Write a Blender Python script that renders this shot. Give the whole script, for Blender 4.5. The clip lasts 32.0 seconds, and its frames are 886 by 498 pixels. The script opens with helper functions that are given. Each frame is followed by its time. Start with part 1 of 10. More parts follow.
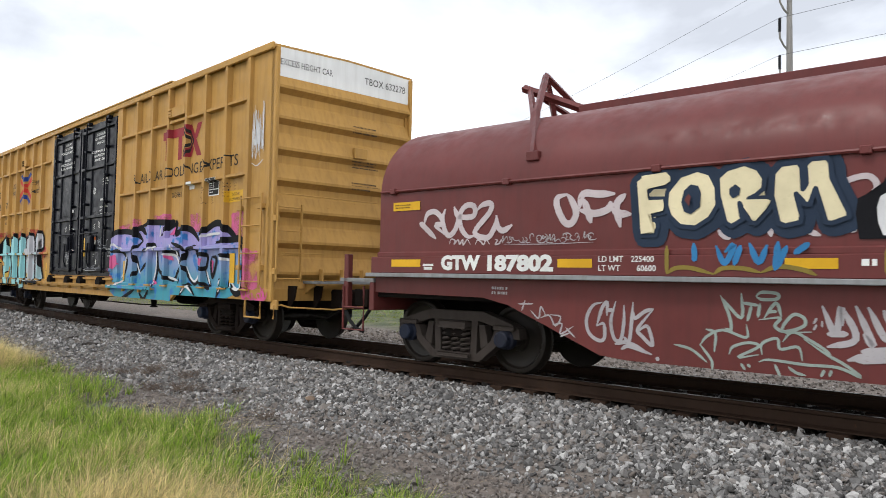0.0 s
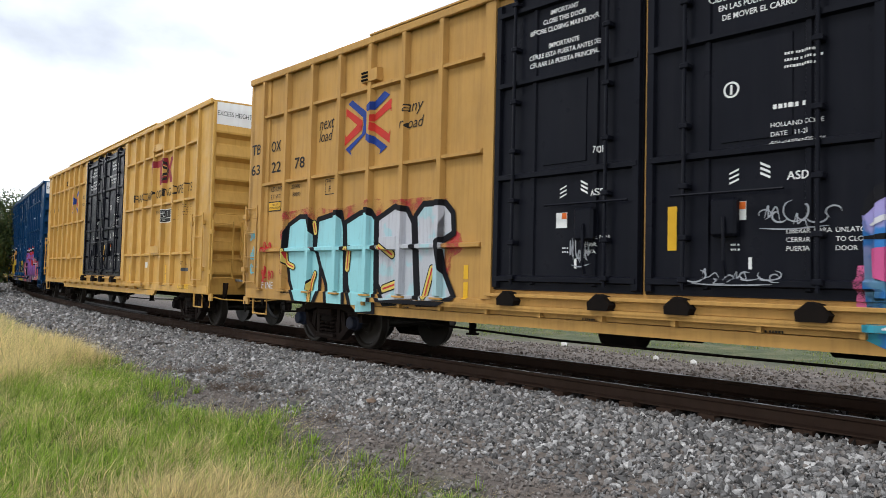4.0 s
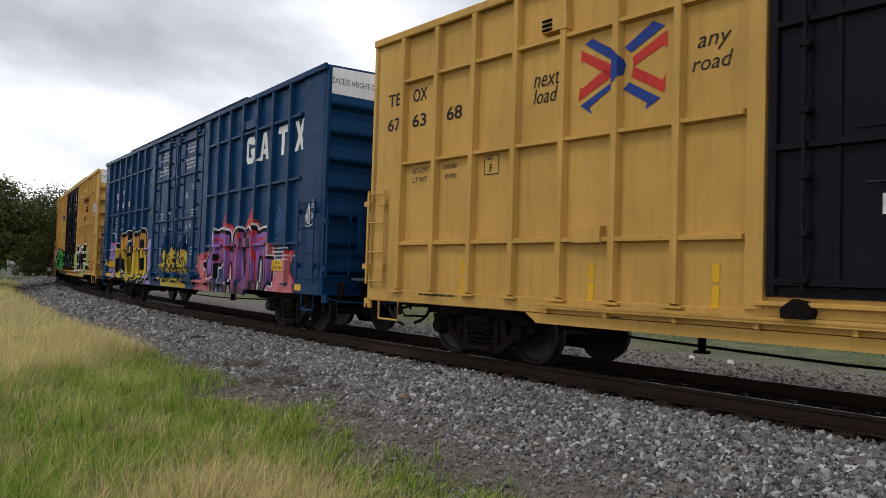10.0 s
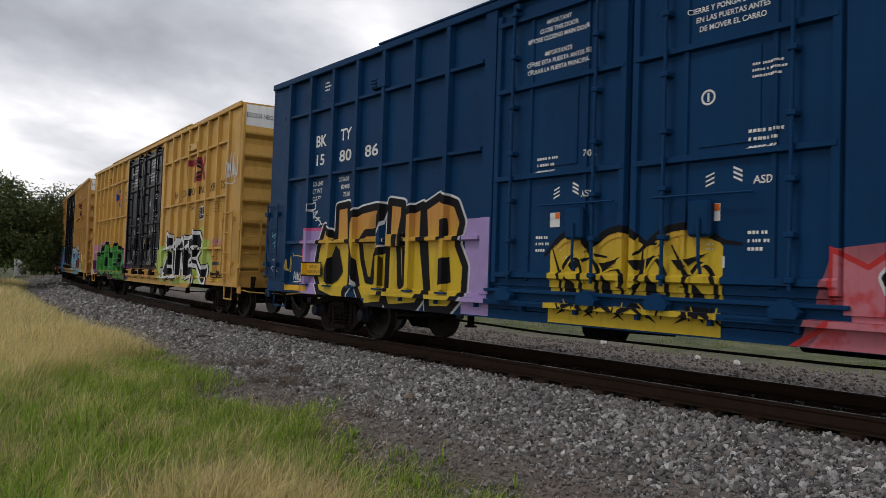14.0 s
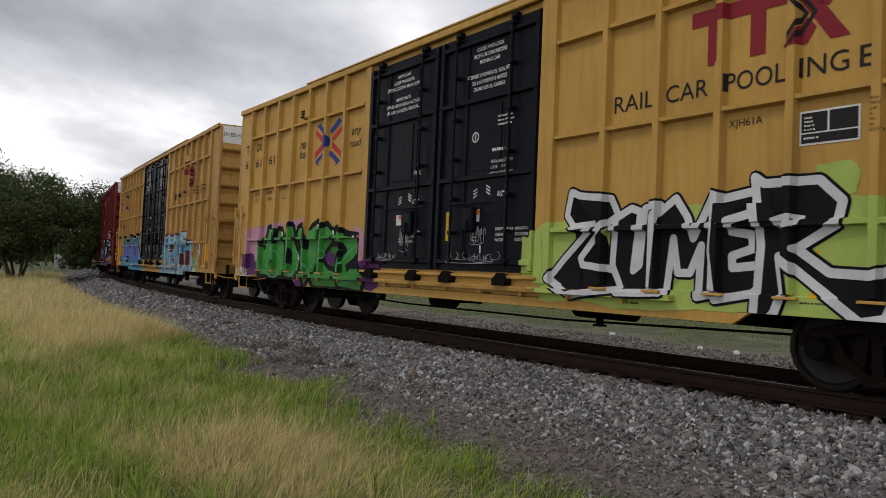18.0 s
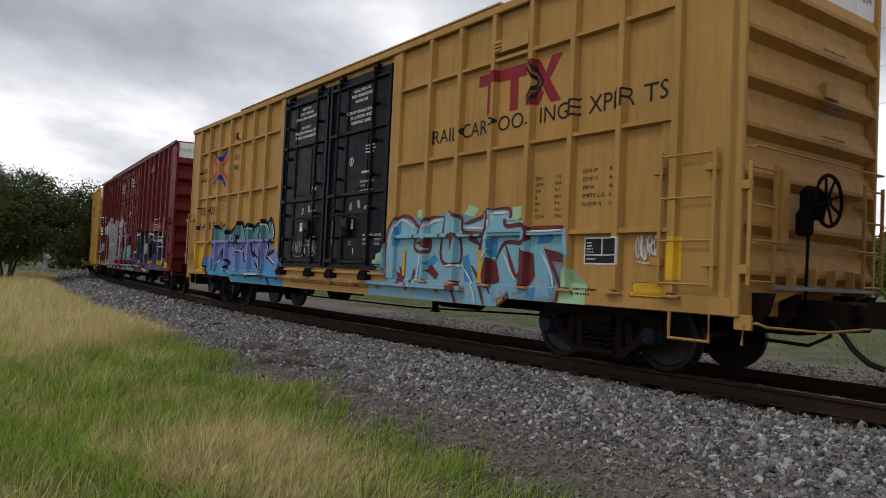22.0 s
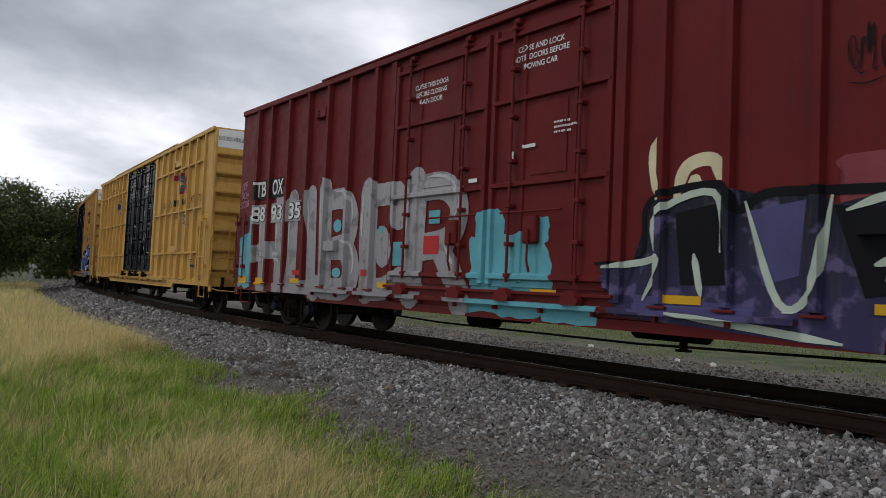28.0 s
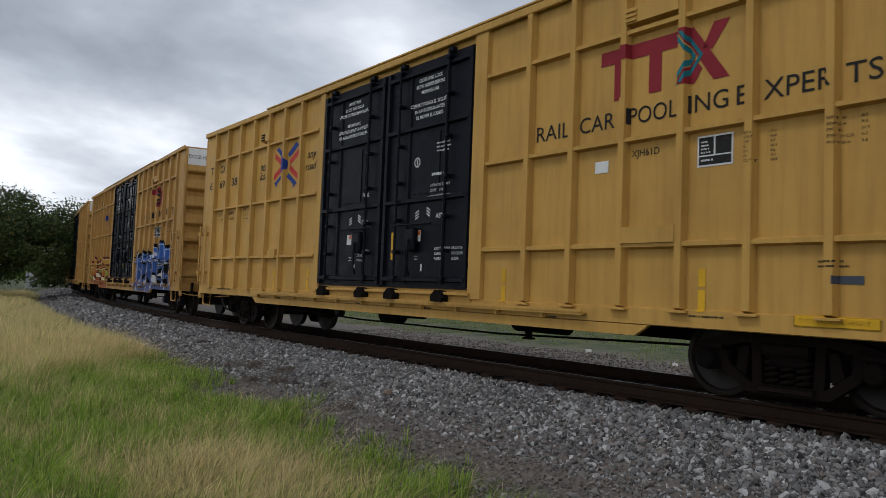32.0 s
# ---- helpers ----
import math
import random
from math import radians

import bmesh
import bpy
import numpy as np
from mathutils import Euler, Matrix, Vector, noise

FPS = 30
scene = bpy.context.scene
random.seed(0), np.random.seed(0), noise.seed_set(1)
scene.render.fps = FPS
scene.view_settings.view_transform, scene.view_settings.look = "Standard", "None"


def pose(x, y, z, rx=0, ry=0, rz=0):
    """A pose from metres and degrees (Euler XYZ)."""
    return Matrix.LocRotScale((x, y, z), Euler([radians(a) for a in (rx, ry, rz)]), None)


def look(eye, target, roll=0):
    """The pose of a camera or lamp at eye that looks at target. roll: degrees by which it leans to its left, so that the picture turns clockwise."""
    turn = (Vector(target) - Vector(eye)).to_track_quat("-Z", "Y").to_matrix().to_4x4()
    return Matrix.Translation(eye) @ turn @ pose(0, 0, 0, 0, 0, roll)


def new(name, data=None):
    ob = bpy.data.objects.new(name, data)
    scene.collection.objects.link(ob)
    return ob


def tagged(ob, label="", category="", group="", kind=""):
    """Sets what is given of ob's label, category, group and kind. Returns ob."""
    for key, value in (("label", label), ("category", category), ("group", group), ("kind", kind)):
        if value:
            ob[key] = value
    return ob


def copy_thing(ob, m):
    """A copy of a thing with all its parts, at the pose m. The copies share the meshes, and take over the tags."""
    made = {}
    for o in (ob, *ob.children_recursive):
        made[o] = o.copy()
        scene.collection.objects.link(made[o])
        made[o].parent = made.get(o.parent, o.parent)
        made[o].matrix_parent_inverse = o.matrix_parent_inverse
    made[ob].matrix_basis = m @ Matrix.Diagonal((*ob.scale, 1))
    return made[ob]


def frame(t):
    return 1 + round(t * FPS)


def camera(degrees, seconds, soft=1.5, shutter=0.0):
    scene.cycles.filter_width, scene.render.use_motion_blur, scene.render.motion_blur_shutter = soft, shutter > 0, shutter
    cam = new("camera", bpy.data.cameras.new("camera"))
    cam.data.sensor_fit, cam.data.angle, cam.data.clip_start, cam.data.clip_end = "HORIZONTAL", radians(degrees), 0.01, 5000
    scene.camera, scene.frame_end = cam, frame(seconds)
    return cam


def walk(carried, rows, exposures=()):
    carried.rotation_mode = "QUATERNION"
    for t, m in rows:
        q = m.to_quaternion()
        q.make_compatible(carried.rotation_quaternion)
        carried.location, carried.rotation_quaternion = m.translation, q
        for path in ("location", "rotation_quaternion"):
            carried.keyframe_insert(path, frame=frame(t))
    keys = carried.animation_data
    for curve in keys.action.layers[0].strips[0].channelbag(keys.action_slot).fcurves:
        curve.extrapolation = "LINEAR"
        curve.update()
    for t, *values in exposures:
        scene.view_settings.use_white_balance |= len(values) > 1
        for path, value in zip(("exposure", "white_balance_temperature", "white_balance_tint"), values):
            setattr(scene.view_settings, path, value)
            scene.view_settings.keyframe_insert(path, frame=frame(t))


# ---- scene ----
cam = camera(61.45, 32.0, 0.5, 0.1)
CAM_ROWS = [
    (0, -0.015, -0.064, 1.304, 0.000, 1.942, -0.797),
    (0.5, -0.021, -0.044, 1.298, 1.876, 2.315, -0.309),
    (1, -0.016, -0.030, 1.306, 2.703, 2.331, -0.234),
    (1.5, 0.021, -0.010, 1.311, 3.052, 2.475, -0.300),
    (2, 0.035, 0.014, 1.312, 3.436, 2.334, -0.432),
    (2.5, 0.038, 0.023, 1.307, 3.946, 2.190, -0.647),
    (3, 0.026, 0.010, 1.310, 4.223, 2.174, -0.974),
    (3.5, 0.012, 0.005, 1.309, 4.502, 2.107, -1.033),
    (5.5, -0.011, -0.008, 1.294, 5.524, 2.154, -1.189),
    (6, -0.018, -0.011, 1.294, 5.817, 2.127, -1.274),
    (6.5, -0.018, -0.007, 1.288, 6.077, 2.150, -1.349),
    (7, -0.012, -0.002, 1.259, 6.358, 2.282, -1.294),
    (7.5, -0.001, 0.008, 1.287, 6.557, 2.037, -1.306),
    (8, 0.001, 0.007, 1.285, 6.771, 2.004, -1.243),
    (8.5, -0.005, -0.000, 1.288, 6.929, 1.940, -1.341),
    (9, -0.011, -0.002, 1.292, 7.043, 1.921, -1.425),
    (9.5, -0.010, -0.009, 1.296, 7.259, 1.860, -1.492),
    (10, -0.006, -0.008, 1.300, 7.305, 1.817, -1.485),
    (10.5, -0.005, -0.007, 1.308, 7.475, 1.711, -1.414),
    (11, -0.007, -0.008, 1.316, 7.638, 1.682, -1.300),
    (11.5, 0.001, 0.003, 1.318, 7.680, 1.576, -1.240),
    (12, 0.004, 0.026, 1.319, 7.657, 1.458, -1.212),
    (12.5, 0.006, 0.026, 1.316, 7.741, 1.486, -1.205),
    (13, 0.000, 0.017, 1.315, 7.746, 1.537, -1.334),
    (13.5, -0.006, 0.011, 1.314, 7.650, 1.747, -1.535),
    (15.5, -0.004, 0.012, 1.307, 8.046, 1.475, -1.499),
    (16, -0.008, 0.011, 1.305, 8.168, 1.335, -1.564),
    (16.5, 0.143, -0.214, 1.261, 8.854, 1.411, -1.693),
    (17, 0.534, -0.776, 1.158, 10.215, 1.769, -1.970),
    (17.5, 0.539, -0.772, 1.153, 10.185, 1.779, -2.001),
    (18, 0.541, -0.761, 1.153, 10.044, 1.588, -1.994),
    (18.5, 0.544, -0.754, 1.174, 9.895, 1.508, -1.882),
    (19, 0.553, -0.753, 1.175, 9.825, 1.607, -1.965),
    (19.5, 0.557, -0.758, 1.166, 9.690, 1.704, -2.061),
    (20, 0.554, -0.768, 1.151, 9.573, 1.830, -2.213),
    (20.5, 0.551, -0.780, 1.140, 9.565, 1.928, -2.189),
    (21, 0.559, -0.777, 1.144, 9.393, 1.920, -2.321),
    (21.5, 0.565, -0.771, 1.157, 9.459, 1.845, -2.307),
    (22, 0.567, -0.767, 1.164, 9.407, 1.737, -2.264),
    (22.5, 0.567, -0.768, 1.173, 9.378, 1.679, -2.188),
    (23, 0.566, -0.762, 1.184, 9.284, 1.813, -2.065),
    (23.5, 0.563, -0.756, 1.190, 9.140, 1.787, -2.034),
    (24, 0.567, -0.769, 1.193, 9.180, 1.952, -1.947),
    (24.5, 0.567, -0.774, 1.195, 9.105, 2.089, -1.926),
    (25, 0.571, -0.771, 1.194, 8.989, 2.176, -2.109),
    (25.5, 0.568, -0.772, 1.199, 8.889, 2.224, -2.001),
    (26, 0.571, -0.776, 1.199, 8.833, 2.250, -2.060),
    (26.5, 0.577, -0.772, 1.200, 8.718, 2.322, -2.124),
    (28.5, 0.581, -0.763, 1.204, 8.562, 2.504, -2.107),
    (29, 0.590, -0.762, 1.191, 8.621, 2.630, -2.113),
    (29.5, 0.591, -0.759, 1.183, 8.512, 2.727, -1.959),
    (30, 0.587, -0.760, 1.175, 8.514, 2.758, -2.004),
    (30.5, 0.586, -0.774, 1.173, 8.422, 2.839, -1.932),
    (31, 0.581, -0.782, 1.176, 8.437, 2.856, -1.918),
    (31.5, 0.581, -0.784, 1.168, 8.432, 2.925, -1.936),
    (32, 0.587, -0.780, 1.167, 8.386, 2.976, -1.855),
]
# arc position of the first boxcar's middle along the track, second by second
TRAIN = [
    (0, -14.693),
    (0.5, -12.793),
    (1, -10.893),
    (1.5, -8.970),
    (2, -7.040),
    (2.5, -5.120),
    (3, -3.195),
    (3.5, -1.242),
    (5.5, 6.796),
    (6, 8.770),
    (6.5, 10.754),
    (7, 12.735),
    (7.5, 14.654),
    (8, 16.642),
    (8.5, 18.650),
    (9, 20.629),
    (9.5, 22.643),
    (10, 24.636),
    (10.5, 26.642),
    (11, 28.656),
    (11.5, 30.663),
    (12, 32.679),
    (12.5, 34.692),
    (13, 36.690),
    (13.5, 38.666),
    (15.5, 47.096),
    (16, 49.151),
    (16.5, 51.182),
    (17, 53.216),
    (17.5, 55.367),
    (18, 57.526),
    (18.5, 59.494),
    (19, 61.532),
    (19.5, 63.645),
    (20, 65.778),
    (20.5, 67.945),
    (21, 70.114),
    (21.5, 72.297),
    (22, 74.479),
    (22.5, 76.681),
    (23, 78.936),
    (23.5, 81.150),
    (24, 83.260),
    (24.5, 85.405),
    (25, 87.596),
    (25.5, 89.778),
    (26, 91.985),
    (26.5, 94.201),
    (28.5, 102.938),
    (29, 105.217),
    (29.5, 107.532),
    (30, 109.791),
    (30.5, 112.057),
    (31, 114.332),
    (31.5, 116.630),
    (32, 118.943),
]

def shots():
    """The camera's rows."""
    return [(t, pose(x, y, z, 90 + pitch, roll, yaw)) for t, x, y, z, yaw, pitch, roll in CAM_ROWS]


EXPOSURES = [(0, 0.68, 6480, 10), (2, 0.62, 6350, 10), (3.5, 0.64, 6300, 10), (5.5, 0.68, 6250, 10), (7, 0.52, 6300, 10), (8, 0.33, 6350, 11), (9, 0.16, 6400, 12), (10, -0.02, 6450, 12),
             (12, -0.30, 6500, 12), (14, -0.32, 6550, 13), (18, -0.36, 6550, 13), (20, -0.34, 6500, 13), (24, -0.40, 6450, 13), (28, -0.42, 6300, 12), (32, -0.47, 6100, 10)]
walk(cam, shots(), EXPOSURES)

# ---- world and sun ----
SUN_EL, SUN_AZ = 56, 246      # degrees: height, and bearing measured from +y towards +x


def overcast():
    w = bpy.data.worlds.new("overcast_sky")
    scene.world = w
    w.use_nodes = True
    nt = w.node_tree
    N, L = nt.nodes, nt.links
    N.clear()
    out = N.new("ShaderNodeOutputWorld")
    bg = N.new("ShaderNodeBackground")
    sky = N.new("ShaderNodeTexSky")
    sky.sky_type, sky.sun_disc = "NISHITA", False
    sky.sun_elevation, sky.sun_rotation = radians(SUN_EL), radians(SUN_AZ)
    tc = N.new("ShaderNodeTexCoord")
    sep = N.new("ShaderNodeSeparateXYZ")
    L.new(tc.outputs["Generated"], sep.inputs[0])
    # flat cloud layer: the direction divided by its height
    hz = N.new("ShaderNodeMath")
    hz.operation, hz.inputs[1].default_value = "ADD", 0.16
    ab = N.new("ShaderNodeMath")
    ab.operation = "ABSOLUTE"
    L.new(sep.outputs[2], ab.inputs[0])
    L.new(ab.outputs[0], hz.inputs[0])
    dv = N.new("ShaderNodeVectorMath")
    dv.operation = "DIVIDE"
    cmb = N.new("ShaderNodeCombineXYZ")
    for i in range(3):
        L.new(hz.outputs[0], cmb.inputs[i])
    L.new(tc.outputs["Generated"], dv.inputs[0])
    L.new(cmb.outputs[0], dv.inputs[1])
    mp = N.new("ShaderNodeMapping")
    mp.inputs["Location"].default_value = (1.35, 0.55, 0)
    mp.inputs["Rotation"].default_value = (0, 0, 0.5)
    mp.inputs["Scale"].default_value = (1.0, 0.8, 0.0)
    L.new(dv.outputs[0], mp.inputs[0])
    n1 = N.new("ShaderNodeTexNoise")
    n1.inputs["Scale"].default_value, n1.inputs["Detail"].default_value, n1.inputs["Roughness"].default_value = 0.75, 7, 0.52
    n1.inputs["Distortion"].default_value = 0.25
    L.new(mp.outputs[0], n1.inputs["Vector"])
    ramp = N.new("ShaderNodeValToRGB")
    e = ramp.color_ramp.elements
    e[0].position, e[0].color = 0.36, (0.40, 0.42, 0.46, 1)
    e[1].position, e[1].color = 0.66, (1.5, 1.5, 1.5, 1)
    for pos, c in ((0.46, (0.62, 0.65, 0.70)), (0.54, (0.90, 0.92, 0.95))):
        k = e.new(pos)
        k.color = (*c, 1)
    belt = N.new("ShaderNodeMapRange")
    belt.interpolation_type = "SMOOTHSTEP"
    for i, v in ((1, 0.27), (2, 0.10), (3, -0.04), (4, 0.13)):
        belt.inputs[i].default_value = v
    L.new(sep.outputs[2], belt.inputs[0])
    add = N.new("ShaderNodeMath")
    add.operation = "ADD"
    L.new(n1.outputs["Fac"], add.inputs[0])
    L.new(belt.outputs[0], add.inputs[1])
    east = N.new("ShaderNodeMapRange")
    for i, v in ((1, -0.15), (2, 0.25), (3, 0.0), (4, 0.05)):
        east.inputs[i].default_value = v
    L.new(sep.outputs[0], east.inputs[0])
    both = N.new("ShaderNodeMath")
    both.operation = "ADD"
    L.new(add.outputs[0], both.inputs[0])
    L.new(east.outputs[0], both.inputs[1])
    L.new(both.outputs[0], ramp.inputs[0])
    mix = N.new("ShaderNodeMix")
    mix.data_type = "RGBA"
    mix.inputs[0].default_value = 0.94
    s2 = N.new("ShaderNodeVectorMath")
    s2.operation = "SCALE"
    s2.inputs["Scale"].default_value = 0.12
    L.new(sky.outputs[0], s2.inputs[0])
    L.new(s2.outputs[0], mix.inputs[6])
    L.new(ramp.outputs[0], mix.inputs[7])
    L.new(mix.outputs[2], bg.inputs["Color"])
    bg.inputs["Strength"].default_value = 1.15
    L.new(bg.outputs[0], out.inputs[0])


overcast()
sun_data = bpy.data.lights.new("sun", "SUN")
sun_data.energy, sun_data.angle, sun_data.color = 1.15, radians(12), (1.0, 0.97, 0.92)
sun = new("sun", sun_data)
sun.matrix_world = look((0, 0, 60), (-60 * math.cos(radians(SUN_EL)) * math.sin(radians(SUN_AZ)),
                                     -60 * math.cos(radians(SUN_EL)) * math.cos(radians(SUN_AZ)), 60 - 60 * math.sin(radians(SUN_EL))))

# ---- materials ----


class Nodes:
    """A small builder for node materials."""

    def __init__(self, name, rough=0.6, metal=0.0):
        self.m = bpy.data.materials.new(name)
        self.m.use_nodes = True
        self.nt = self.m.node_tree
        self.b = self.nt.nodes["Principled BSDF"]
        self.b.inputs["Roughness"].default_value = rough
        self.b.inputs["Metallic"].default_value = metal

    def node(self, kind, **inputs):
        n = self.nt.nodes.new(kind)
        for k, v in inputs.items():
            n.inputs[k].default_value = v
        return n

    def link(self, a, b):
        self.nt.links.new(a, b)

    def coords(self, scale=(1, 1, 1)):
        tc = self.node("ShaderNodeTexCoord")
        mp = self.node("ShaderNodeMapping")
        mp.inputs["Scale"].default_value = scale
        self.link(tc.outputs["Object"], mp.inputs[0])
        return mp.outputs[0]

    def noise(self, scale, detail=4, rough=0.55, vec=None, stretch=(1, 1, 1)):
        n = self.node("ShaderNodeTexNoise", Scale=scale, Detail=detail, Roughness=rough)
        self.link(vec or self.coords(stretch), n.inputs["Vector"])
        return n.outputs["Fac"]

    def ramp(self, fac, stops):
        r = self.node("ShaderNodeValToRGB")
        e = r.color_ramp.elements
        e[0].position, e[0].color = stops[0][0], (*stops[0][1], 1)
        e[1].position, e[1].color = stops[-1][0], (*stops[-1][1], 1)
        for pos, c in stops[1:-1]:
            e.new(pos).color = (*c, 1)
        self.link(fac, r.inputs[0])
        return r.outputs[0]

    def span(self, fac, a, b, lo=0.0, hi=1.0):
        r = self.node("ShaderNodeMapRange")
        for i, v in ((1, a), (2, b), (3, lo), (4, hi)):
            r.inputs[i].default_value = v
        self.link(fac, r.inputs[0])
        return r.outputs[0]

    def mix(self, fac, a, b, mode="MIX"):
        x = self.node("ShaderNodeMix")
        x.data_type, x.blend_type = "RGBA", mode
        for sock, v in ((x.inputs[0], fac), (x.inputs[6], a), (x.inputs[7], b)):
            if isinstance(v, (int, float)):
                sock.default_value = v
            elif isinstance(v, tuple):
                sock.default_value = (*v, 1)
            else:
                self.link(v, sock)
        return x.outputs[2]

    def math(self, op, a, b):
        x = self.node("ShaderNodeMath")
        x.operation = op
        for i, v in enumerate((a, b)):
            if isinstance(v, (int, float)):
                x.inputs[i].default_value = v
            else:
                self.link(v, x.inputs[i])
        return x.outputs[0]

    def bump(self, fac, strength=0.3, distance=0.01):
        n = self.node("ShaderNodeBump", Strength=strength, Distance=distance)
        self.link(fac, n.inputs["Height"])
        self.link(n.outputs[0], self.b.inputs["Normal"])

    def color(self, c):
        self.link(c, self.b.inputs["Base Color"])
        return self.m


def scaled(c, k):
    return tuple(min(1.0, v * k) for v in c)


def paint(name, rgb, rough=0.5, dirt=0.35, rust=0.25, dirt_rgb=(0.10, 0.085, 0.07), gloss=0.22):
    """Weathered paint on steel: broad fading, vertical grime streaks, rust specks, fine orange-peel relief."""
    k = Nodes(name, rough)
    fade = k.noise(0.9, 5)
    base = k.ramp(fade, [(0.3, scaled(rgb, 0.86)), (0.5, rgb), (0.72, scaled(rgb, 1.1))])
    streak = k.noise(2.2, 6, 0.6, stretch=(4.5, 4.5, 0.35))
    base = k.mix(k.span(streak, 0.45, 0.75, 0, dirt), base, dirt_rgb)
    stain = k.noise(0.55, 7, 0.68)
    base = k.mix(k.span(stain, 0.5, 0.75, 0, dirt * 0.7), base, dirt_rgb)
    spot = k.noise(14, 5, 0.7)
    base = k.mix(k.span(spot, 0.66, 0.74, 0, rust), base, (0.12, 0.045, 0.02))
    k.link(k.span(k.noise(5, 4), 0.3, 0.7, rough - 0.1, rough + 0.15), k.b.inputs["Roughness"])
    k.b.inputs["Specular IOR Level"].default_value = gloss
    k.bump(k.math("ADD", k.math("MULTIPLY", k.noise(60, 3), 0.08), k.math("MULTIPLY", k.noise(1.6, 2), 0.9)), 0.22, 0.02)
    return k.color(base)


def flat_paint(name, rgb, rough=0.55, wear=0.25, under=None):
    """Stencil or sprayed paint: slightly uneven, with thin worn spots."""
    k = Nodes(name, rough)
    base = k.ramp(k.noise(2.2, 4), [(0.3, scaled(rgb, 0.82)), (0.7, scaled(rgb, 1.08))])
    base = k.mix(k.span(k.noise(24, 5, 0.7), 0.58, 0.75, 0, wear), base, under or scaled(rgb, 0.45))
    k.b.inputs["Specular IOR Level"].default_value = 0.12
    return k.color(base)


def haze(name, rgb, cover=0.5):
    """Thin oversprayed paint: fine droplets that thicken and thin out over the wall."""
    k = Nodes(name, 0.6)
    a = k.math("ADD", k.math("MULTIPLY", k.noise(2.6, 3), 1.6), k.math("MULTIPLY", k.noise(150, 2, 0.6), 1.0))
    k.link(k.span(a, 1.5 - cover * 0.6, 1.75 - cover * 0.6), k.b.inputs["Alpha"])
    return k.color(k.ramp(k.noise(3.0, 4), [(0.3, scaled(rgb, 0.85)), (0.7, rgb)]))


def sprayed(name, low, high, z0, z1, spot=None):
    """Spray-can fill that fades from one colour at z0 to another at z1, with mottled spots."""
    k = Nodes(name, 0.5)
    sep = k.node("ShaderNodeSeparateXYZ")
    k.link(k.coords(), sep.inputs[0])
    z = k.math("ADD", sep.outputs[2], k.math("MULTIPLY", k.math("SUBTRACT", k.noise(2.5, 4), 0.5), 0.5))
    base = k.mix(k.span(z, z0, z1), low, high)
    k.b.inputs["Specular IOR Level"].default_value = 0.15
    if spot:
        base = k.mix(k.span(k.noise(3.3, 3, 0.5), 0.54, 0.62), base, spot)
    base = k.mix(k.span(k.noise(22, 5, 0.7), 0.6, 0.76, 0, 0.3), base, (0.12, 0.10, 0.09))
    base = k.mix(k.span(k.noise(2.6, 6, 0.65, stretch=(5, 5, 0.4)), 0.52, 0.8, 0, 0.45), base, (0.10, 0.075, 0.06))
    return k.color(base)


YELLOW = paint("yellow_paint", (0.475, 0.276, 0.068), 0.5, 0.34, 0.25, (0.22, 0.115, 0.03), 0.14)
YELLOW_OLD = paint("old_yellow_paint", (0.405, 0.228, 0.064), 0.55, 0.38, 0.5, (0.16, 0.088, 0.035), 0.14)
BLACK = paint("black_door_paint", (0.0058, 0.0064, 0.0100), 0.36, 0.3, 0.02, (0.014, 0.014, 0.017), 0.06)
BLUE = paint("dark_blue_paint", (0.0050, 0.034, 0.094), 0.36, 0.25, 0.06, (0.006, 0.022, 0.05), 0.045)
MAROON = paint("dark_red_paint", (0.118, 0.0115, 0.0115), 0.5, 0.35, 0.2, (0.065, 0.016, 0.014), 0.12)
OXIDE = paint("red_oxide_paint", (0.112, 0.0245, 0.0225), 0.45, 0.35, 0.25, (0.06, 0.02, 0.018), 0.25)
CASTING = paint("grey_brown_casting", (0.042, 0.034, 0.030), 0.7, 0.5, 0.5, (0.02, 0.015, 0.012), 0.1)
BROWN = paint("dark_brown_paint", (0.05, 0.03, 0.022), 0.6, 0.3, 0.2)
WHITE_BAND = paint("white_band_paint", (0.68, 0.68, 0.67), 0.5, 0.25, 0.05, (0.35, 0.33, 0.30))
STEEL = paint("grimy_steel", (0.0075, 0.0062, 0.0056), 0.8, 0.4, 0.3, (0.016, 0.010, 0.007), 0.04)
GREY_STEEL = paint("galvanised_steel", (0.22, 0.225, 0.23), 0.5, 0.5, 0.2)
TREAD = paint("worn_wheel_steel", (0.014, 0.011, 0.009), 0.45, 0.4, 0.4, (0.02, 0.014, 0.010), 0.2)
RUSTY = paint("rust_brown_castings", (0.014, 0.0095, 0.0075), 0.8, 0.5, 0.5, (0.008, 0.006, 0.006), 0.06)
RUBBER = flat_paint("black_rubber", (0.015, 0.015, 0.016), 0.75)
INK = flat_paint("black_stencil", (0.02, 0.019, 0.018), 0.6, 0.35, (0.2, 0.13, 0.04))
CHALK = flat_paint("white_stencil", (0.66, 0.66, 0.64), 0.6, 0.3, (0.2, 0.2, 0.2))
SIGN_RED = flat_paint("logo_red", (0.24, 0.022, 0.03), 0.5)
SIGN_BLUE = flat_paint("logo_blue", (0.018, 0.045, 0.22), 0.5)
SIGN_SCARLET = flat_paint("logo_scarlet", (0.46, 0.035, 0.025), 0.5)
REFLECT = flat_paint("yellow_reflector", (0.60, 0.34, 0.02), 0.4, 0.3)
ORANGE = flat_paint("orange_sticker", (0.62, 0.13, 0.02), 0.5)

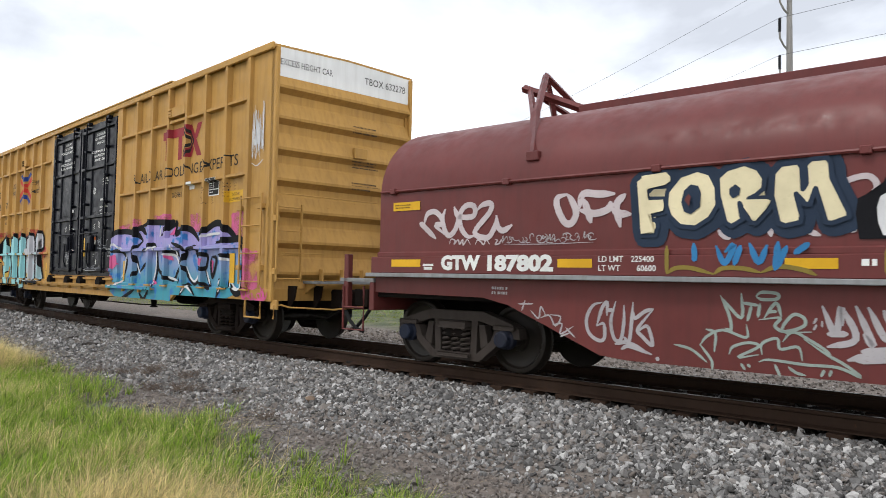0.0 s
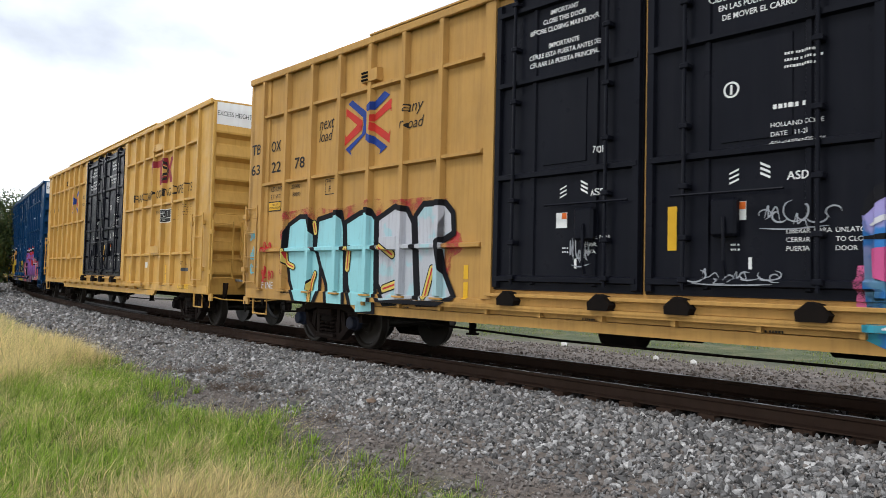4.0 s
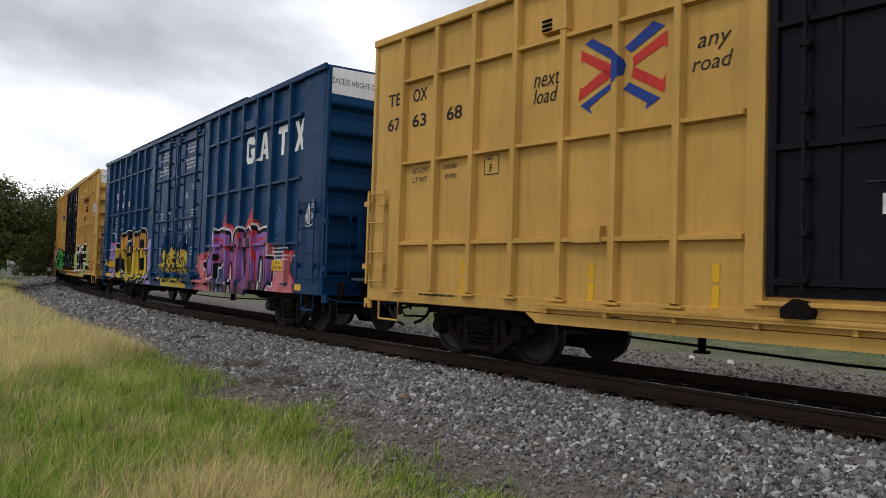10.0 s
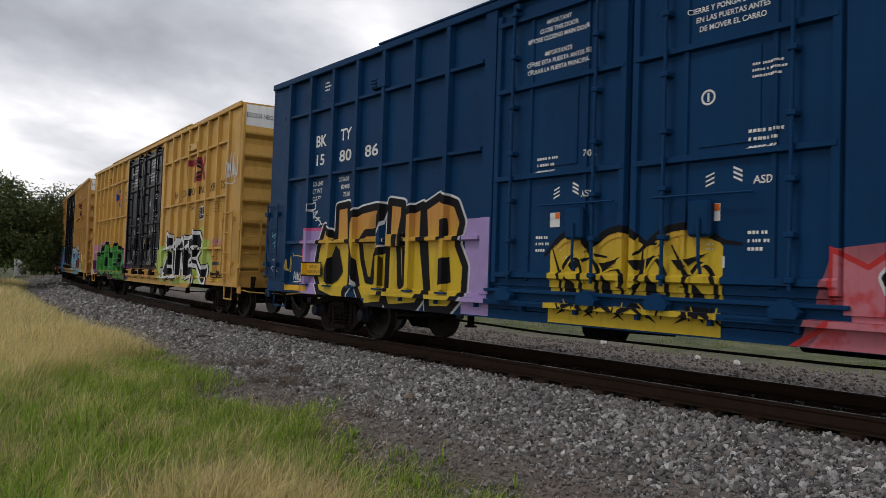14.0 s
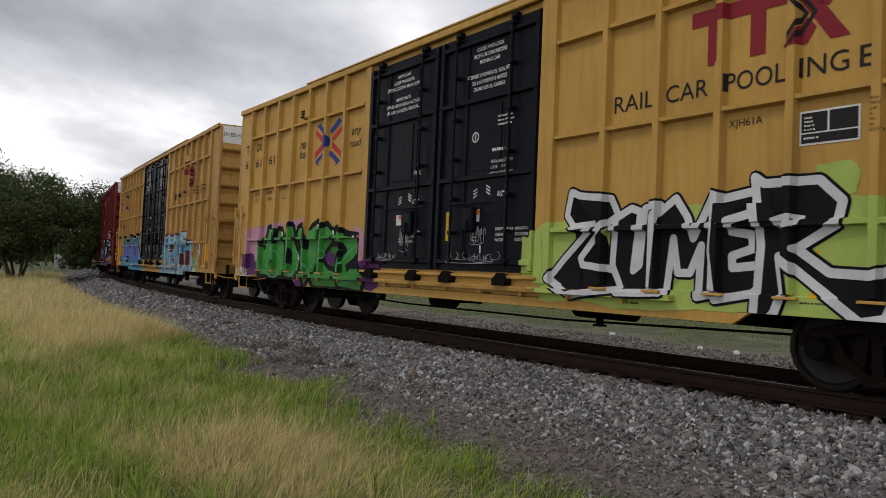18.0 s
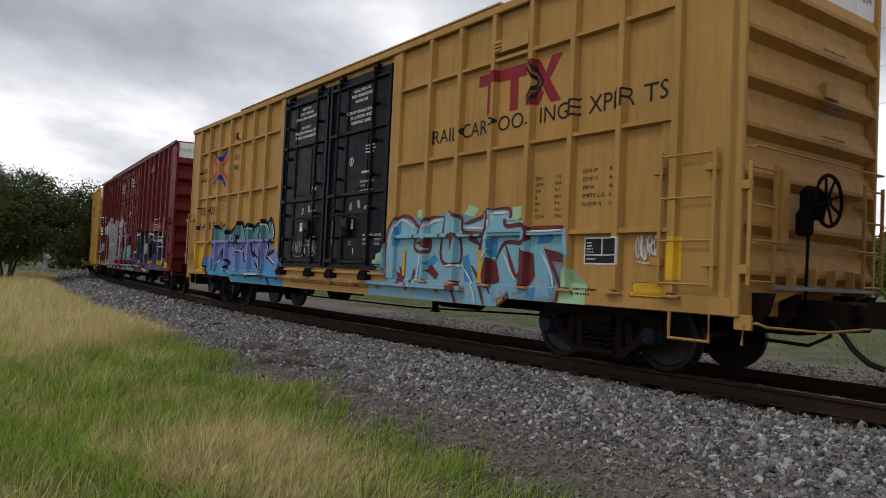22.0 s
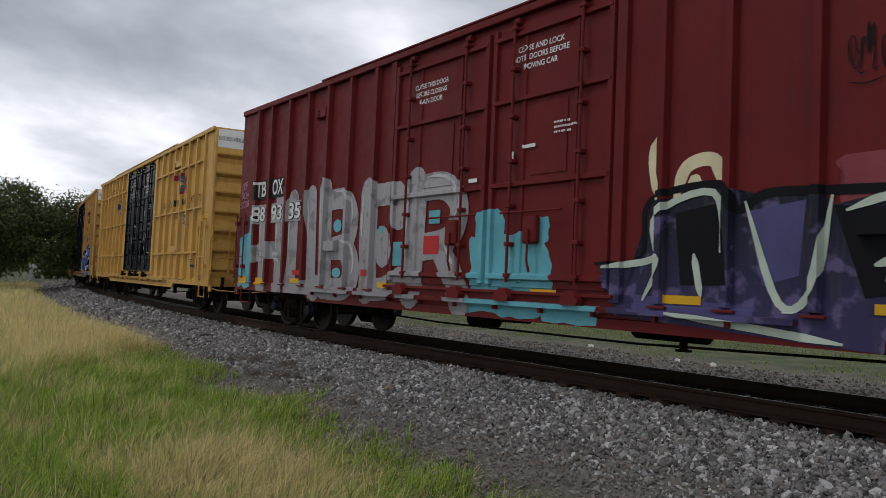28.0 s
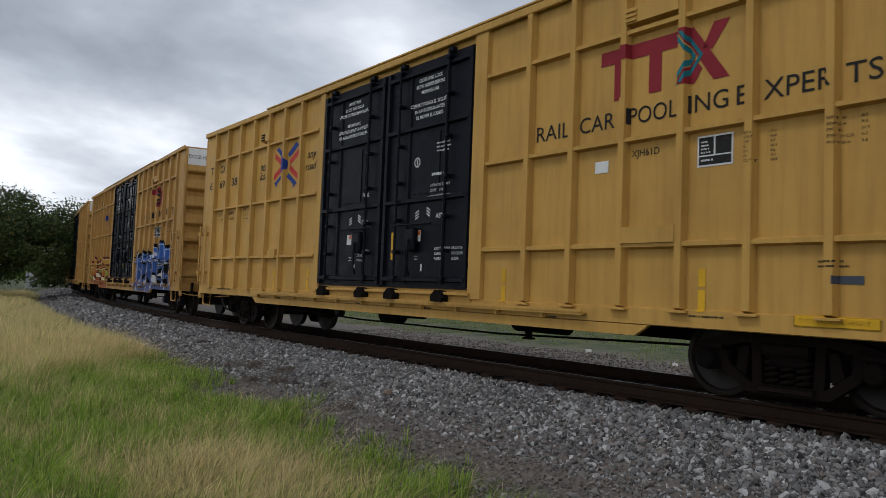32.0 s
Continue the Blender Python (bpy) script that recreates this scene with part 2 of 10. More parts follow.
# ---- the line of the track ----
TX, TY, TH, TK, TD = 2.1077, 9.9359, -0.74663, 0.0044585, 3.84020e-05
_s = np.linspace(-400, 160, 4481)
_k = np.where(_s > -121.6, TK + TD * _s, (TK + TD * -121.6) * np.exp((_s + 121.6) / 60))
_th = np.concatenate([[0], np.cumsum((_k[1:] + _k[:-1]) / 2 * np.diff(_s))])
_th += TH - np.interp(0, _s, _th)
_x = np.concatenate([[0], np.cumsum((np.cos(_th[1:]) + np.cos(_th[:-1])) / 2 * np.diff(_s))])
_y = np.concatenate([[0], np.cumsum((np.sin(_th[1:]) + np.sin(_th[:-1])) / 2 * np.diff(_s))])
_x += TX - np.interp(0, _s, _x)
_y += TY - np.interp(0, _s, _y)


def along(s):
    """Place and heading of the track's middle line at arc s."""
    return np.interp(s, _s, _x), np.interp(s, _s, _y), np.interp(s, _s, _th)


def beside(s, d):
    """Point at arc s, d metres to the far side of the middle line (negative: the camera's side)."""
    x, y, th = along(s)
    return x - np.sin(th) * d, y + np.cos(th) * d


def offset_of(x, y):
    """Arc and signed distance from the track for arrays of points."""
    x, y = np.asarray(x, float), np.asarray(y, float)
    cs, cx, cy, ct = _s[::16], _x[::16], _y[::16], _th[::16]
    out_s, out_d = np.empty(x.size), np.empty(x.size)
    xr, yr = x.ravel(), y.ravel()
    for i in range(0, x.size, 20000):
        a, b = xr[i:i + 20000, None], yr[i:i + 20000, None]
        j = np.argmin((a - cx) ** 2 + (b - cy) ** 2, axis=1)
        dx, dy = xr[i:i + 20000] - cx[j], yr[i:i + 20000] - cy[j]
        out_s[i:i + 20000] = cs[j] + dx * np.cos(ct[j]) + dy * np.sin(ct[j])
        out_d[i:i + 20000] = -dx * np.sin(ct[j]) + dy * np.cos(ct[j])
    return out_s.reshape(x.shape), out_d.reshape(x.shape)


# ---- mesh building ----


class Shape:
    """Vertices and faces of one mesh."""

    def __init__(self):
        self.v, self.f = [], []

    def add(self, vs, fs):
        n = len(self.v)
        self.v += [tuple(p) for p in vs]
        self.f += [tuple(n + i for i in f) for f in fs]
        return self

    def box(self, x0, x1, y0, y1, z0, z1, b=0.0):
        """A box; with b its edges are cut off by b."""
        if not b:
            return self.add([(x, y, z) for x in (x0, x1) for y in (y0, y1) for z in (z0, z1)],
                            [(0, 1, 3, 2), (4, 6, 7, 5), (0, 4, 5, 1), (2, 3, 7, 6), (0, 2, 6, 4), (1, 5, 7, 3)])
        vs, fs = [], []
        X, Y, Z = (x0, x1), (y0, y1), (z0, z1)
        idx = {}
        for i in (0, 1):
            for j in (0, 1):
                for k in (0, 1):
                    sx, sy, sz = b * (1 - 2 * i), b * (1 - 2 * j), b * (1 - 2 * k)
                    for ax, p in (("x", (X[i], Y[j] + sy, Z[k] + sz)), ("y", (X[i] + sx, Y[j], Z[k] + sz)), ("z", (X[i] + sx, Y[j] + sy, Z[k]))):
                        idx[ax, i, j, k] = len(vs)
                        vs.append(p)
        for i in (0, 1):
            fs.append([idx["x", i, j, k] for j, k in ((0, 0), (1, 0), (1, 1), (0, 1))][::1 if i else -1])
            fs.append([idx["y", j, i, k] for j, k in ((0, 0), (0, 1), (1, 1), (1, 0))][::1 if i else -1])
            fs.append([idx["z", j, k, i] for j, k in ((0, 0), (1, 0), (1, 1), (0, 1))][::1 if i else -1])
        for i in (0, 1):
            for j in (0, 1):
                fs.append([idx["x", i, j, 0], idx["y", i, j, 0], idx["y", i, j, 1], idx["x", i, j, 1]])
                fs.append([idx["x", i, 0, j], idx["z", i, 0, j], idx["z", i, 1, j], idx["x", i, 1, j]])
                fs.append([idx["y", 0, i, j], idx["z", 0, i, j], idx["z", 1, i, j], idx["y", 1, i, j]])
                for k in (0, 1):
                    fs.append([idx["x", i, j, k], idx["y", i, j, k], idx["z", i, j, k]])
        return self.add(vs, fs)

    def relief(self, u0, u1, z0, z1, y, depth, b):
        """A raised bar with sloping sides on the near side wall at y."""
        d = y - depth
        vs = [(u0, y, z0), (u1, y, z0), (u1, y, z1), (u0, y, z1), (u0 + b, d, z0 + b), (u1 - b, d, z0 + b), (u1 - b, d, z1 - b), (u0 + b, d, z1 - b)]
        return self.add(vs, [(4, 5, 6, 7), (0, 1, 5, 4), (1, 2, 6, 5), (2, 3, 7, 6), (3, 0, 4, 7)])

    def prism(self, outline, axis, a, b):
        """An outline of 2D points pushed from a to b along axis 0, 1 or 2 (convex or simple outline)."""
        n = len(outline)

        def at(p, c):
            q = list(p)
            q.insert(axis, c)
            return q
        vs = [at(p, a) for p in outline] + [at(p, b) for p in outline]
        fs = [tuple(range(n))[::-1], tuple(range(n, 2 * n))] + [(i, (i + 1) % n, n + (i + 1) % n, n + i) for i in range(n)]
        return self.add(vs, fs)

    def tube(self, pts, r, n=8, closed=False, caps=True):
        """A round bar along points."""
        pts = [Vector(p) for p in pts]
        rings = []
        m = len(pts)
        for i, p in enumerate(pts):
            a = pts[(i - 1) % m] if closed or i else p
            c = pts[(i + 1) % m] if closed or i < m - 1 else p
            t = (c - a).normalized()
            up = Vector((0, 0, 1)) if abs(t.z) < 0.9 else Vector((1, 0, 0))
            e1 = t.cross(up).normalized()
            e2 = t.cross(e1)
            rings.append([p + r * (math.cos(q) * e1 + math.sin(q) * e2) for q in (2 * math.pi * j / n for j in range(n))])
        vs = [q for ring in rings for q in ring]
        fs = []
        for i in range(m if closed else m - 1):
            k = (i + 1) % m
            fs += [(i * n + j, i * n + (j + 1) % n, k * n + (j + 1) % n, k * n + j) for j in range(n)]
        if caps and not closed:
            fs += [tuple(range(n))[::-1], tuple((m - 1) * n + j for j in range(n))]
        return self.add(vs, fs)

    def lathe(self, prof, n=24, axis="y", at=(0, 0, 0)):
        """A profile of (along, radius) turned about an axis."""
        vs, fs = [], []
        for a, r in prof:
            for j in range(n):
                q = 2 * math.pi * j / n
                c, s = r * math.cos(q), r * math.sin(q)
                p = {"y": (c, a, s), "x": (a, c, s), "z": (c, s, a)}[axis]
                vs.append((p[0] + at[0], p[1] + at[1], p[2] + at[2]))
        for i in range(len(prof) - 1):
            fs += [(i * n + j, i * n + (j + 1) % n, (i + 1) * n + (j + 1) % n, (i + 1) * n + j) for j in range(n)]
        fs += [tuple(range(n))[::-1], tuple((len(prof) - 1) * n + j for j in range(n))]
        return self.add(vs, fs)

    def mesh(self, name, material, smooth=False):
        me = bpy.data.meshes.new(name)
        me.from_pydata(self.v, [], self.f)
        me.update()
        bm = bmesh.new()
        bm.from_mesh(me)
        bmesh.ops.recalc_face_normals(bm, faces=bm.faces[:])
        bm.to_mesh(me)
        bm.free()
        me.materials.append(material)
        if smooth:
            me.shade_smooth()
            me.set_sharp_from_angle(angle=radians(35))
        return me


def part(name, shape, material, parent, label="", smooth=False):
    """One mesh object under a thing or under a part."""
    ob = new(name, shape if isinstance(shape, bpy.types.Mesh) else shape.mesh(name, material, smooth))
    ob.parent = parent
    if label:
        ob["label"] = label
    return ob


def thing(name, label, category, group="", kind=""):
    return tagged(new(name), label, category, group, kind)

# ---- ground, ballast bed and track ----
GRASS_D = -3.75               # where the grass begins, metres from the track's middle


def bed(d, s=0):
    """Height of the ground at distance d from the track's middle."""
    a = np.abs(d)
    near = np.interp(-d, [0, 0.5, 1.5, 1.85, 3.0, 4.2, 6.5, 14, 60], [-0.25, -0.25, -0.26, -0.29, -0.53, -0.62, -0.70, -0.78, -0.55])
    far = np.interp(d, [0, 0.5, 1.5, 1.9, 3.0, 5.0, 9, 60], [-0.25, -0.25, -0.26, -0.29, -0.46, -0.52, -0.48, -0.45])
    return np.where(d < 0, near, far)


def swell(x, y, d):
    """Low humps of the ground beside the bed."""
    near, z = np.exp(-((x + 6) ** 2 + (y - 14) ** 2) / 900), 0
    for f, a in ((0.35, 0.05), (1.1, 0.025), (3.3, 0.012)):
        z = z + a * near * np.sin(f * x * 2.1 + 1.3) * np.cos(f * y * 1.9 + 0.4) * np.clip((np.abs(d) - 1.8) / 2, 0, 1)
    return z


def graded(lo, hi, fine_lo, fine_hi, fine):
    """Grid lines: fine in the middle, ever wider outside."""
    mid = list(np.arange(fine_lo, fine_hi, fine))
    up, step, v = [], fine, fine_hi
    while v < hi:
        up.append(v)
        step *= 1.22
        v += step
    up.append(hi)
    dn, step, v = [], fine, fine_lo - fine
    while v > lo:
        dn.append(v)
        step *= 1.22
        v -= step
    dn.append(lo)
    return np.array(dn[::-1] + mid + up)


def ground_material():
    k = Nodes("gravel_dirt_and_turf", 0.95)
    at = k.node("ShaderNodeAttribute")
    at.attribute_name = "side"          # metres from the track's middle
    d = at.outputs["Fac"]
    wob = k.math("MULTIPLY", k.math("SUBTRACT", k.noise(0.7, 5, 0.6), 0.5), 1.6)
    dd = k.math("ADD", d, wob)
    # stones: cells with their own greys
    vor = k.node("ShaderNodeTexVoronoi", Scale=19.0)
    k.link(k.coords(), vor.inputs["Vector"])
    bw = k.node("ShaderNodeRGBToBW")
    k.link(vor.outputs["Color"], bw.inputs[0])
    stone = k.ramp(bw.outputs[0], [(0.1, (0.05, 0.048, 0.046)), (0.5, (0.10, 0.097, 0.094)), (0.9, (0.2, 0.195, 0.19))])
    stone = k.mix(k.span(vor.outputs["Distance"], 0.25, 0.6), stone, (0.05, 0.047, 0.043))
    dirt = k.ramp(k.noise(9, 6, 0.65), [(0.3, (0.075, 0.062, 0.052)), (0.7, (0.17, 0.14, 0.12))])
    turf = k.ramp(k.noise(1.3, 6, 0.65), [(0.35, (0.028, 0.042, 0.012)), (0.5, (0.055, 0.07, 0.022)), (0.68, (0.12, 0.105, 0.05))])
    base = k.mix(k.math("MULTIPLY", k.span(dd, -3.0, -2.4), k.span(dd, 4.4, 3.2)), dirt, stone)
    base = k.mix(k.span(k.noise(3.5, 4), 0.45, 0.65, 0, 0.4), base, stone)
    # near-black band between the rails: shade under the train put into the colour
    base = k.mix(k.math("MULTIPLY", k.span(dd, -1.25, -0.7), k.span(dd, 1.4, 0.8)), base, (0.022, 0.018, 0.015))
    base = k.mix(k.span(dd, -3.9, -4.3), base, turf)
    base = k.mix(k.span(dd, 7.0, 8.6), base, turf)
    k.bump(k.math("ADD", k.math("MULTIPLY", vor.outputs["Distance"], -1.0), k.noise(30, 4)), 0.8, 0.02)
    return k.color(base)


def make_ground():
    xs = graded(-2500, 2500, -26, 14, 0.22)
    ys = graded(-2500, 2500, -4, 34, 0.22)
    X, Y = np.meshgrid(xs, ys)
    S, D = offset_of(X, Y)
    Z = bed(D) + swell(X, Y, D)
    nx, ny = len(xs), len(ys)
    me = bpy.data.meshes.new("ground")
    v = np.stack([X, Y, Z], -1).reshape(-1, 3)
    i = np.arange(nx * ny).reshape(ny, nx)
    f = np.stack([i[:-1, :-1], i[:-1, 1:], i[1:, 1:], i[1:, :-1]], -1).reshape(-1, 4)
    me.from_pydata(v.tolist(), [], f.tolist())
    a = me.attributes.new("side", "FLOAT", "POINT")
    a.data.foreach_set("value", D.ravel().astype(np.float32))
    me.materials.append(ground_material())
    me.shade_smooth()
    tagged(new("ground", me), "grey gravel and dirt beside rails, turning to rough grass", "ground", kind="structure")


make_ground()

RAIL_PROFILE = [(-0.075, -0.18), (0.075, -0.18), (0.07, -0.165), (0.012, -0.145), (0.01, -0.05), (0.036, -0.035), (0.038, -0.008), (0.03, 0.0),
                (-0.03, 0.0), (-0.038, -0.008), (-0.036, -0.035), (-0.01, -0.05), (-0.012, -0.145), (-0.07, -0.165)]
RUST = paint("rusty_rail_steel", (0.032, 0.019, 0.013), 0.75, 0.4, 0.4, (0.02, 0.013, 0.01), 0.08)
SHINE = paint("polished_railhead", (0.10, 0.095, 0.09), 0.45, 0.3, 0.1, (0.03, 0.025, 0.02), 0.15)
TIMBER = paint("creosoted_timber", (0.02, 0.016, 0.013), 0.9, 0.5, 0.0, (0.03, 0.025, 0.02), 0.1)


def make_track():
    track = thing("track", "rusty steel rails on creosoted sleepers in grey ballast", "railway track", kind="structure")
    ss = np.concatenate([np.arange(-260, -60, 3.0), np.arange(-60, 40, 0.75), np.arange(40, 100, 3.0)])
    for d in (-0.755, 0.755):
        sh = Shape()
        n = len(RAIL_PROFILE)
        for s in ss:
            for pd, pz in RAIL_PROFILE:
                x, y = beside(s, d + pd)
                sh.v.append((x, y, pz))
        for i in range(len(ss) - 1):
            sh.f += [(i * n + j, i * n + (j + 1) % n, (i + 1) * n + (j + 1) % n, (i + 1) * n + j) for j in range(n)]
        rail = part("rail", sh, RUST, track, "rusty rail with a bright running surface")
        cap = Shape()
        for s in ss:
            for pd in (-0.026, 0.026):
                x, y = beside(s, d + pd)
                cap.v.append((x, y, 0.003))
        cap.f = [(2 * i, 2 * i + 1, 2 * i + 3, 2 * i + 2) for i in range(len(ss) - 1)]
        part("running_surface", cap, SHINE, rail)
    sleeper = Shape().box(-0.115, 0.115, -1.3, 1.3, -0.42, -0.26, 0.012).mesh("sleeper", TIMBER)
    plate = Shape().box(-0.1, 0.1, -0.18, 0.18, -0.262, -0.176, 0.004).mesh("tie_plate", RUST)
    for i, s in enumerate(np.arange(-78, 24, 0.52)):
        x, y, th = along(s)
        ob = part("sleeper", sleeper, TIMBER, track)
        ob.matrix_basis = pose(x, y, random.uniform(-0.012, 0.006), 0, 0, math.degrees(th) + random.uniform(-0.8, 0.8))
        if -22 < s < 16:
            for d in (-0.755, 0.755):
                p = part("tie_plate", plate, RUST, ob)
                p.location = (0, d, 0)


make_track()

# ---- freight cars: the middle of each is its origin, on the railhead; x ahead, y away from the camera ----
HALF, PITCH, SIDE = 7.05, 20.67, -1.50
END = 9.35


def rows_of(u0, u1, n):
    return [u0 + (u1 - u0) * i / (n - 1) for i in range(n)]


COVERS = ((5.43, 4.55), (-5.35, 4.55), (5.43, 1.84), (-4.75, 1.78))


def wall_relief(ribs, rails, door, posts, spans):
    """Raised bars of one side wall: (name, u0, u1, z0, z1, depth, slope)."""
    out = [("side_rib", u - 0.065, u + 0.065, 0.99, 5.12, 0.10, 0.022) for u in ribs]
    for z in rails:
        out += [("side_rail", a, b, z - 0.045, z + 0.045, 0.085, 0.02) for a, b in spans]
    out += [("corner_post", END - 1.0, END, 0.79, 5.14, 0.035, 0.012), ("corner_post", -END, -END + 0.72, 0.79, 5.14, 0.035, 0.012)]
    out += [("door_post", a, b, 0.98, 5.14, 0.07, 0.015) for a, b in posts]
    out += [("side_sill", -END, END, 0.79, 1.0, 0.045, 0.012)]
    out += [("operator_cover", u - 0.18, u + (0.60 if u > 0 else 0.25), z - 0.09, z + 0.13, 0.112, 0.012) for u, z in COVERS]
    out += [("", -5.46, 4.7, 0.865, 0.935, 0.151, 0.002)]
    return out


def door_relief(u0, u1, split, z0=1.13, z1=5.0):
    """Two plug-door leaves: frames, cross rails and stiffeners."""
    out = []
    for a, b in ((u0, split - 0.02), (split + 0.02, u1)):
        w = b - a
        out.append(("door_leaf", a, b, z0, z1, 0.03, 0.006))
        for z in (1.28, 2.62, 3.86, 4.82):
            out.append(("door_rail", a + 0.03, b - 0.03, z - 0.055, z + 0.055, 0.095, 0.025))
        for x in (a + 0.07, b - 0.07):
            out.append(("door_stile", x - 0.06, x + 0.06, z0 + 0.02, z1 - 0.02, 0.085, 0.02))
        for k in (0.3, 0.72):
            out.append(("door_stiffener", a + w * k - 0.05, a + w * k + 0.05, z0 + 0.06, 4.8, 0.06, 0.025))
        out.append(("door_panel", a + w * 0.36, a + w * 0.66, 2.72, 3.75, 0.045, 0.01))
    return out


def depth_at(relief, u, z):
    """How far the side wall stands out at (u, z), for arrays."""
    d = np.zeros_like(u)
    for _, u0, u1, z0, z1, h, b in relief:
        k = np.minimum(np.minimum(u - u0, u1 - u), np.minimum(z - z0, z1 - z)) / b
        d = np.maximum(d, h * np.clip(k, 0, 1))
    return d


def wheelset_mesh():
    half = [(0.0, 0.085), (0.60, 0.09), (0.66, 0.15), (0.68, 0.16), (0.695, 0.36), (0.69, 0.40), (0.69, 0.475), (0.705, 0.483), (0.72, 0.462), (0.735, 0.457),
            (0.83, 0.45), (0.835, 0.44), (0.835, 0.395), (0.80, 0.37), (0.775, 0.25), (0.80, 0.17), (0.85, 0.155), (0.86, 0.10), (1.06, 0.085)]
    prof = [(-a, r) for a, r in half[:0:-1]] + half
    return Shape().lathe(prof, 40).mesh("wheelset", TREAD, True)


def coil(x, y, z0, z1, r, wire, turns):
    n = turns * 12
    return [(x + r * math.cos(2 * math.pi * i / 12), y + r * math.sin(2 * math.pi * i / 12), z0 + (z1 - z0) * i / n) for i in range(n + 1)]


def make_truck(parent, u, cap_paint, iron=None):
    """A two-axle truck: bolster, two cast side frames with springs, bearings and wheelsets."""
    truck = part("truck", Shape().box(-0.2, 0.2, -1.12, 1.12, 0.42, 0.66, 0.03).lathe([(0.60, 0.3), (0.76, 0.3)], 20, "z"), STEEL, parent,
                 "black cast steel two-axle truck")
    truck.location = (u, 0, 0)
    for sy in (-1, 1):
        f = Shape()
        y0, y1 = sy * 0.93, sy * 1.09
        top = [(-1.12, 0.47), (-1.10, 0.60), (-0.98, 0.66), (-0.5, 0.80), (0.5, 0.80), (0.98, 0.66), (1.10, 0.60), (1.12, 0.47), (1.02, 0.47), (0.96, 0.55), (0.45, 0.67),
               (-0.45, 0.67), (-0.96, 0.55), (-1.02, 0.47)]
        low = [(-0.80, 0.60), (-0.74, 0.36), (-0.44, 0.13), (0.44, 0.13), (0.74, 0.36), (0.80, 0.60), (0.70, 0.56), (0.64, 0.42), (0.40, 0.235), (-0.40, 0.235), (-0.64, 0.42), (-0.70, 0.56)]
        f.prism(top, 1, y0, y1)
        f.prism(low, 1, y0, y1)
        for sx in (-1, 1):
            f.prism([(sx * 0.27, 0.2), (sx * 0.38, 0.2), (sx * 0.40, 0.72), (sx * 0.30, 0.72)], 1, y0 - 0.01, y1 + 0.01)
        f.box(-0.3, 0.3, sy * 0.90, sy * 1.15, 0.17, 0.225, 0.01)
        f.box(-0.26, 0.26, sy * 1.0, sy * 1.16, 0.56, 0.665, 0.02)
        for sx in (-1, 1):
            f.box(sx * 0.889 - 0.17, sx * 0.889 + 0.17, sy * 0.96, sy * 1.13, 0.575, 0.64, 0.015)
            f.prism([(sx * 0.46, 0.30), (sx * 0.58, 0.38), (sx * 0.52, 0.62), (sx * 0.42, 0.62)], 1, y0 - 0.015, y1 + 0.012)
        part("side_frame", f, iron or RUSTY, truck)
        sp = Shape()
        for x in (-0.17, 0.0, 0.17):
            sp.tube(coil(x, sy * 1.04, 0.225, 0.565, 0.068, 0.02, 5), 0.021, 6)
        for x in (-0.17, 0.0, 0.17):
            sp.tube(coil(x, sy * 0.90, 0.225, 0.565, 0.068, 0.02, 5), 0.021, 5)
        part("spring", sp, iron or RUSTY, truck, "", True)
        for x in (-0.889, 0.889):
            part("bearing", Shape().lathe([(sy * 1.02, 0.135), (sy * 1.10, 0.135), (sy * 1.12, 0.115), (sy * 1.20, 0.11), (sy * 1.215, 0.09)], 18, "y", (x, 0, 0.457)), cap_paint, truck, "", True)
            part("brake_shoe", Shape().prism([(x * 0.42, 0.34), (x * 0.5, 0.33), (x * 0.47, 0.6), (x * 0.40, 0.6)], 1, sy * 0.68, sy * 0.84), STEEL, truck)
    for x in (-0.889, 0.889):
        w = part("wheelset", WHEELS, TREAD, truck, "worn steel wheels on an axle")
        w.location = (x, 0, 0.457)
    return truck


WHEELS = wheelset_mesh()
CAP_BLUE = paint("blue_bearing_cap", (0.012, 0.017, 0.032), 0.6, 0.5, 0.4, (0.02, 0.015, 0.012), 0.1)


def ladder(parent, a, b, z0, z1, n, mat, name="ladder", r=0.011):
    """Rungs between two stiles; a and b are (x, y) of the stiles' feet."""
    lad = part(name, Shape().box(min(a[0], a[0]) - 0.022, a[0] + 0.022, a[1] - 0.012, a[1] + 0.012, z0 - 0.05, z1 + 0.06, 0.003)
               .box(b[0] - 0.022, b[0] + 0.022, b[1] - 0.012, b[1] + 0.012, z0 - 0.05, z1 + 0.06, 0.003), mat, parent)
    for z in rows_of(z0, z1, n):
        part("rung", Shape().tube([(a[0], a[1], z), (b[0], b[1], z)], r, 6), mat, lad)
    return lad


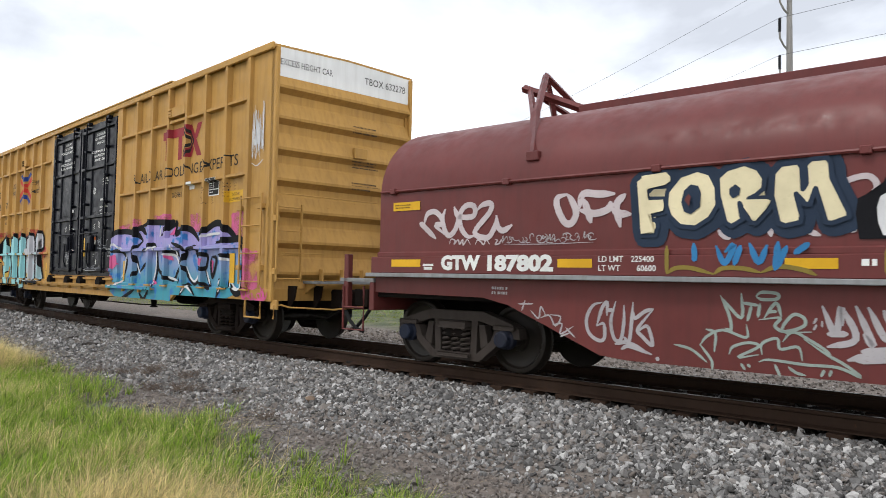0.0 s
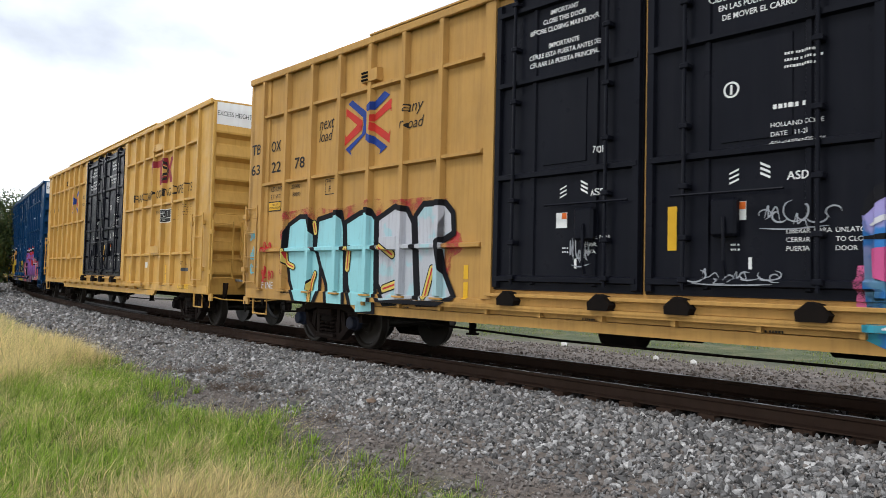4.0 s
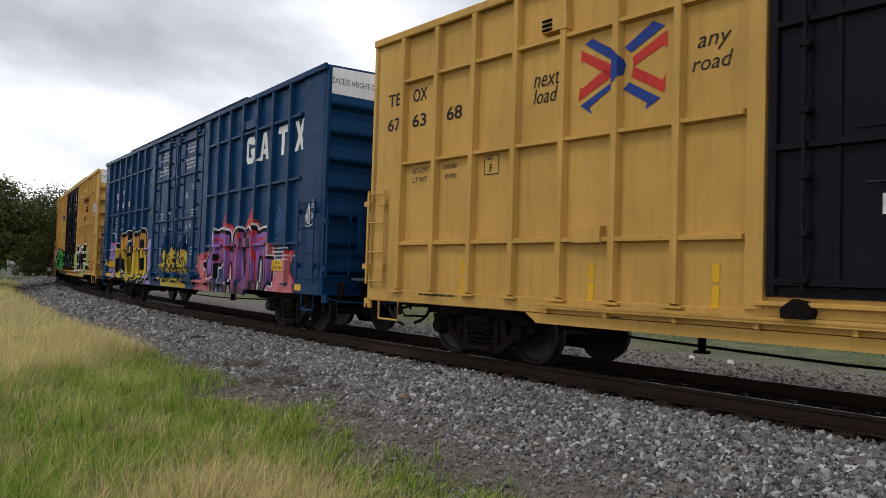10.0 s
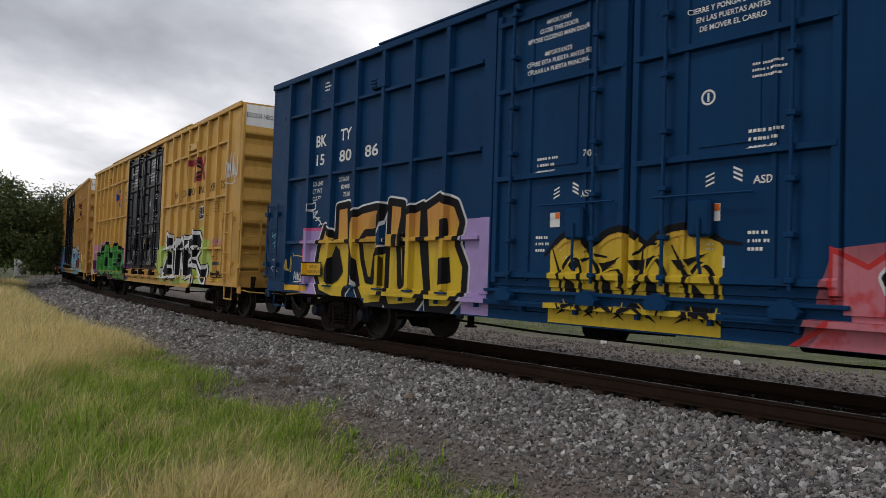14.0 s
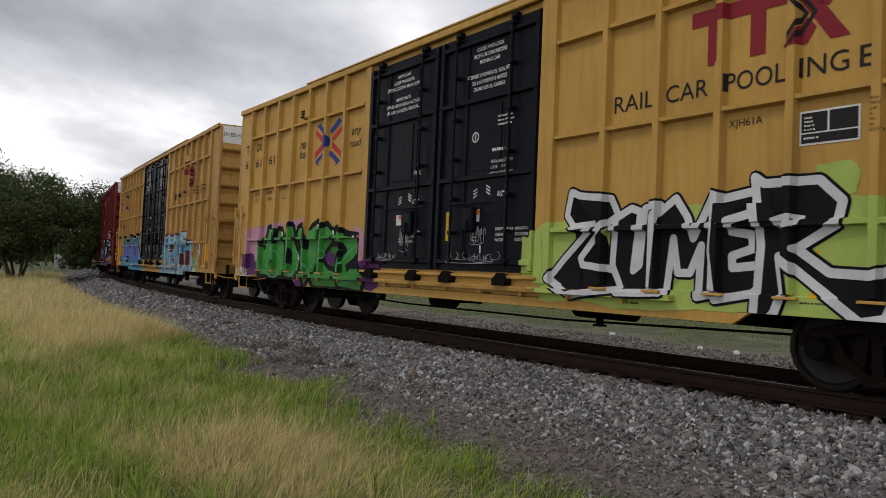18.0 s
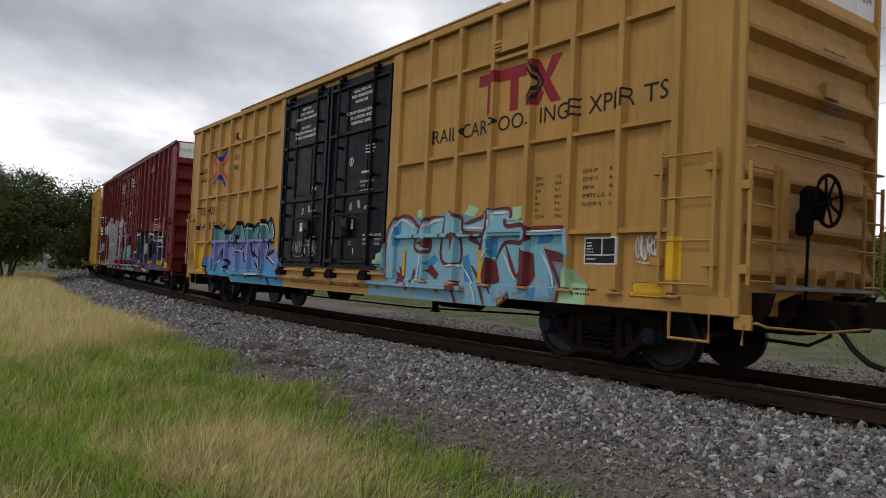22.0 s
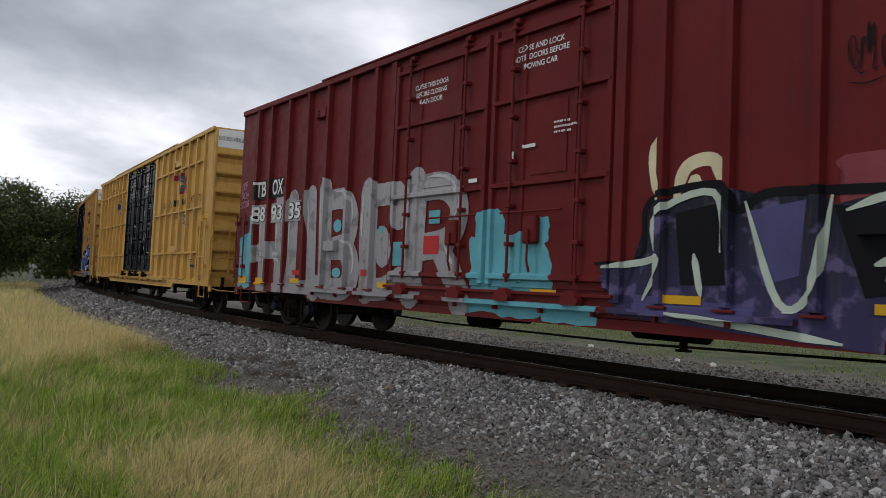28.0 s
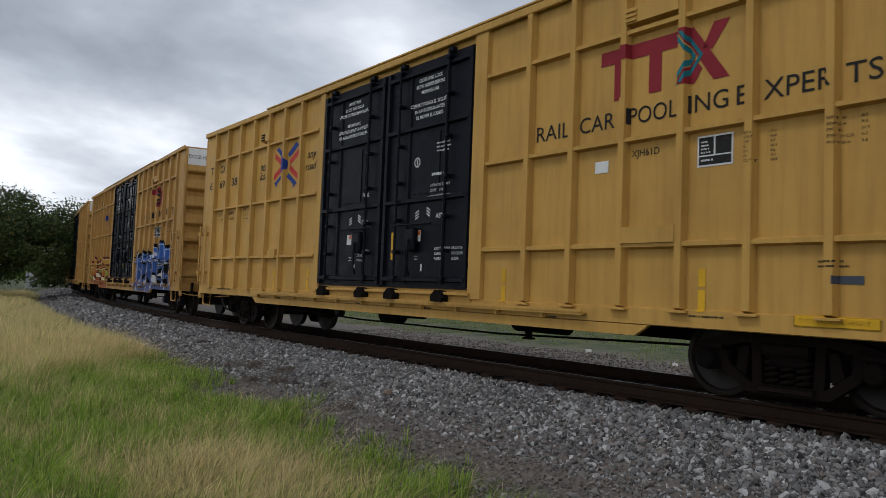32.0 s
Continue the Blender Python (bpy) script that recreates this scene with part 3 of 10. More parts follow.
def end_gear(car, sx, mat, brake, lean=0):
    """Coupler, draft gear, steps, ladders, levers, hose and platform at one end (sx = 1 ahead, -1 behind)."""
    e = sx * END

    def X(v):
        return e + sx * v
    c = Shape().box(min(X(0.0), X(0.62)), max(X(0.0), X(0.62)), -0.28, 0.28, 0.66, 1.0, 0.03)
    part("draft_box", c, RUSTY, car)
    k = Shape()
    k.box(min(X(0.55), X(0.80)), max(X(0.55), X(0.80)), -0.08, 0.08, 0.80, 0.95, 0.02)
    k.prism([(X(0.74), -0.16), (X(0.98), -0.20), (X(1.03), -0.08), (X(0.93), 0.02), (X(1.02), 0.17), (X(0.88), 0.2), (X(0.74), 0.12)], 2, 0.73, 1.02)
    part("coupler", k, RUSTY, car, "rusty knuckle coupler")
    for y in (-1.15, -0.62, 0.62, 1.15):
        part("end_sill_stay", Shape().prism([(X(0.0), 0.62), (X(0.0), 1.06), (X(0.26), 1.06), (X(0.2), 0.84)], 1, y - 0.015, y + 0.015), RUSTY, car)
    part("train_line", Shape().tube([(X(-0.3), -0.5, 0.52), (X(0.3), -0.52, 0.5), (X(0.5), -0.45, 0.62), (X(0.45), -0.34 * sx, 0.78)], 0.022, 6), STEEL, car)
    hose = [(X(0.45), -0.34 * sx, 0.78), (X(0.58), -0.36 * sx, 0.66), (X(0.72), -0.36 * sx, 0.48), (X(0.86), -0.33 * sx, 0.36), (X(1.0), -0.28 * sx, 0.31)]
    part("air_hose", Shape().tube(hose, 0.032, 8), RUBBER, car, "black rubber air hose", True)
    # uncoupling lever towards the near corner
    lev = [(X(0.10), -1.5, 0.50), (X(0.12), -1.5, 0.72), (X(0.22), -1.42, 0.74), (X(0.26), -1.3, 0.70), (X(0.5), -0.55, 0.66), (X(0.78), -0.12, 0.72)]
    part("uncoupling_lever", Shape().tube(lev, 0.016, 6), mat if sx > 0 else STEEL, car)
    part("lever_bracket", Shape().box(min(X(0), X(0.2)), max(X(0), X(0.2)), -1.5, -1.46, 0.66, 0.82, 0.005), mat, car)
    # side ladder, end ladder, stirrup
    s0 = (END - 0.22, END - 0.93) if sx > 0 else (-END - 0.02, -END + 0.42)
    lad = ladder(car, (s0[0], SIDE - 0.10), (s0[1], SIDE - 0.10), 1.12, 2.58, 4, mat, "ladder", 0.014)
    for z in (1.36, 2.42):
        for u in s0:
            part("ladder_bracket", Shape().box(u - 0.11, u + 0.03, SIDE - 0.115, SIDE - 0.01, z - 0.045, z + 0.045, 0.008), mat, lad)
    for y0, y1 in ((-1.50, -1.02), (1.02, 1.50)):
        lad = ladder(car, (X(0.15), y0), (X(0.15), y1), 1.18, 2.4, 4, mat, "end_ladder", 0.014)
        for z in (1.3, 2.2):
            part("ladder_bracket", Shape().box(min(X(0), X(0.16)), max(X(0), X(0.16)), y0 - 0.03, y0 + 0.05, z - 0.05, z + 0.05, 0.008), mat, lad)
    part("placard_board", Shape().box(min(X(0.02), X(0.1)), max(X(0.02), X(0.1)), 0.12, 0.42, 3.42, 3.62, 0.01), mat, car)
    for y in (-0.55, -0.1, 0.35, 0.8):
        part("end_stay", Shape().box(min(X(0.04), X(0.15)), max(X(0.04), X(0.15)), y - 0.018, y + 0.018, 1.14, 1.36, 0.006), mat, car)
    st = [(X(-0.28), SIDE - 0.03, 0.86), (X(-0.28), SIDE - 0.03, 0.50), (X(-0.80), SIDE - 0.03, 0.50), (X(-0.80), SIDE - 0.03, 0.86)]
    part("stirrup_step", Shape().tube(st, 0.022, 6), mat, car)
    for y in (-0.95, 0.95):
        part("end_handhold", Shape().tube([(X(0.09), y - 0.4, 1.62), (X(0.17), y - 0.4, 1.62), (X(0.17), y + 0.4, 1.62), (X(0.09), y + 0.4, 1.62)], 0.011, 6), mat, car)
    part("crossover_handrail", Shape().tube([(X(0.06), -1.45, 2.62), (X(0.18), -1.45, 2.62), (X(0.18), 1.45, 2.62), (X(0.06), 1.45, 2.62)], 0.012, 6), mat, car)
    p = Shape()
    p.box(min(X(0.05), X(0.34)), max(X(0.05), X(0.34)), -0.9, 0.9, 1.10, 1.135, 0.004)
    for i in range(9):
        y = -0.9 + 0.225 * i
        p.box(min(X(0.05), X(0.34)), max(X(0.05), X(0.34)), y - 0.006, y + 0.006, 1.135, 1.15)
    plat = part("crossover_platform", p, GREY_STEEL, car, "grey grated crossover platform")
    for y in (-0.8, 0.0, 0.8):
        part("platform_bracket", Shape().prism([(X(0.0), 0.92), (X(0.0), 1.10), (X(0.3), 1.10), (X(0.28), 1.06)], 1, y - 0.02, y + 0.02), mat, plat)
    if brake:
        add_brake(car, sx, mat)


def add_brake(car, sx, mat):
    """Hand brake: wheel, housing and chain on one end."""
    e = sx * END

    def X(v):
        return e + sx * v
    wheel = Shape()
    n = 28
    ring = [(X(0.36), -0.28 + 0.29 * math.cos(2 * math.pi * i / n), 2.13 + 0.29 * math.sin(2 * math.pi * i / n)) for i in range(n)]
    wheel.tube(ring, 0.022, 8, True)
    spokes = []
    for i in range(8):
        q = 2 * math.pi * i / 8 + 0.3
        spokes.append([(X(0.34), -0.28 + 0.05 * math.cos(q), 2.13 + 0.05 * math.sin(q)), (X(0.36), -0.28 + 0.28 * math.cos(q), 2.13 + 0.28 * math.sin(q))])
    hub = Shape().lathe([(X(0.28), 0.07), (X(0.37), 0.06)], 14, "x", (0, -0.28, 2.13))
    box = part("brake_housing", Shape().box(min(X(0.1), X(0.28)), max(X(0.1), X(0.28)), -0.50, -0.14, 1.92, 2.30, 0.07).box(min(X(0.12), X(0.26)), max(X(0.12), X(0.26)), -0.58, -0.36, 1.72, 2.02, 0.04), STEEL, car, "black hand-brake housing")
    part("brake_mount", Shape().box(min(X(0.0), X(0.12)), max(X(0.0), X(0.12)), -0.80, -0.66, 1.55, 2.46, 0.012), mat, box)
    rim = part("brake_wheel", wheel, STEEL, car, "black spoked hand-brake wheel", True)
    part("hub", hub, STEEL, rim)
    for line in spokes:
        part("spoke", Shape().tube(line, 0.016, 6), STEEL, rim)
    part("brake_chain", Shape().tube([(X(0.2), -0.40, 1.86), (X(0.2), -0.41, 1.45), (X(0.18), -0.40, 0.95)], 0.018, 6), STEEL, box)


def end_wall(car, sx, mat, band, ribs=7):
    """A corrugated end: ridges with a sharp under-edge, and a pale band on top."""
    z, step = 1.17, 0.534
    prof = [(0.0, 0.80), (0.06, 0.80), (0.06, 1.0)]
    for i in range(ribs):
        a = z + i * step
        prof += [(0.0, a), (0.115, a + 0.085), (0.12, a + 0.13), (0.03, a + 0.36), (0.0, a + 0.40)]
    prof += [(0.0, 5.03), (0.0, 5.2)]
    top = 4.66
    prof = [p for p in prof if p[1] < top] + [(0.06, top)]
    e = sx * (END - 0.06)
    sh = Shape().prism([(e + sx * a, b) for a, b in prof] + [(e - sx * 0.05, top), (e - sx * 0.05, 0.80)], 1, -1.5, 1.5)
    part("end_wall", sh, mat, car)
    for y in (-1.5, 1.5):
        part("end_corner_post", Shape().box(min(e - sx * 0.05, e + sx * 0.125), max(e - sx * 0.05, e + sx * 0.125), y - 0.035, y + 0.035, 0.79, 5.15, 0.012), mat, car)
    half = [(-1.5, top), (1.5, top), (1.5, 5.16), (0, 5.2), (-1.5, 5.16)]
    part("end_band", Shape().prism(half, 0, e - sx * 0.05, e + sx * 0.062), band, car, "white painted band across the top of the end")


def make_boxcar(name, label, mat, door_mat, relief, doors, gear_mat=None, band=WHITE_BAND, brake=(False, False), track_span=(-5.46, 4.7), rods=(), cap=CAP_BLUE):
    car = thing(name, label, "boxcar", "freight cars of the train")
    gear = gear_mat or mat
    part("side_wall", Shape().box(-END + 0.02, END - 0.02, SIDE, SIDE + 0.08, 0.85, 5.16), mat, car)
    part("side_wall", Shape().box(-END + 0.02, END - 0.02, -SIDE - 0.08, -SIDE, 0.85, 5.16), mat, car)
    roof = [(-1.56, 5.15), (1.56, 5.15), (1.56, 5.2), (0.0, 5.24), (-1.56, 5.2)]
    r = part("roof", Shape().prism(roof, 0, -END, END), mat, car)
    part("roof_edge", Shape().box(-END - 0.01, END + 0.01, -1.60, -1.54, 5.10, 5.225, 0.012), mat, r)
    part("roof_lip", Shape().box(-5.35, 5.35, -1.61, -1.50, 5.228, 5.265, 0.008), mat, r)
    for u in rows_of(-END + 0.5, END - 0.5, 12):
        part("roof_seam", Shape().prism([(-1.5, 5.2), (0, 5.24), (1.5, 5.2), (1.5, 5.225), (0, 5.265), (-1.5, 5.225)], 0, u - 0.04, u + 0.04), mat, r)
    part("floor", Shape().box(-END + 0.05, END - 0.05, -1.42, 1.42, 0.86, 0.98), STEEL, car)
    # deep sill between the trucks, door track ledge and centre sill
    deep = [(-5.75, 0.79), (-5.55, 0.66), (5.45, 0.66), (5.65, 0.79)]
    part("deep_sill", Shape().prism(deep, 1, SIDE - 0.045, SIDE + 0.02), mat, car)
    t0, t1 = track_span
    ledge = part("door_track", Shape().box(t0, t1, SIDE - 0.15, SIDE, 0.875, 0.905, 0.004).box(t0, t1, SIDE - 0.15, SIDE - 0.13, 0.865, 0.935), mat, car)
    u = t0 + 0.12
    while u < t1:
        part("track_bracket", Shape().box(u - 0.025, u + 0.025, SIDE - 0.12, SIDE, 0.80, 0.876), mat, ledge)
        u += 0.93
    part("centre_sill", Shape().box(-END, END, -0.22, 0.22, 0.58, 0.9), STEEL, car)
    for u in (-4.2, -1.4, 1.4, 4.2):
        part("cross_bearer", Shape().prism([(-1.4, 0.86), (1.4, 0.86), (1.3, 0.74), (0.3, 0.58), (-0.3, 0.58), (-1.3, 0.74)], 0, u - 0.05, u + 0.05), STEEL, car)
    part("air_reservoir", Shape().lathe([(0.1, 0.05), (0.13, 0.2), (1.35, 0.2), (1.4, 0.05)], 16, "x", (0.9, 0.75, 0.62)), STEEL, car, "", True)
    part("brake_cylinder", Shape().lathe([(-1.6, 0.1), (-1.55, 0.16), (-1.0, 0.16), (-0.9, 0.04), (-0.2, 0.025)], 14, "x", (0.3, -0.7, 0.6)), STEEL, car, "", True)
    part("brake_rod", Shape().tube([(-5.8, -0.75, 0.56), (-2.0, -0.8, 0.46), (2.2, -0.8, 0.46), (5.8, -0.75, 0.56)], 0.018, 6), STEEL, car)
    for u in (-3.6, 2.9):
        part("rod_hanger", Shape().box(u - 0.02, u + 0.02, -0.86, -0.74, 0.42, 0.9).box(u - 0.08, u + 0.08, -0.86, -0.74, 0.42, 0.45), STEEL, car)
    for i, (kind, u0, u1, z0, z1, h, b) in enumerate(relief):
        if kind:
            part(kind, Shape().relief(u0, u1, z0, z1, SIDE, h, b), door_mat if kind.startswith("door_") and kind != "door_post" else mat, car)
        if kind == "side_rib":
            part("rib_foot", Shape().box(u0 - 0.06, u1 + 0.06, SIDE - 0.115, SIDE - 0.04, 0.955, 0.985, 0.004), mat, car)
    # door hardware
    d0, d1, split = doors
    for u in rods:
        rod = part("lock_rod", Shape().tube([(u, SIDE - 0.125, 1.2), (u, SIDE - 0.125, 5.0)], 0.022, 8), door_mat, car)
        for z in (1.3, 1.75, 2.3, 2.95, 3.6, 4.3, 4.9):
            part("rod_guide", Shape().box(u - 0.05, u + 0.05, SIDE - 0.155, SIDE - 0.03, z - 0.03, z + 0.03, 0.01), door_mat, rod)
        part("roller_bracket", Shape().prism([(u - 0.17, 0.93), (u + 0.1, 0.93), (u + 0.13, 1.0), (u + 0.04, 1.1), (u - 0.06, 1.12), (u - 0.18, 1.02)], 1, SIDE - 0.2, SIDE - 0.05), STEEL if door_mat is BLACK else mat, car)
        part("top_hanger", Shape().box(u - 0.06, u + 0.06, SIDE - 0.11, SIDE, 4.97, 5.06, 0.01), door_mat, car)
    for u in (split - 0.75, split + 1.0):
        g = part("lock_gear", Shape().box(u - 0.16, u + 0.12, SIDE - 0.15, SIDE - 0.03, 1.75, 2.15, 0.03), door_mat, car)
        part("lock_handle", Shape().tube([(u, SIDE - 0.17, 1.95), (u + 0.02, SIDE - 0.19, 1.5), (u + 0.02, SIDE - 0.14, 1.35)], 0.018, 6), door_mat, g)
        part("lock_arm", Shape().tube([(u - 0.6, SIDE - 0.15, 2.2), (u + 0.6, SIDE - 0.15, 2.2)], 0.016, 6), door_mat, g)
    part("door_ledge", Shape().box(d0 - 0.08, d1 + 0.08, SIDE - 0.12, SIDE, 1.04, 1.085, 0.006).box(d0 - 0.08, d1 + 0.08, SIDE - 0.06, SIDE, 0.94, 1.04), mat, car)
    for sx in (1, -1):
        end_wall(car, sx, mat, band)
        end_gear(car, sx, gear, brake[0 if sx > 0 else 1])
        make_truck(car, sx * HALF, cap)
    # operator boxes on the side
    for u, z in COVERS:
        for i in range(3 if z > 3 else 0):
            part("louvre", Shape().box(u - 0.16, u + 0.0, SIDE - 0.135, SIDE - 0.10, z - 0.06 + i * 0.06, z - 0.03 + i * 0.06, 0.004), STEEL if u < 0 and door_mat is BLACK else mat, car)
    return car


Y_FRONT = [3.54, 4.38, 5.22, 6.06, 6.90, 7.74]
Y_DOOR = (-2.50, 2.30, -0.18)


def yellow_relief(rear, end):
    out = wall_relief(Y_FRONT + rear, (1.74, 3.04, 4.38), Y_DOOR, ((2.30, 2.62), (-2.72, -2.50)), ((2.62, 8.54), (end, -2.72))) + door_relief(*Y_DOOR)
    return out + [("side_rib", 8.51, 8.65, 0.99, 5.12, 0.10, 0.022)]


Y_RELIEF = yellow_relief([-8.55, -7.71, -6.87, -6.03, -5.18, -4.36, -3.52], -8.62)
# the leading car's bays behind the door are a little wider
Y_RELIEF_FIRST = yellow_relief([-8.82, -7.95, -7.07, -6.20, -5.33, -4.46, -3.59], -8.84)
B_RIBS = [3.55, 4.36, 5.19, 6.05, 6.92, 7.80] + [-8.57, -7.71, -6.85, -6.02, -5.18, -4.31, -3.44]
B_DOOR = (-2.36, 2.42, -0.02)
B_RELIEF = wall_relief(B_RIBS, (1.81, 3.11, 4.40), B_DOOR, ((2.42, 2.80), (-2.62, -2.36)), ((2.80, 8.36), (-8.62, -2.62))) + door_relief(*B_DOOR)
R_RIBS = [8.37, 7.51, 6.64, 5.78, 4.86, 3.9, 3.04] + [-8.43, -7.7, -6.8, -5.9, -5.05, -4.16, -3.25]
R_DOOR = (-2.62, 2.32, -0.05)
R_RELIEF = wall_relief(R_RIBS, (), R_DOOR, ((2.32, 2.5), (-2.8, -2.62)), ()) + door_relief(*R_DOOR)

SIDES = {"yellow": Y_RELIEF, "blue": B_RELIEF, "red": R_RELIEF}


def make_coil_car():
    car = thing("coil_car", "dark red coil car with rounded steel hood and white graffiti", "coil car", "freight cars of the train")
    e = 8.35
    prof = [(-1.46, 1.56), (-1.46, 2.42)]
    for i in range(1, 13):
        q = math.pi / 2 * i / 12
        prof.append((-0.25 - 1.21 * math.cos(q), 2.42 + 1.06 * math.sin(q)))
    prof = [p for p in prof] + [(-a, b) for a, b in prof[::-1]]
    hood = part("hood", Shape().prism(prof, 0, -e + 0.12, e - 0.12), OXIDE, car, "rounded dark red steel hood", True)
    part("hood_ridge", Shape().box(-e + 2.6, e - 2.6, -0.12, 0.12, 3.40, 3.66, 0.01), OXIDE, hood)
    part("hood_seam", Shape().tube([(-e + 0.15, -1.48, 2.46), (e - 0.15, -1.48, 2.46)], 0.022, 6), OXIDE, hood)
    for u in np.arange(-e + 0.4, e, 2.0):
        part("seam_clip", Shape().box(u - 0.05, u + 0.05, -1.52, -1.45, 2.42, 2.5, 0.01), OXIDE, hood)
    part("hood_skirt", Shape().box(-e + 0.1, e - 0.1, -1.50, 1.50, 1.52, 1.60, 0.015), OXIDE, hood)
    for k in (-1, 1):
        # a braced stirrup astride a bar that slopes down to the ridge
        lift = Shape()
        apex, bar = (k * 6.37, 0, 4.20), (k * 6.64, 0, 4.02)
        for y in (-1, 1):
            foot, knee = (k * 5.60, y * 1.40, 2.80), (k * 5.95, y * 0.84, 3.46)
            lift.tube([apex, knee, foot], 0.05, 4)
            lift.tube([bar, (k * 6.0, y * 0.84, 3.44), foot], 0.045, 4)
            lift.box(k * 5.60 - 0.09, k * 5.60 + 0.09, y * 1.40 - 0.05, y * 1.40 + 0.05, 2.70, 2.82, 0.01)
        lift.tube([apex, (k * 6.42, 0.42, 3.40)], 0.05, 4)
        lift.tube([(k * 6.76, 0, 4.07), (k * 5.74, 0, 3.62)], 0.06, 4)
        part("lifting_bracket", lift, OXIDE, hood, "dark red steel lifting bracket")
    part("side_rail", Shape().box(-e, e, -1.52, 1.52, 1.30, 1.53, 0.01), OXIDE, car)
    part("ledge", Shape().box(-e - 0.05, e + 0.05, -1.58, 1.58, 1.245, 1.30, 0.006), GREY_STEEL, car, "pale grey steel ledge")
    belly = [(-e, 1.245), (-e, 1.02), (-6.35, 1.0), (-5.95, 0.92), (-4.65, 0.40), (-4.3, 0.37), (4.3, 0.37), (4.65, 0.40), (5.95, 0.92), (6.35, 1.0), (e, 1.02), (e, 1.245)]
    for y in (-1.42, 1.36):
        part("side_sheet", Shape().prism(belly, 1, y, y + 0.06), OXIDE, car)
    part("deck", Shape().box(-e, e, -1.36, 1.36, 0.95, 1.2), STEEL, car)
    part("centre_sill", Shape().box(-e - 0.5, e + 0.5, -0.3, 0.3, 0.6, 0.97), STEEL, car)
    for sx in (-1, 1):
        b = sx * e
        part("end_platform", Shape().box(min(b, b + sx * 0.75), max(b, b + sx * 0.75), -1.45, 1.45, 1.16, 1.22, 0.006), GREY_STEEL, car)
        part("end_frame", Shape().box(min(b, b + sx * 0.1), max(b, b + sx * 0.1), -1.45, 1.45, 0.75, 1.16, 0.01), OXIDE, car)
        for y in (-1.4, -0.7, 0.7, 1.4):
            part("end_post", Shape().box(b + sx * 0.62 - 0.05, b + sx * 0.62 + 0.05, y - 0.05, y + 0.05, 0.75, 1.58, 0.01), OXIDE, car)
        part("corner_step", Shape().tube([(b + sx * 0.2, -1.46, 1.1), (b + sx * 0.2, -1.46, 0.45), (b + sx * 0.65, -1.46, 0.45), (b + sx * 0.65, -1.46, 1.1)], 0.02, 6), OXIDE, car)
        part("step_rung", Shape().tube([(b + sx * 0.2, -1.46, 0.78), (b + sx * 0.65, -1.46, 0.78)], 0.016, 6), OXIDE, car)
        k = Shape().box(min(b, b + sx * 1.55), max(b, b + sx * 1.55), -0.09, 0.09, 0.8, 0.95, 0.02)
        k.prism([(b + sx * 1.5, -0.16), (b + sx * 1.8, -0.2), (b + sx * 1.86, -0.08), (b + sx * 1.75, 0.02), (b + sx * 1.84, 0.17), (b + sx * 1.5, 0.15)], 2, 0.74, 1.02)
        part("coupler", k, STEEL, car)
        part("air_hose", Shape().tube([(b + sx * 1.2, -0.3, 0.8), (b + sx * 1.4, -0.32, 0.55), (b + sx * 1.65, -0.3, 0.36), (b + sx * 1.85, -0.26, 0.31)], 0.032, 8), RUBBER, car, "", True)
        make_truck(car, sx * HALF, CAP_BLUE, CASTING)
    return car


def yellow_car(label, brake=False):
    ob = copy_thing(YELLOW_BRAKE if brake else YELLOW_PLAIN, Matrix())
    ob.name = "boxcar"
    return tagged(ob, label)


RODS = (-2.1, -0.65, 0.35, 1.72)
YELLOW_FIRST = make_boxcar("boxcar", "weathered yellow high boxcar with black plug doors and blue graffiti", YELLOW_OLD, BLACK, Y_RELIEF_FIRST, Y_DOOR, rods=RODS)
YELLOW_PLAIN = make_boxcar("boxcar", "faded yellow high boxcar with pale blue graffiti", YELLOW_OLD, BLACK, Y_RELIEF, Y_DOOR, rods=RODS)
YELLOW_BRAKE = make_boxcar("boxcar", "clean bright yellow high boxcar with black plug doors", YELLOW, BLACK, Y_RELIEF, Y_DOOR, rods=RODS, brake=(True, False), cap=STEEL)
CAR = {0: make_coil_car(), 1: YELLOW_FIRST, 2: YELLOW_BRAKE}
CAR[3] = make_boxcar("boxcar", "dark blue high boxcar with white lettering and purple graffiti", BLUE, BLUE, B_RELIEF, B_DOOR, rods=(-1.95, -0.5, 0.5, 1.95), brake=(True, False), track_span=(-4.6, 4.6))
CAR[4] = yellow_car("yellow high boxcar with green and black graffiti", True)
CAR[5] = YELLOW_PLAIN
add_brake(CAR[5], 1, YELLOW_OLD)
CAR[6] = make_boxcar("boxcar", "dark red high boxcar with big silver graffiti letters", MAROON, MAROON, R_RELIEF, R_DOOR, rods=(-2.1, -0.6, 0.5, 1.8))
CAR[7] = yellow_car("clean yellow high boxcar with black plug doors", True)
CAR[8] = yellow_car("yellow high boxcar with blue and white graffiti", False)
CAR[9] = yellow_car("faded yellow high boxcar far back in the train", False)
CAR[10] = make_boxcar("boxcar", "dark brown high boxcar far back in the train", BROWN, BROWN, R_RELIEF, R_DOOR, rods=(-2.1, 1.8))
CAR[11] = yellow_car("faded yellow high boxcar at the end of the train", False)
OFFSET = {0: -0.57, 1: -0.03, 2: 0.03, 3: 0.40, 4: 0.61, 5: 0.66, 6: 0.49, 7: 0.29, 8: 0.22, 9: 0.22, 10: 0.22, 11: 0.22}

# ---- ballast stones, grass, trees, poles ----
rng = np.random.default_rng(7)


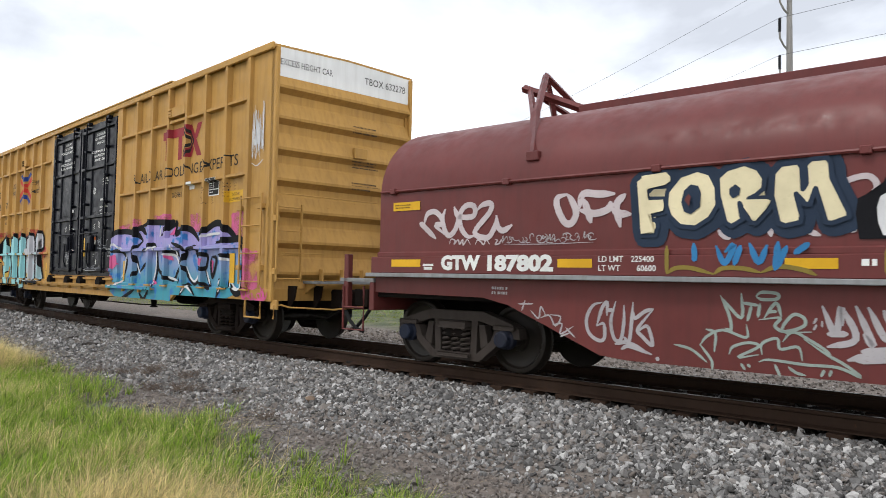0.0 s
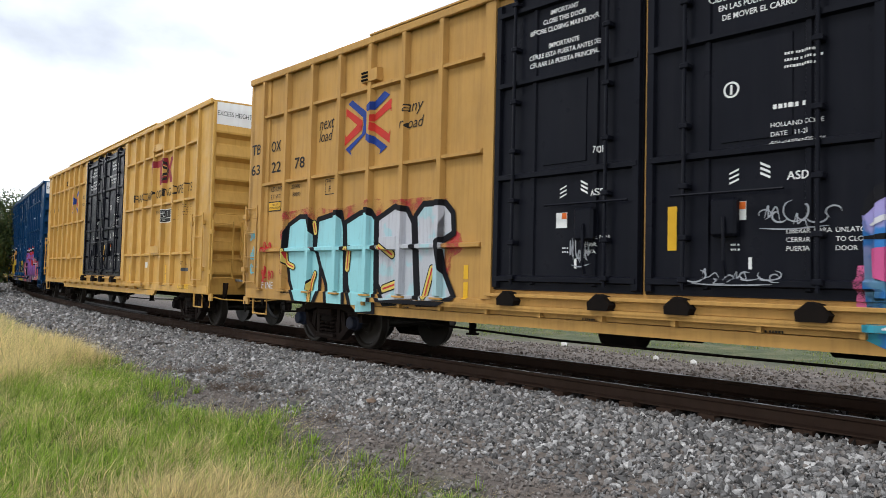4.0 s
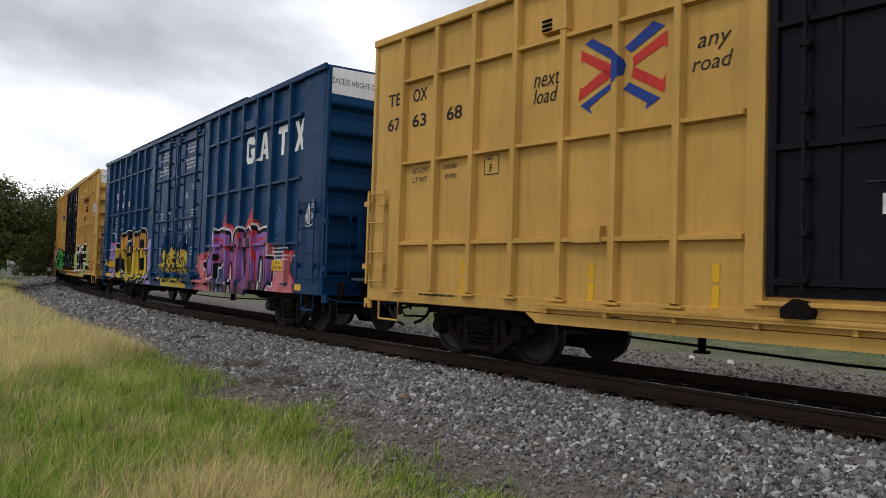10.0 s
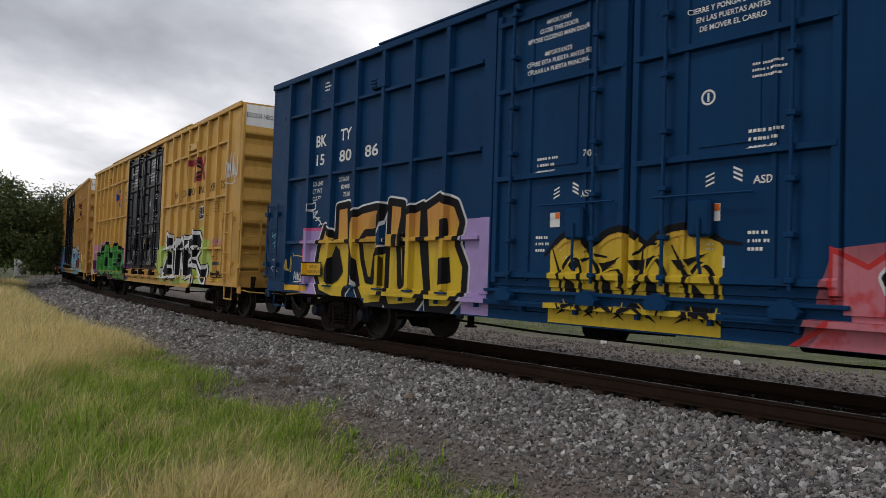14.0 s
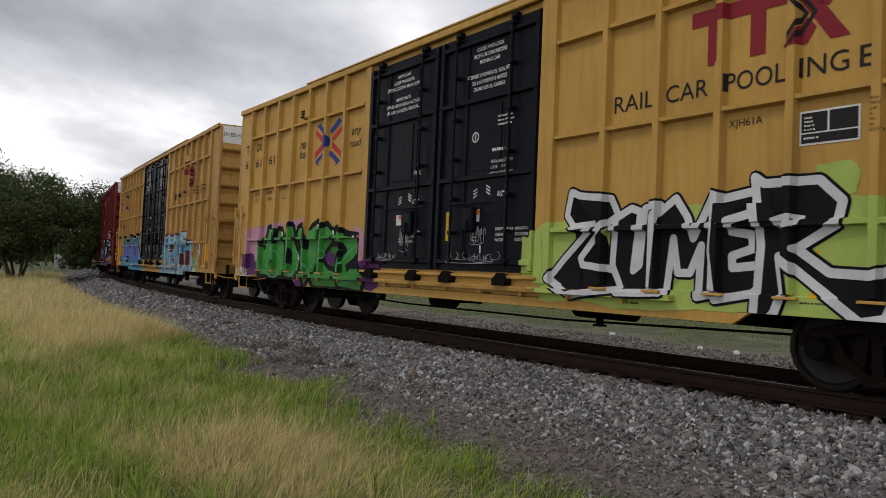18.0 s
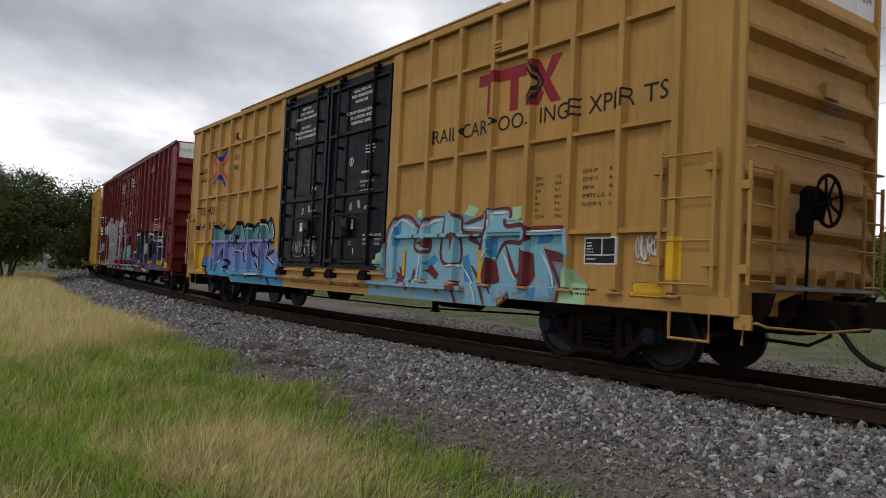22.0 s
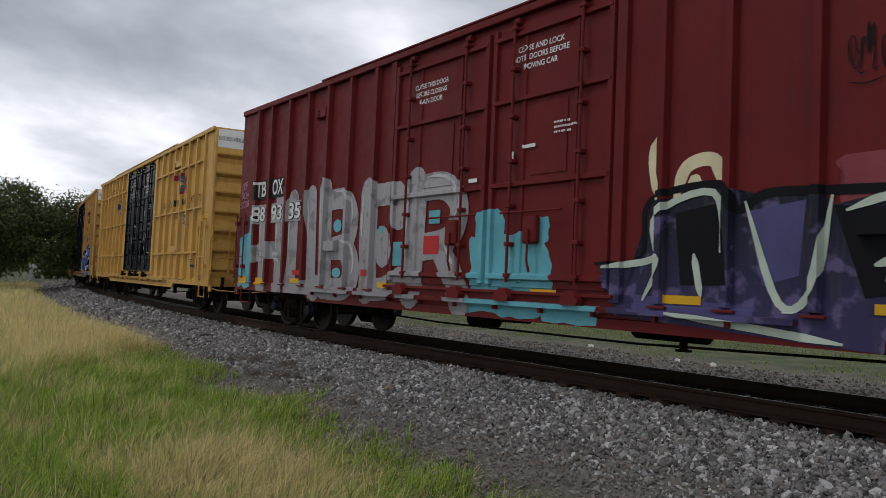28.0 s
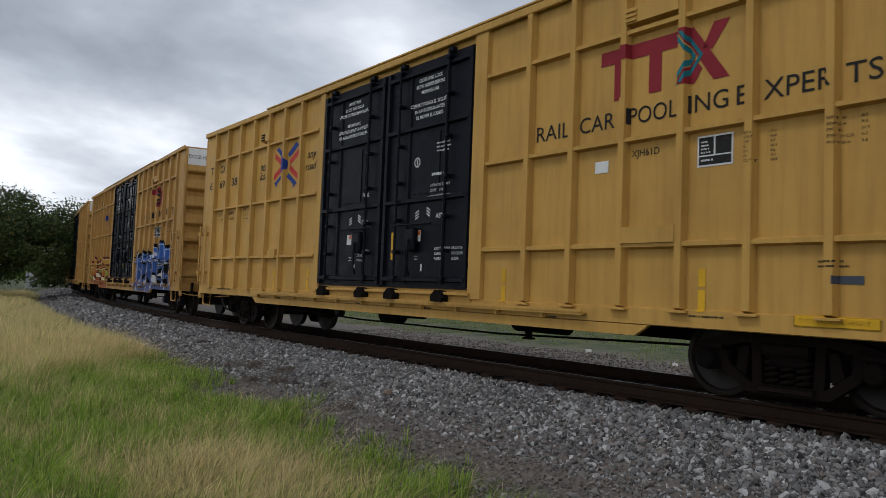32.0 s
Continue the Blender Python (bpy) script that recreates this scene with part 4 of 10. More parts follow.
def mass_mesh(name, verts, faces, material, attrs=()):
    """A large mesh straight from arrays; faces are triangles."""
    me = bpy.data.meshes.new(name)
    me.vertices.add(len(verts))
    me.vertices.foreach_set("co", np.ascontiguousarray(verts, np.float32).ravel())
    n = len(faces)
    me.loops.add(3 * n)
    me.loops.foreach_set("vertex_index", np.ascontiguousarray(faces, np.int32).ravel())
    me.polygons.add(n)
    me.polygons.foreach_set("loop_start", np.arange(0, 3 * n, 3, dtype=np.int32))
    for key, vals in attrs:
        a = me.attributes.new(key, "FLOAT", "POINT")
        a.data.foreach_set("value", np.ascontiguousarray(vals, np.float32))
    me.update(calc_edges=True)
    me.shade_flat()
    me.materials.append(material)
    return me


def turns(n):
    """n random turns as matrices."""
    q = rng.normal(size=(n, 4))
    q /= np.linalg.norm(q, axis=1)[:, None]
    w, x, y, z = q.T
    return np.stack([1 - 2 * (y * y + z * z), 2 * (x * y - z * w), 2 * (x * z + y * w), 2 * (x * y + z * w), 1 - 2 * (x * x + z * z), 2 * (y * z - x * w),
                     2 * (x * z - y * w), 2 * (y * z + x * w), 1 - 2 * (x * x + y * y)], -1).reshape(n, 3, 3)


def stone_material(name="crushed_ballast_stone", dirty=0.0):
    k = Nodes(name, 0.85)
    g = k.node("ShaderNodeNewGeometry")
    r = g.outputs["Random Per Island"]
    base = k.ramp(r, [(0.0, (0.04, 0.039, 0.038)), (0.25, (0.115, 0.112, 0.11)), (0.5, (0.20, 0.197, 0.193)), (0.72, (0.15, 0.125, 0.107)), (0.86, (0.31, 0.305, 0.298)), (1.0, (0.46, 0.45, 0.435))])
    base = k.mix(k.span(k.noise(40, 5, 0.7), 0.4, 0.75, 0, 0.6), base, (0.075, 0.066, 0.058))
    base = k.mix(k.span(k.noise(1.4, 4), 0.3, 0.7, dirty * 0.4, dirty), base, (0.13, 0.105, 0.088))
    k.bump(k.noise(90, 4), 0.5, 0.004)
    return k.color(base)


def icosa():
    t = (1 + 5 ** 0.5) / 2
    v = np.array([(-1, t, 0), (1, t, 0), (-1, -t, 0), (1, -t, 0), (0, -1, t), (0, 1, t), (0, -1, -t), (0, 1, -t), (t, 0, -1), (t, 0, 1), (-t, 0, -1), (-t, 0, 1)], float)
    f = np.array([(0, 11, 5), (0, 5, 1), (0, 1, 7), (0, 7, 10), (0, 10, 11), (1, 5, 9), (5, 11, 4), (11, 10, 2), (10, 7, 6), (7, 1, 8), (3, 9, 4), (3, 4, 2), (3, 2, 6), (3, 6, 8), (3, 8, 9),
                  (4, 9, 5), (2, 4, 11), (6, 2, 10), (8, 6, 7), (9, 8, 1)])
    return v / np.linalg.norm(v[0]), f


def scatter_stones(name, label, zones, material):
    """zones: (s0, s1, d0, d1, per square metre, mean radius)."""
    bv, bf = icosa()
    V, F, n0 = [], [], 0
    for s0, s1, d0, d1, per, rad in zones:
        n = int((s1 - s0) * abs(d1 - d0) * per)
        s, d = rng.uniform(s0, s1, n), rng.uniform(d0, d1, n)
        x, y = beside(s, d)
        r = rad * np.clip(rng.lognormal(0, 0.33, n), 0.45, 2.0)
        z = bed(d) + swell(x, y, d) + r * rng.uniform(-0.1, 0.75, n)
        jit = bv[None] * rng.uniform(0.48, 1.38, (n, 12, 1))
        jit = jit * (r[:, None, None] * rng.uniform(0.42, 1.4, (n, 1, 3)))
        jit = np.einsum("nij,nkj->nki", turns(n), jit)
        V.append((jit + np.stack([x, y, z], -1)[:, None]).reshape(-1, 3))
        F.append((bf[None] + (n0 + 12 * np.arange(n))[:, None, None]).reshape(-1, 3))
        n0 += 12 * n
    me = mass_mesh(name, np.concatenate(V), np.concatenate(F), material)
    tagged(new(name, me), label, "ballast", kind="stuff")


STONE = stone_material()
GRAVEL = stone_material("dirty_loose_gravel", 0.75)
scatter_stones("ballast", "grey crushed stone ballast heaped along the rails",
               [(-11, 8, -2.75, -0.86, 1250, 0.0235), (-17, -11, -2.75, -0.86, 600, 0.03), (-17, 9, -3.4, -2.7, 520, 0.021), (-45, -17, -3.1, -0.9, 260, 0.04), (-80, -40, -3.6, -0.9, 90, 0.06), (-45, -17, -3.7, -3.0, 150, 0.035), (-22, 14, 0.86, 3.2, 150, 0.03)], STONE)
scatter_stones("loose_gravel", "loose grey and brown gravel trodden into dirt",
               [(-14, 8.5, -5.6, -3.2, 560, 0.012), (-14, 8.5, -4.6, -3.2, 150, 0.02), (-2, 8.5, -6.8, -4.3, 260, 0.018), (-40, -14, -3.9, -3.2, 120, 0.028), (-18, 10, 3.2, 7.0, 70, 0.025)], GRAVEL)


# these stones carry the train's shade as a near-black colour
SHADE_STONE = flat_paint("shade_dark_ballast", (0.020, 0.017, 0.015), 0.8)
scatter_stones("shade_dark_ballast", "ballast between the rails coloured near-black for shade under the train", [(-17, 12, -0.95, 0.95, 200, 0.03)], SHADE_STONE)


def grass_material(name, green, dry):
    k = Nodes(name, 0.75)
    g = k.node("ShaderNodeNewGeometry")
    at = k.node("ShaderNodeAttribute")
    at.attribute_name = "dry"
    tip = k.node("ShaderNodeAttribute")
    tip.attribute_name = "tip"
    r = g.outputs["Random Per Island"]
    a = k.ramp(r, [(0.0, scaled(green, 0.22)), (0.5, green), (1.0, (green[0] * 2.0, green[1] * 1.6, green[2] * 1.9))])
    b = k.ramp(r, [(0.0, scaled(dry, 0.3)), (0.6, scaled(dry, 0.85)), (1.0, dry)])
    c = k.mix(at.outputs["Fac"], a, b)
    # lower blade mixed dark: shade down among the blades put into the colour
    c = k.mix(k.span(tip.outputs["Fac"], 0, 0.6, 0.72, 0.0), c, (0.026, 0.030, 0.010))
    k.b.inputs["Specular IOR Level"].default_value = 0.2
    thin = k.node("ShaderNodeBsdfTranslucent")
    k.link(c, thin.inputs["Color"])
    both = k.node("ShaderNodeMixShader", Fac=0.4)
    k.link(k.b.outputs[0], both.inputs[1])
    k.link(thin.outputs[0], both.inputs[2])
    k.link(both.outputs[0], k.nt.nodes["Material Output"].inputs["Surface"])
    return k.color(c)


def wave(x, y, f, a=0.0):
    return 0.5 + 0.25 * (np.sin(f * x + 1.7 * f * y + a) + np.sin(1.9 * f * x - 0.8 * f * y + 2 * a + 1.0))


def edge_of_grass(s):
    return np.interp(s, [-60, -35, -14, -7.6, -6.1, -4.9, -3.7, -2.6, -1.85, -0.6, 0.85, 2.4, 4, 9], [-3.4, -3.5, -3.7, -3.6, -3.8, -4.4, -3.5, -3.65, -4.35, -4.25, -4.2, -4.5, -5.2, -6.5])


def blades(n, s, d, height, lean, width, dry, toss=0.55, tuft=1):
    """Bent blades as thin tapered strips, in tufts that fan out: five points, three triangles each."""
    x, y = beside(s, d)
    wind = np.stack([0.5 + toss * rng.normal(size=n), -0.2 + toss * rng.normal(size=n)], -1)
    if tuft > 1:
        x, y, d, height, lean, dry, wind = (np.repeat(q, tuft, 0) for q in (x, y, d, height * rng.uniform(0.7, 1.25, n), lean * np.ones(n), dry, wind))
        n *= tuft
        out = rng.normal(0, 1, (n, 2))
        x, y, wind = x + 0.022 * out[:, 0], y + 0.022 * out[:, 1], wind * 0.8 + 0.42 * out
        dry = np.clip(dry + rng.normal(0, 0.12, n), 0, 1)
    z = bed(d) + swell(x, y, d) - 0.01
    h = height * rng.uniform(0.5, 1.2, n)
    q = rng.uniform(0, 2 * np.pi, n)
    wind *= (lean * rng.uniform(0.4, 1.3, n))[:, None]
    w = width * rng.uniform(0.6, 1.4, n)
    side = np.stack([np.cos(q), np.sin(q)], -1) * w[:, None]
    base = np.stack([x, y], -1)
    P = np.empty((n, 5, 3))
    mid, top = base + wind * (h * 0.35)[:, None], base + wind * h[:, None]
    P[:, 0, :2], P[:, 1, :2] = base - side, base + side
    P[:, 2, :2], P[:, 3, :2] = mid - side * 0.7, mid + side * 0.7
    P[:, 4, :2] = top
    drop = 1 / np.sqrt(1 + 0.6 * np.sum(wind ** 2, 1))
    P[:, 0, 2] = P[:, 1, 2] = z
    P[:, 2, 2] = P[:, 3, 2] = z + h * 0.6 * drop
    P[:, 4, 2] = z + h * drop
    F = np.array([(0, 1, 3), (0, 3, 2), (2, 3, 4)])[None] + 5 * np.arange(n)[:, None, None]
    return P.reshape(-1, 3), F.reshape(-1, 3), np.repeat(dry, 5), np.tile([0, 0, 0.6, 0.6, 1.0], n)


def near_view(x, y, far):
    r, az = np.hypot(x, y), np.degrees(np.arctan2(-x, y))
    return (r > 3.6) & (r < far) & (az > -33) & (az < 50)


def make_grass():
    V, F, D, T, n0 = [], [], [], [], 0

    def dryness(s, d, x, y):
        """Share of dead stalks: the tall tan tussock up the line, a straw patch close by, little at the gravel's edge."""
        warp = 0.9 * (wave(x, y, 1.1, 0.3) - 0.5) + 0.5 * (wave(x, y, 3.1, 1.3) - 0.5)
        tussock = np.clip((-6.3 - (d + 7.2) * 1.07 + warp - s) / 0.9, 0, 1) * np.clip((d + 7.3 - 0.05 * (s + 6) + warp) / 0.8, 0, 1)
        straw = np.exp(-(((x + 2.1) / 1.15) ** 2 + ((y - 5.9 - 0.25 * (x + 2.1)) / 1.7) ** 2))
        straw = np.clip(straw * 1.6 + warp * 1.1 - 0.32, 0, 0.85)
        inside = np.clip((edge_of_grass(s) - d - 0.5) / 0.7, 0, 1)
        rough = np.clip(0.10 + (wave(x, y, 2.1, 0.6) - 0.5) * 0.8, 0.02, 0.42)
        return np.maximum(np.maximum(straw, rough) * inside, tussock * 0.96), tussock, inside

    for s0, s1, d0, d1, per, width in ((-14, 5, -9.0, -3.3, 112, 0.0036), (-26, -11, -14, -3.3, 52, 0.006), (-62, -24, -22, -3.3, 16, 0.012)):
        n = int((s1 - s0) * (d1 - d0) * per)
        s, d = rng.uniform(s0, s1, n), rng.uniform(d0, d1, n)
        x, y = beside(s, d)
        ragged = 0.5 * (wave(x, y, 2.3) - 0.5) + 0.35 * (wave(x, y, 6.1, 2.0) - 0.5)
        keep = near_view(x, y, 80) & (d < edge_of_grass(s) + ragged)
        keep &= rng.uniform(0, 1, n) < np.clip(0.35 + (edge_of_grass(s) + ragged - d) * 1.1, 0, 1)
        s, d, x, y = s[keep], d[keep], x[keep], y[keep]
        n = len(s)
        share, tussock, inside = dryness(s, d, x, y)
        dry = np.where(rng.uniform(0, 1, n) < share, rng.uniform(0.7, 1.0, n), rng.uniform(0.0, 0.2, n))
        height = 0.16 + 0.10 * inside + 0.30 * tussock * np.clip((edge_of_grass(s) - d) / 0.6, 0.2, 1) + 0.10 * wave(x, y, 2.7, 1.2)
        v, f, a, t = blades(n, s, d, height, 0.6 + 0.5 * inside, width, dry, 0.5, 11)
        V.append(v), F.append(f + n0), D.append(a), T.append(t)
        n0 += len(v)
    # long pale stalks that cross each other above the mat
    n = 120000
    s, d = rng.uniform(-14, 3, n), rng.uniform(-9, -3.6, n)
    x, y = beside(s, d)
    share, tussock, inside = dryness(s, d, x, y)
    keep = near_view(x, y, 30) & (d < edge_of_grass(s) - 0.15) & (rng.uniform(0, 1, n) < 0.08 + 0.9 * share)
    s, d, tussock = s[keep], d[keep], tussock[keep]
    v, f, a, t = blades(len(s), s, d, 0.38 + 0.16 * tussock, np.full(len(s), 1.9), 0.0023, rng.uniform(0.8, 1.0, len(s)), 0.6)
    V.append(v), F.append(f + n0), D.append(a), T.append(t)
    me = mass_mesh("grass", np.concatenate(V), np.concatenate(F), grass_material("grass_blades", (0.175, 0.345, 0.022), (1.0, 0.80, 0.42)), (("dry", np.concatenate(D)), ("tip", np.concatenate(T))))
    tagged(new("grass", me), "long wind-combed grass, green by the gravel and dry beyond", "grass", kind="stuff")
    # verge on the far side of the track
    n = 110000
    s, d = rng.uniform(-45, 30, n), rng.uniform(6.6, 26, n)
    x, y = beside(s, d)
    keep = (wave(x, y, 0.6) * 0.6 + wave(x, y, 1.9, 1.0) * 0.4 > 0.5) | (d > 11)
    s, d, x, y = s[keep], d[keep], x[keep], y[keep]
    dry = np.clip(rng.normal(0.25, 0.25, len(s)), 0, 1)
    v, f, a, t = blades(len(s), s, d, np.full(len(s), 0.085), np.full(len(s), 0.7), 0.007, dry)
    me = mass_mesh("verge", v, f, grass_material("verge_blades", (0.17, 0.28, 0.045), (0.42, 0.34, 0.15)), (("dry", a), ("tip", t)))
    tagged(new("verge", me), "low green grass verge beyond the track", "grass", kind="stuff")


make_grass()


def leaf_material(name, rgb):
    k = Nodes(name, 0.6)
    g = k.node("ShaderNodeNewGeometry")
    c = k.ramp(g.outputs["Random Per Island"], [(0.0, scaled(rgb, 0.45)), (0.5, rgb), (0.9, (rgb[0] * 1.7, rgb[1] * 1.4, rgb[2] * 1.2)), (1.0, (rgb[0] * 3.0, rgb[1] * 1.3, rgb[2]))])
    k.b.inputs["Specular IOR Level"].default_value = 0.25
    return k.color(c)


LEAF = leaf_material("dark_green_leaves", (0.045, 0.072, 0.018))
LEAF_FAR = leaf_material("fresh_green_leaves", (0.075, 0.13, 0.028))
BARK = paint("grey_brown_bark", (0.075, 0.06, 0.048), 0.9, 0.5, 0.0)


def make_tree(name, label, height, spread, leaves, size, leaf_mat, trunks=4, low=0.16):
    """Stems that fork into limbs, with leaves gathered in clumps round the limbs' ends."""
    tree = thing(name, label, "tree")
    ends = []
    st = Shape()

    def limb(p, way, length, r, depth):
        pts, rad = [p], r
        q, w = Vector(p), Vector(way).normalized()
        steps = 4
        for i in range(steps):
            w = (w + Vector(rng.normal(0, 0.13, 3).tolist()) + Vector((0, 0, 0.05))).normalized()
            q = q + w * (length / steps)
            pts.append(tuple(q))
            if i >= 1:
                ends.append((tuple(q), depth))
        m = 6
        ring = []
        for i, c in enumerate(pts):
            rr = r * (1 - 0.55 * i / steps)
            ring += [(c[0] + rr * math.cos(2 * math.pi * j / m), c[1] + rr * math.sin(2 * math.pi * j / m), c[2] + (0.2 * rr * math.sin(4 * j))) for j in range(m)]
        st.add(ring, [(i * m + j, i * m + (j + 1) % m, (i + 1) * m + (j + 1) % m, (i + 1) * m + j) for i in range(steps) for j in range(m)])
        if depth > 0:
            for _ in range(3 if depth > 1 else 2):
                k = rng.integers(2, steps + 1)
                az = rng.uniform(0, 2 * math.pi)
                out = Vector((math.cos(az), math.sin(az), rng.uniform(0.1, 0.9)))
                limb(pts[k], (w * 0.7 + out).normalized(), length * rng.uniform(0.55, 0.8), r * 0.5, depth - 1)
    for i in range(trunks):
        az = 2 * math.pi * i / trunks + rng.uniform(-0.4, 0.4)
        limb((0.25 * math.cos(az), 0.25 * math.sin(az), -0.1), (0.45 * spread / height * math.cos(az), 0.45 * spread / height * math.sin(az), 0.75), height * 0.42, 0.035 * height / 2.2, 2)
    part("trunk", st, BARK, tree, "grey-brown forking stems", True)
    E = np.array([e[0] for e in ends])
    E[:, :2] *= spread / max(1e-6, np.percentile(np.hypot(E[:, 0], E[:, 1]), 92)) * 0.86
    E[:, 2] *= height / np.percentile(E[:, 2], 97) * 0.93
    extra = []
    for _ in range(len(E)):
        az, r, u = rng.uniform(0, 2 * math.pi), spread * math.sqrt(rng.uniform(0, 1)) * 0.95, rng.uniform(0, 1)
        top = height * (low + (0.98 - low) * math.sqrt(max(0, 1 - (r / spread / 1.02) ** 2)))
        extra.append((r * math.cos(az), r * math.sin(az), height * low + (top - height * low) * (1 - u * u * 0.8)))
    E = np.concatenate([E, np.array(extra)])
    E = E[E[:, 2] > height * low]
    c = E[rng.integers(0, len(E), leaves)]
    P = c + rng.normal(0, 1, (leaves, 3)) * np.array([0.075, 0.075, 0.05]) * height
    R = turns(leaves)
    quad = np.array([(-1, 0, 0), (0, -0.45, 0.12), (1, 0, 0), (0, 0.45, 0.12)])
    q = np.einsum("nij,kj->nki", R, quad) * (size * rng.uniform(0.6, 1.4, leaves))[:, None, None] + P[:, None]
    F = np.array([(0, 1, 2), (0, 2, 3)])[None] + 4 * np.arange(leaves)[:, None, None]
    crown = new("crown", mass_mesh("crown", q.reshape(-1, 3), F.reshape(-1, 3), leaf_mat))
    crown.parent = tree
    return tree


tree = make_tree("tree", "bushy dark green tree with several stems beside the track", 7.0, 5.0, 95000, 0.09, LEAF, 6, 0.22)
tree.matrix_basis = pose(-34.9, 41.7, -0.6, 0, 0, 30)
far_tree = make_tree("tree", "fresh green tree beyond the far verge", 6.5, 4.2, 9000, 0.26, LEAF_FAR, 3, 0.1)
spots = [(-24, 78, 0.9), (-20.7, 92, 1.2), (-27.5, 96, 1.1), (-31, 88, 1.0), (-15, 110, 1.1), (-9, 104, 0.9), (-3, 118, 1.2), (4, 112, 1.0), (11, 125, 1.1), (19, 120, 1.2), (26, 130, 1.1),
         (33.4, 150, 1.3), (37, 120, 0.9), (41, 95, 1.0), (46, 84, 1.1), (-36, 100, 1.2), (-42, 92, 1.1)]
for i, (az, r, k) in enumerate(spots):
    m = pose(-r * math.sin(radians(az)), r * math.cos(radians(az)), -0.5, 0, 0, 47 * i)
    t = far_tree if i == 0 else copy_thing(far_tree, m)
    if i == 0:
        t.matrix_basis = m
    t.scale = (k, k, k * (0.85 + 0.1 * (i % 4)))
    tagged(t, group="trees along the far verge")

shrub = make_tree("shrub", "low dark green shrub beside the track bend", 2.6, 2.6, 5000, 0.16, LEAF, 4, 0.02)
for i, (az, r, k) in enumerate(((36.2, 96, 0.8), (43.5, 80, 1.5), (44.6, 76, 1.3))):
    m = pose(-r * math.sin(radians(az)), r * math.cos(radians(az)), -0.5, 0, 0, 71 * i)
    t = shrub if i == 0 else copy_thing(shrub, m)
    if i == 0:
        t.matrix_basis = m
    t.scale = (k, k, k)
    tagged(t, category="shrub", group="shrubs by the bend")

POLE_STEEL = paint("weathered_pole_steel", (0.26, 0.25, 0.24), 0.6, 0.4, 0.1)
DARK = flat_paint("dark_insulator", (0.03, 0.03, 0.035), 0.4)
ARMS = (10.0, 11.85, 13.7, 15.5)


def make_pole(name, x, y, yaw, height=19.0, k=1.0):
    p = thing(name, "tall grey steel power pole with curved insulator arms", "power pole", "power poles")
    p.matrix_basis = pose(x, y, -0.6, 0, 0, yaw)
    part("mast", Shape().lathe([(0, 0.24), (height * 0.5, 0.18), (height, 0.10)], 12, "z"), POLE_STEEL, p, "", True)
    for i, z in enumerate(ARMS):
        arm = part("arm", Shape().tube([(0, 0, z - 0.6), (-0.35, 0, z - 0.35), (-0.6, 0, z), (-0.62, 0, z + 0.35)], 0.05, 6), POLE_STEEL, p, "", True)
        ins = Shape()
        for j in range(7):
            ins.lathe([(0.0, 0.05), (0.05, 0.09), (0.1, 0.05)], 10, "z", (-0.62, 0, z + 0.3 + 0.1 * j))
        part("insulator", ins, DARK, arm)
    return p


pole = make_pole("power_pole", 16.9, 36.3, 20)
far_pole = make_pole("power_pole", -19, 128, 20)
for z in ARMS:
    a, b = pole.matrix_basis @ Vector((-0.62, 0, z + 1.0)), far_pole.matrix_basis @ Vector((-0.62, 0, z + 1.0))
    c = a + (a - b).normalized() * 60 + Vector((30, 0, 0))
    w = Shape()
    pts = []
    for i in range(21):
        u = i / 20
        q = a.lerp(b, u)
        q.z -= 2.2 * 4 * u * (1 - u)
        pts.append(q)
    w.tube([c] + pts, 0.009, 4)
    tagged(new("power_line", w.mesh("power_line", DARK)), "thin dark overhead power line", "cable", "overhead lines")

# small things lying about
SCRAP = paint("dark_scrap", (0.022, 0.019, 0.018), 0.9, 0.4, 0.2)
TWIG = flat_paint("dead_weed", (0.13, 0.10, 0.08), 0.9)
PALE = flat_paint("white_litter", (0.7, 0.7, 0.68), 0.5)


def on_ground(x, y):
    d = offset_of(np.array([x]), np.array([y]))[1]
    return float((bed(d) + swell(x, y, d))[0])


def weed(x, y, r, n, label):
    sh = Shape()
    for _ in range(n):
        az, k = rng.uniform(0, 2 * math.pi), rng.uniform(0.3, 1)
        tip = (1.5 * r * k * math.cos(az), r * k * math.sin(az), rng.uniform(0.02, 0.5) * r)
        mid = (tip[0] * 0.45, tip[1] * 0.45, tip[2] * 0.8)
        foot = (rng.uniform(-0.6, 0.6) * r, rng.uniform(-0.5, 0.5) * r)
        sh.tube([(foot[0], foot[1], -0.02), (mid[0] + foot[0], mid[1] + foot[1], mid[2]), (tip[0] * 0.7 + foot[0], tip[1] * 0.7 + foot[1], tip[2])], 0.0025, 3)
    ob = new("dead_weed", sh.mesh("dead_weed", TWIG))
    ob.location = (x, y, on_ground(x, y) + 0.02)
    tagged(ob, label, "weed", "dead weeds in the ballast")


for x, y, r, n in ((-3.94, 11.37, 0.26, 120), (-4.5, 11.6, 0.2, 90), (-5.0, 12.9, 0.3, 130), (-3.0, 10.98, 0.14, 60), (-5.6, 13.1, 0.2, 80), (-2.2, 9.4, 0.16, 60), (-4.1, 12.2, 0.25, 110), (-6.2, 13.4, 0.2, 70)):
    weed(x, y, r, n, "brown dead weed tuft growing in the ballast")


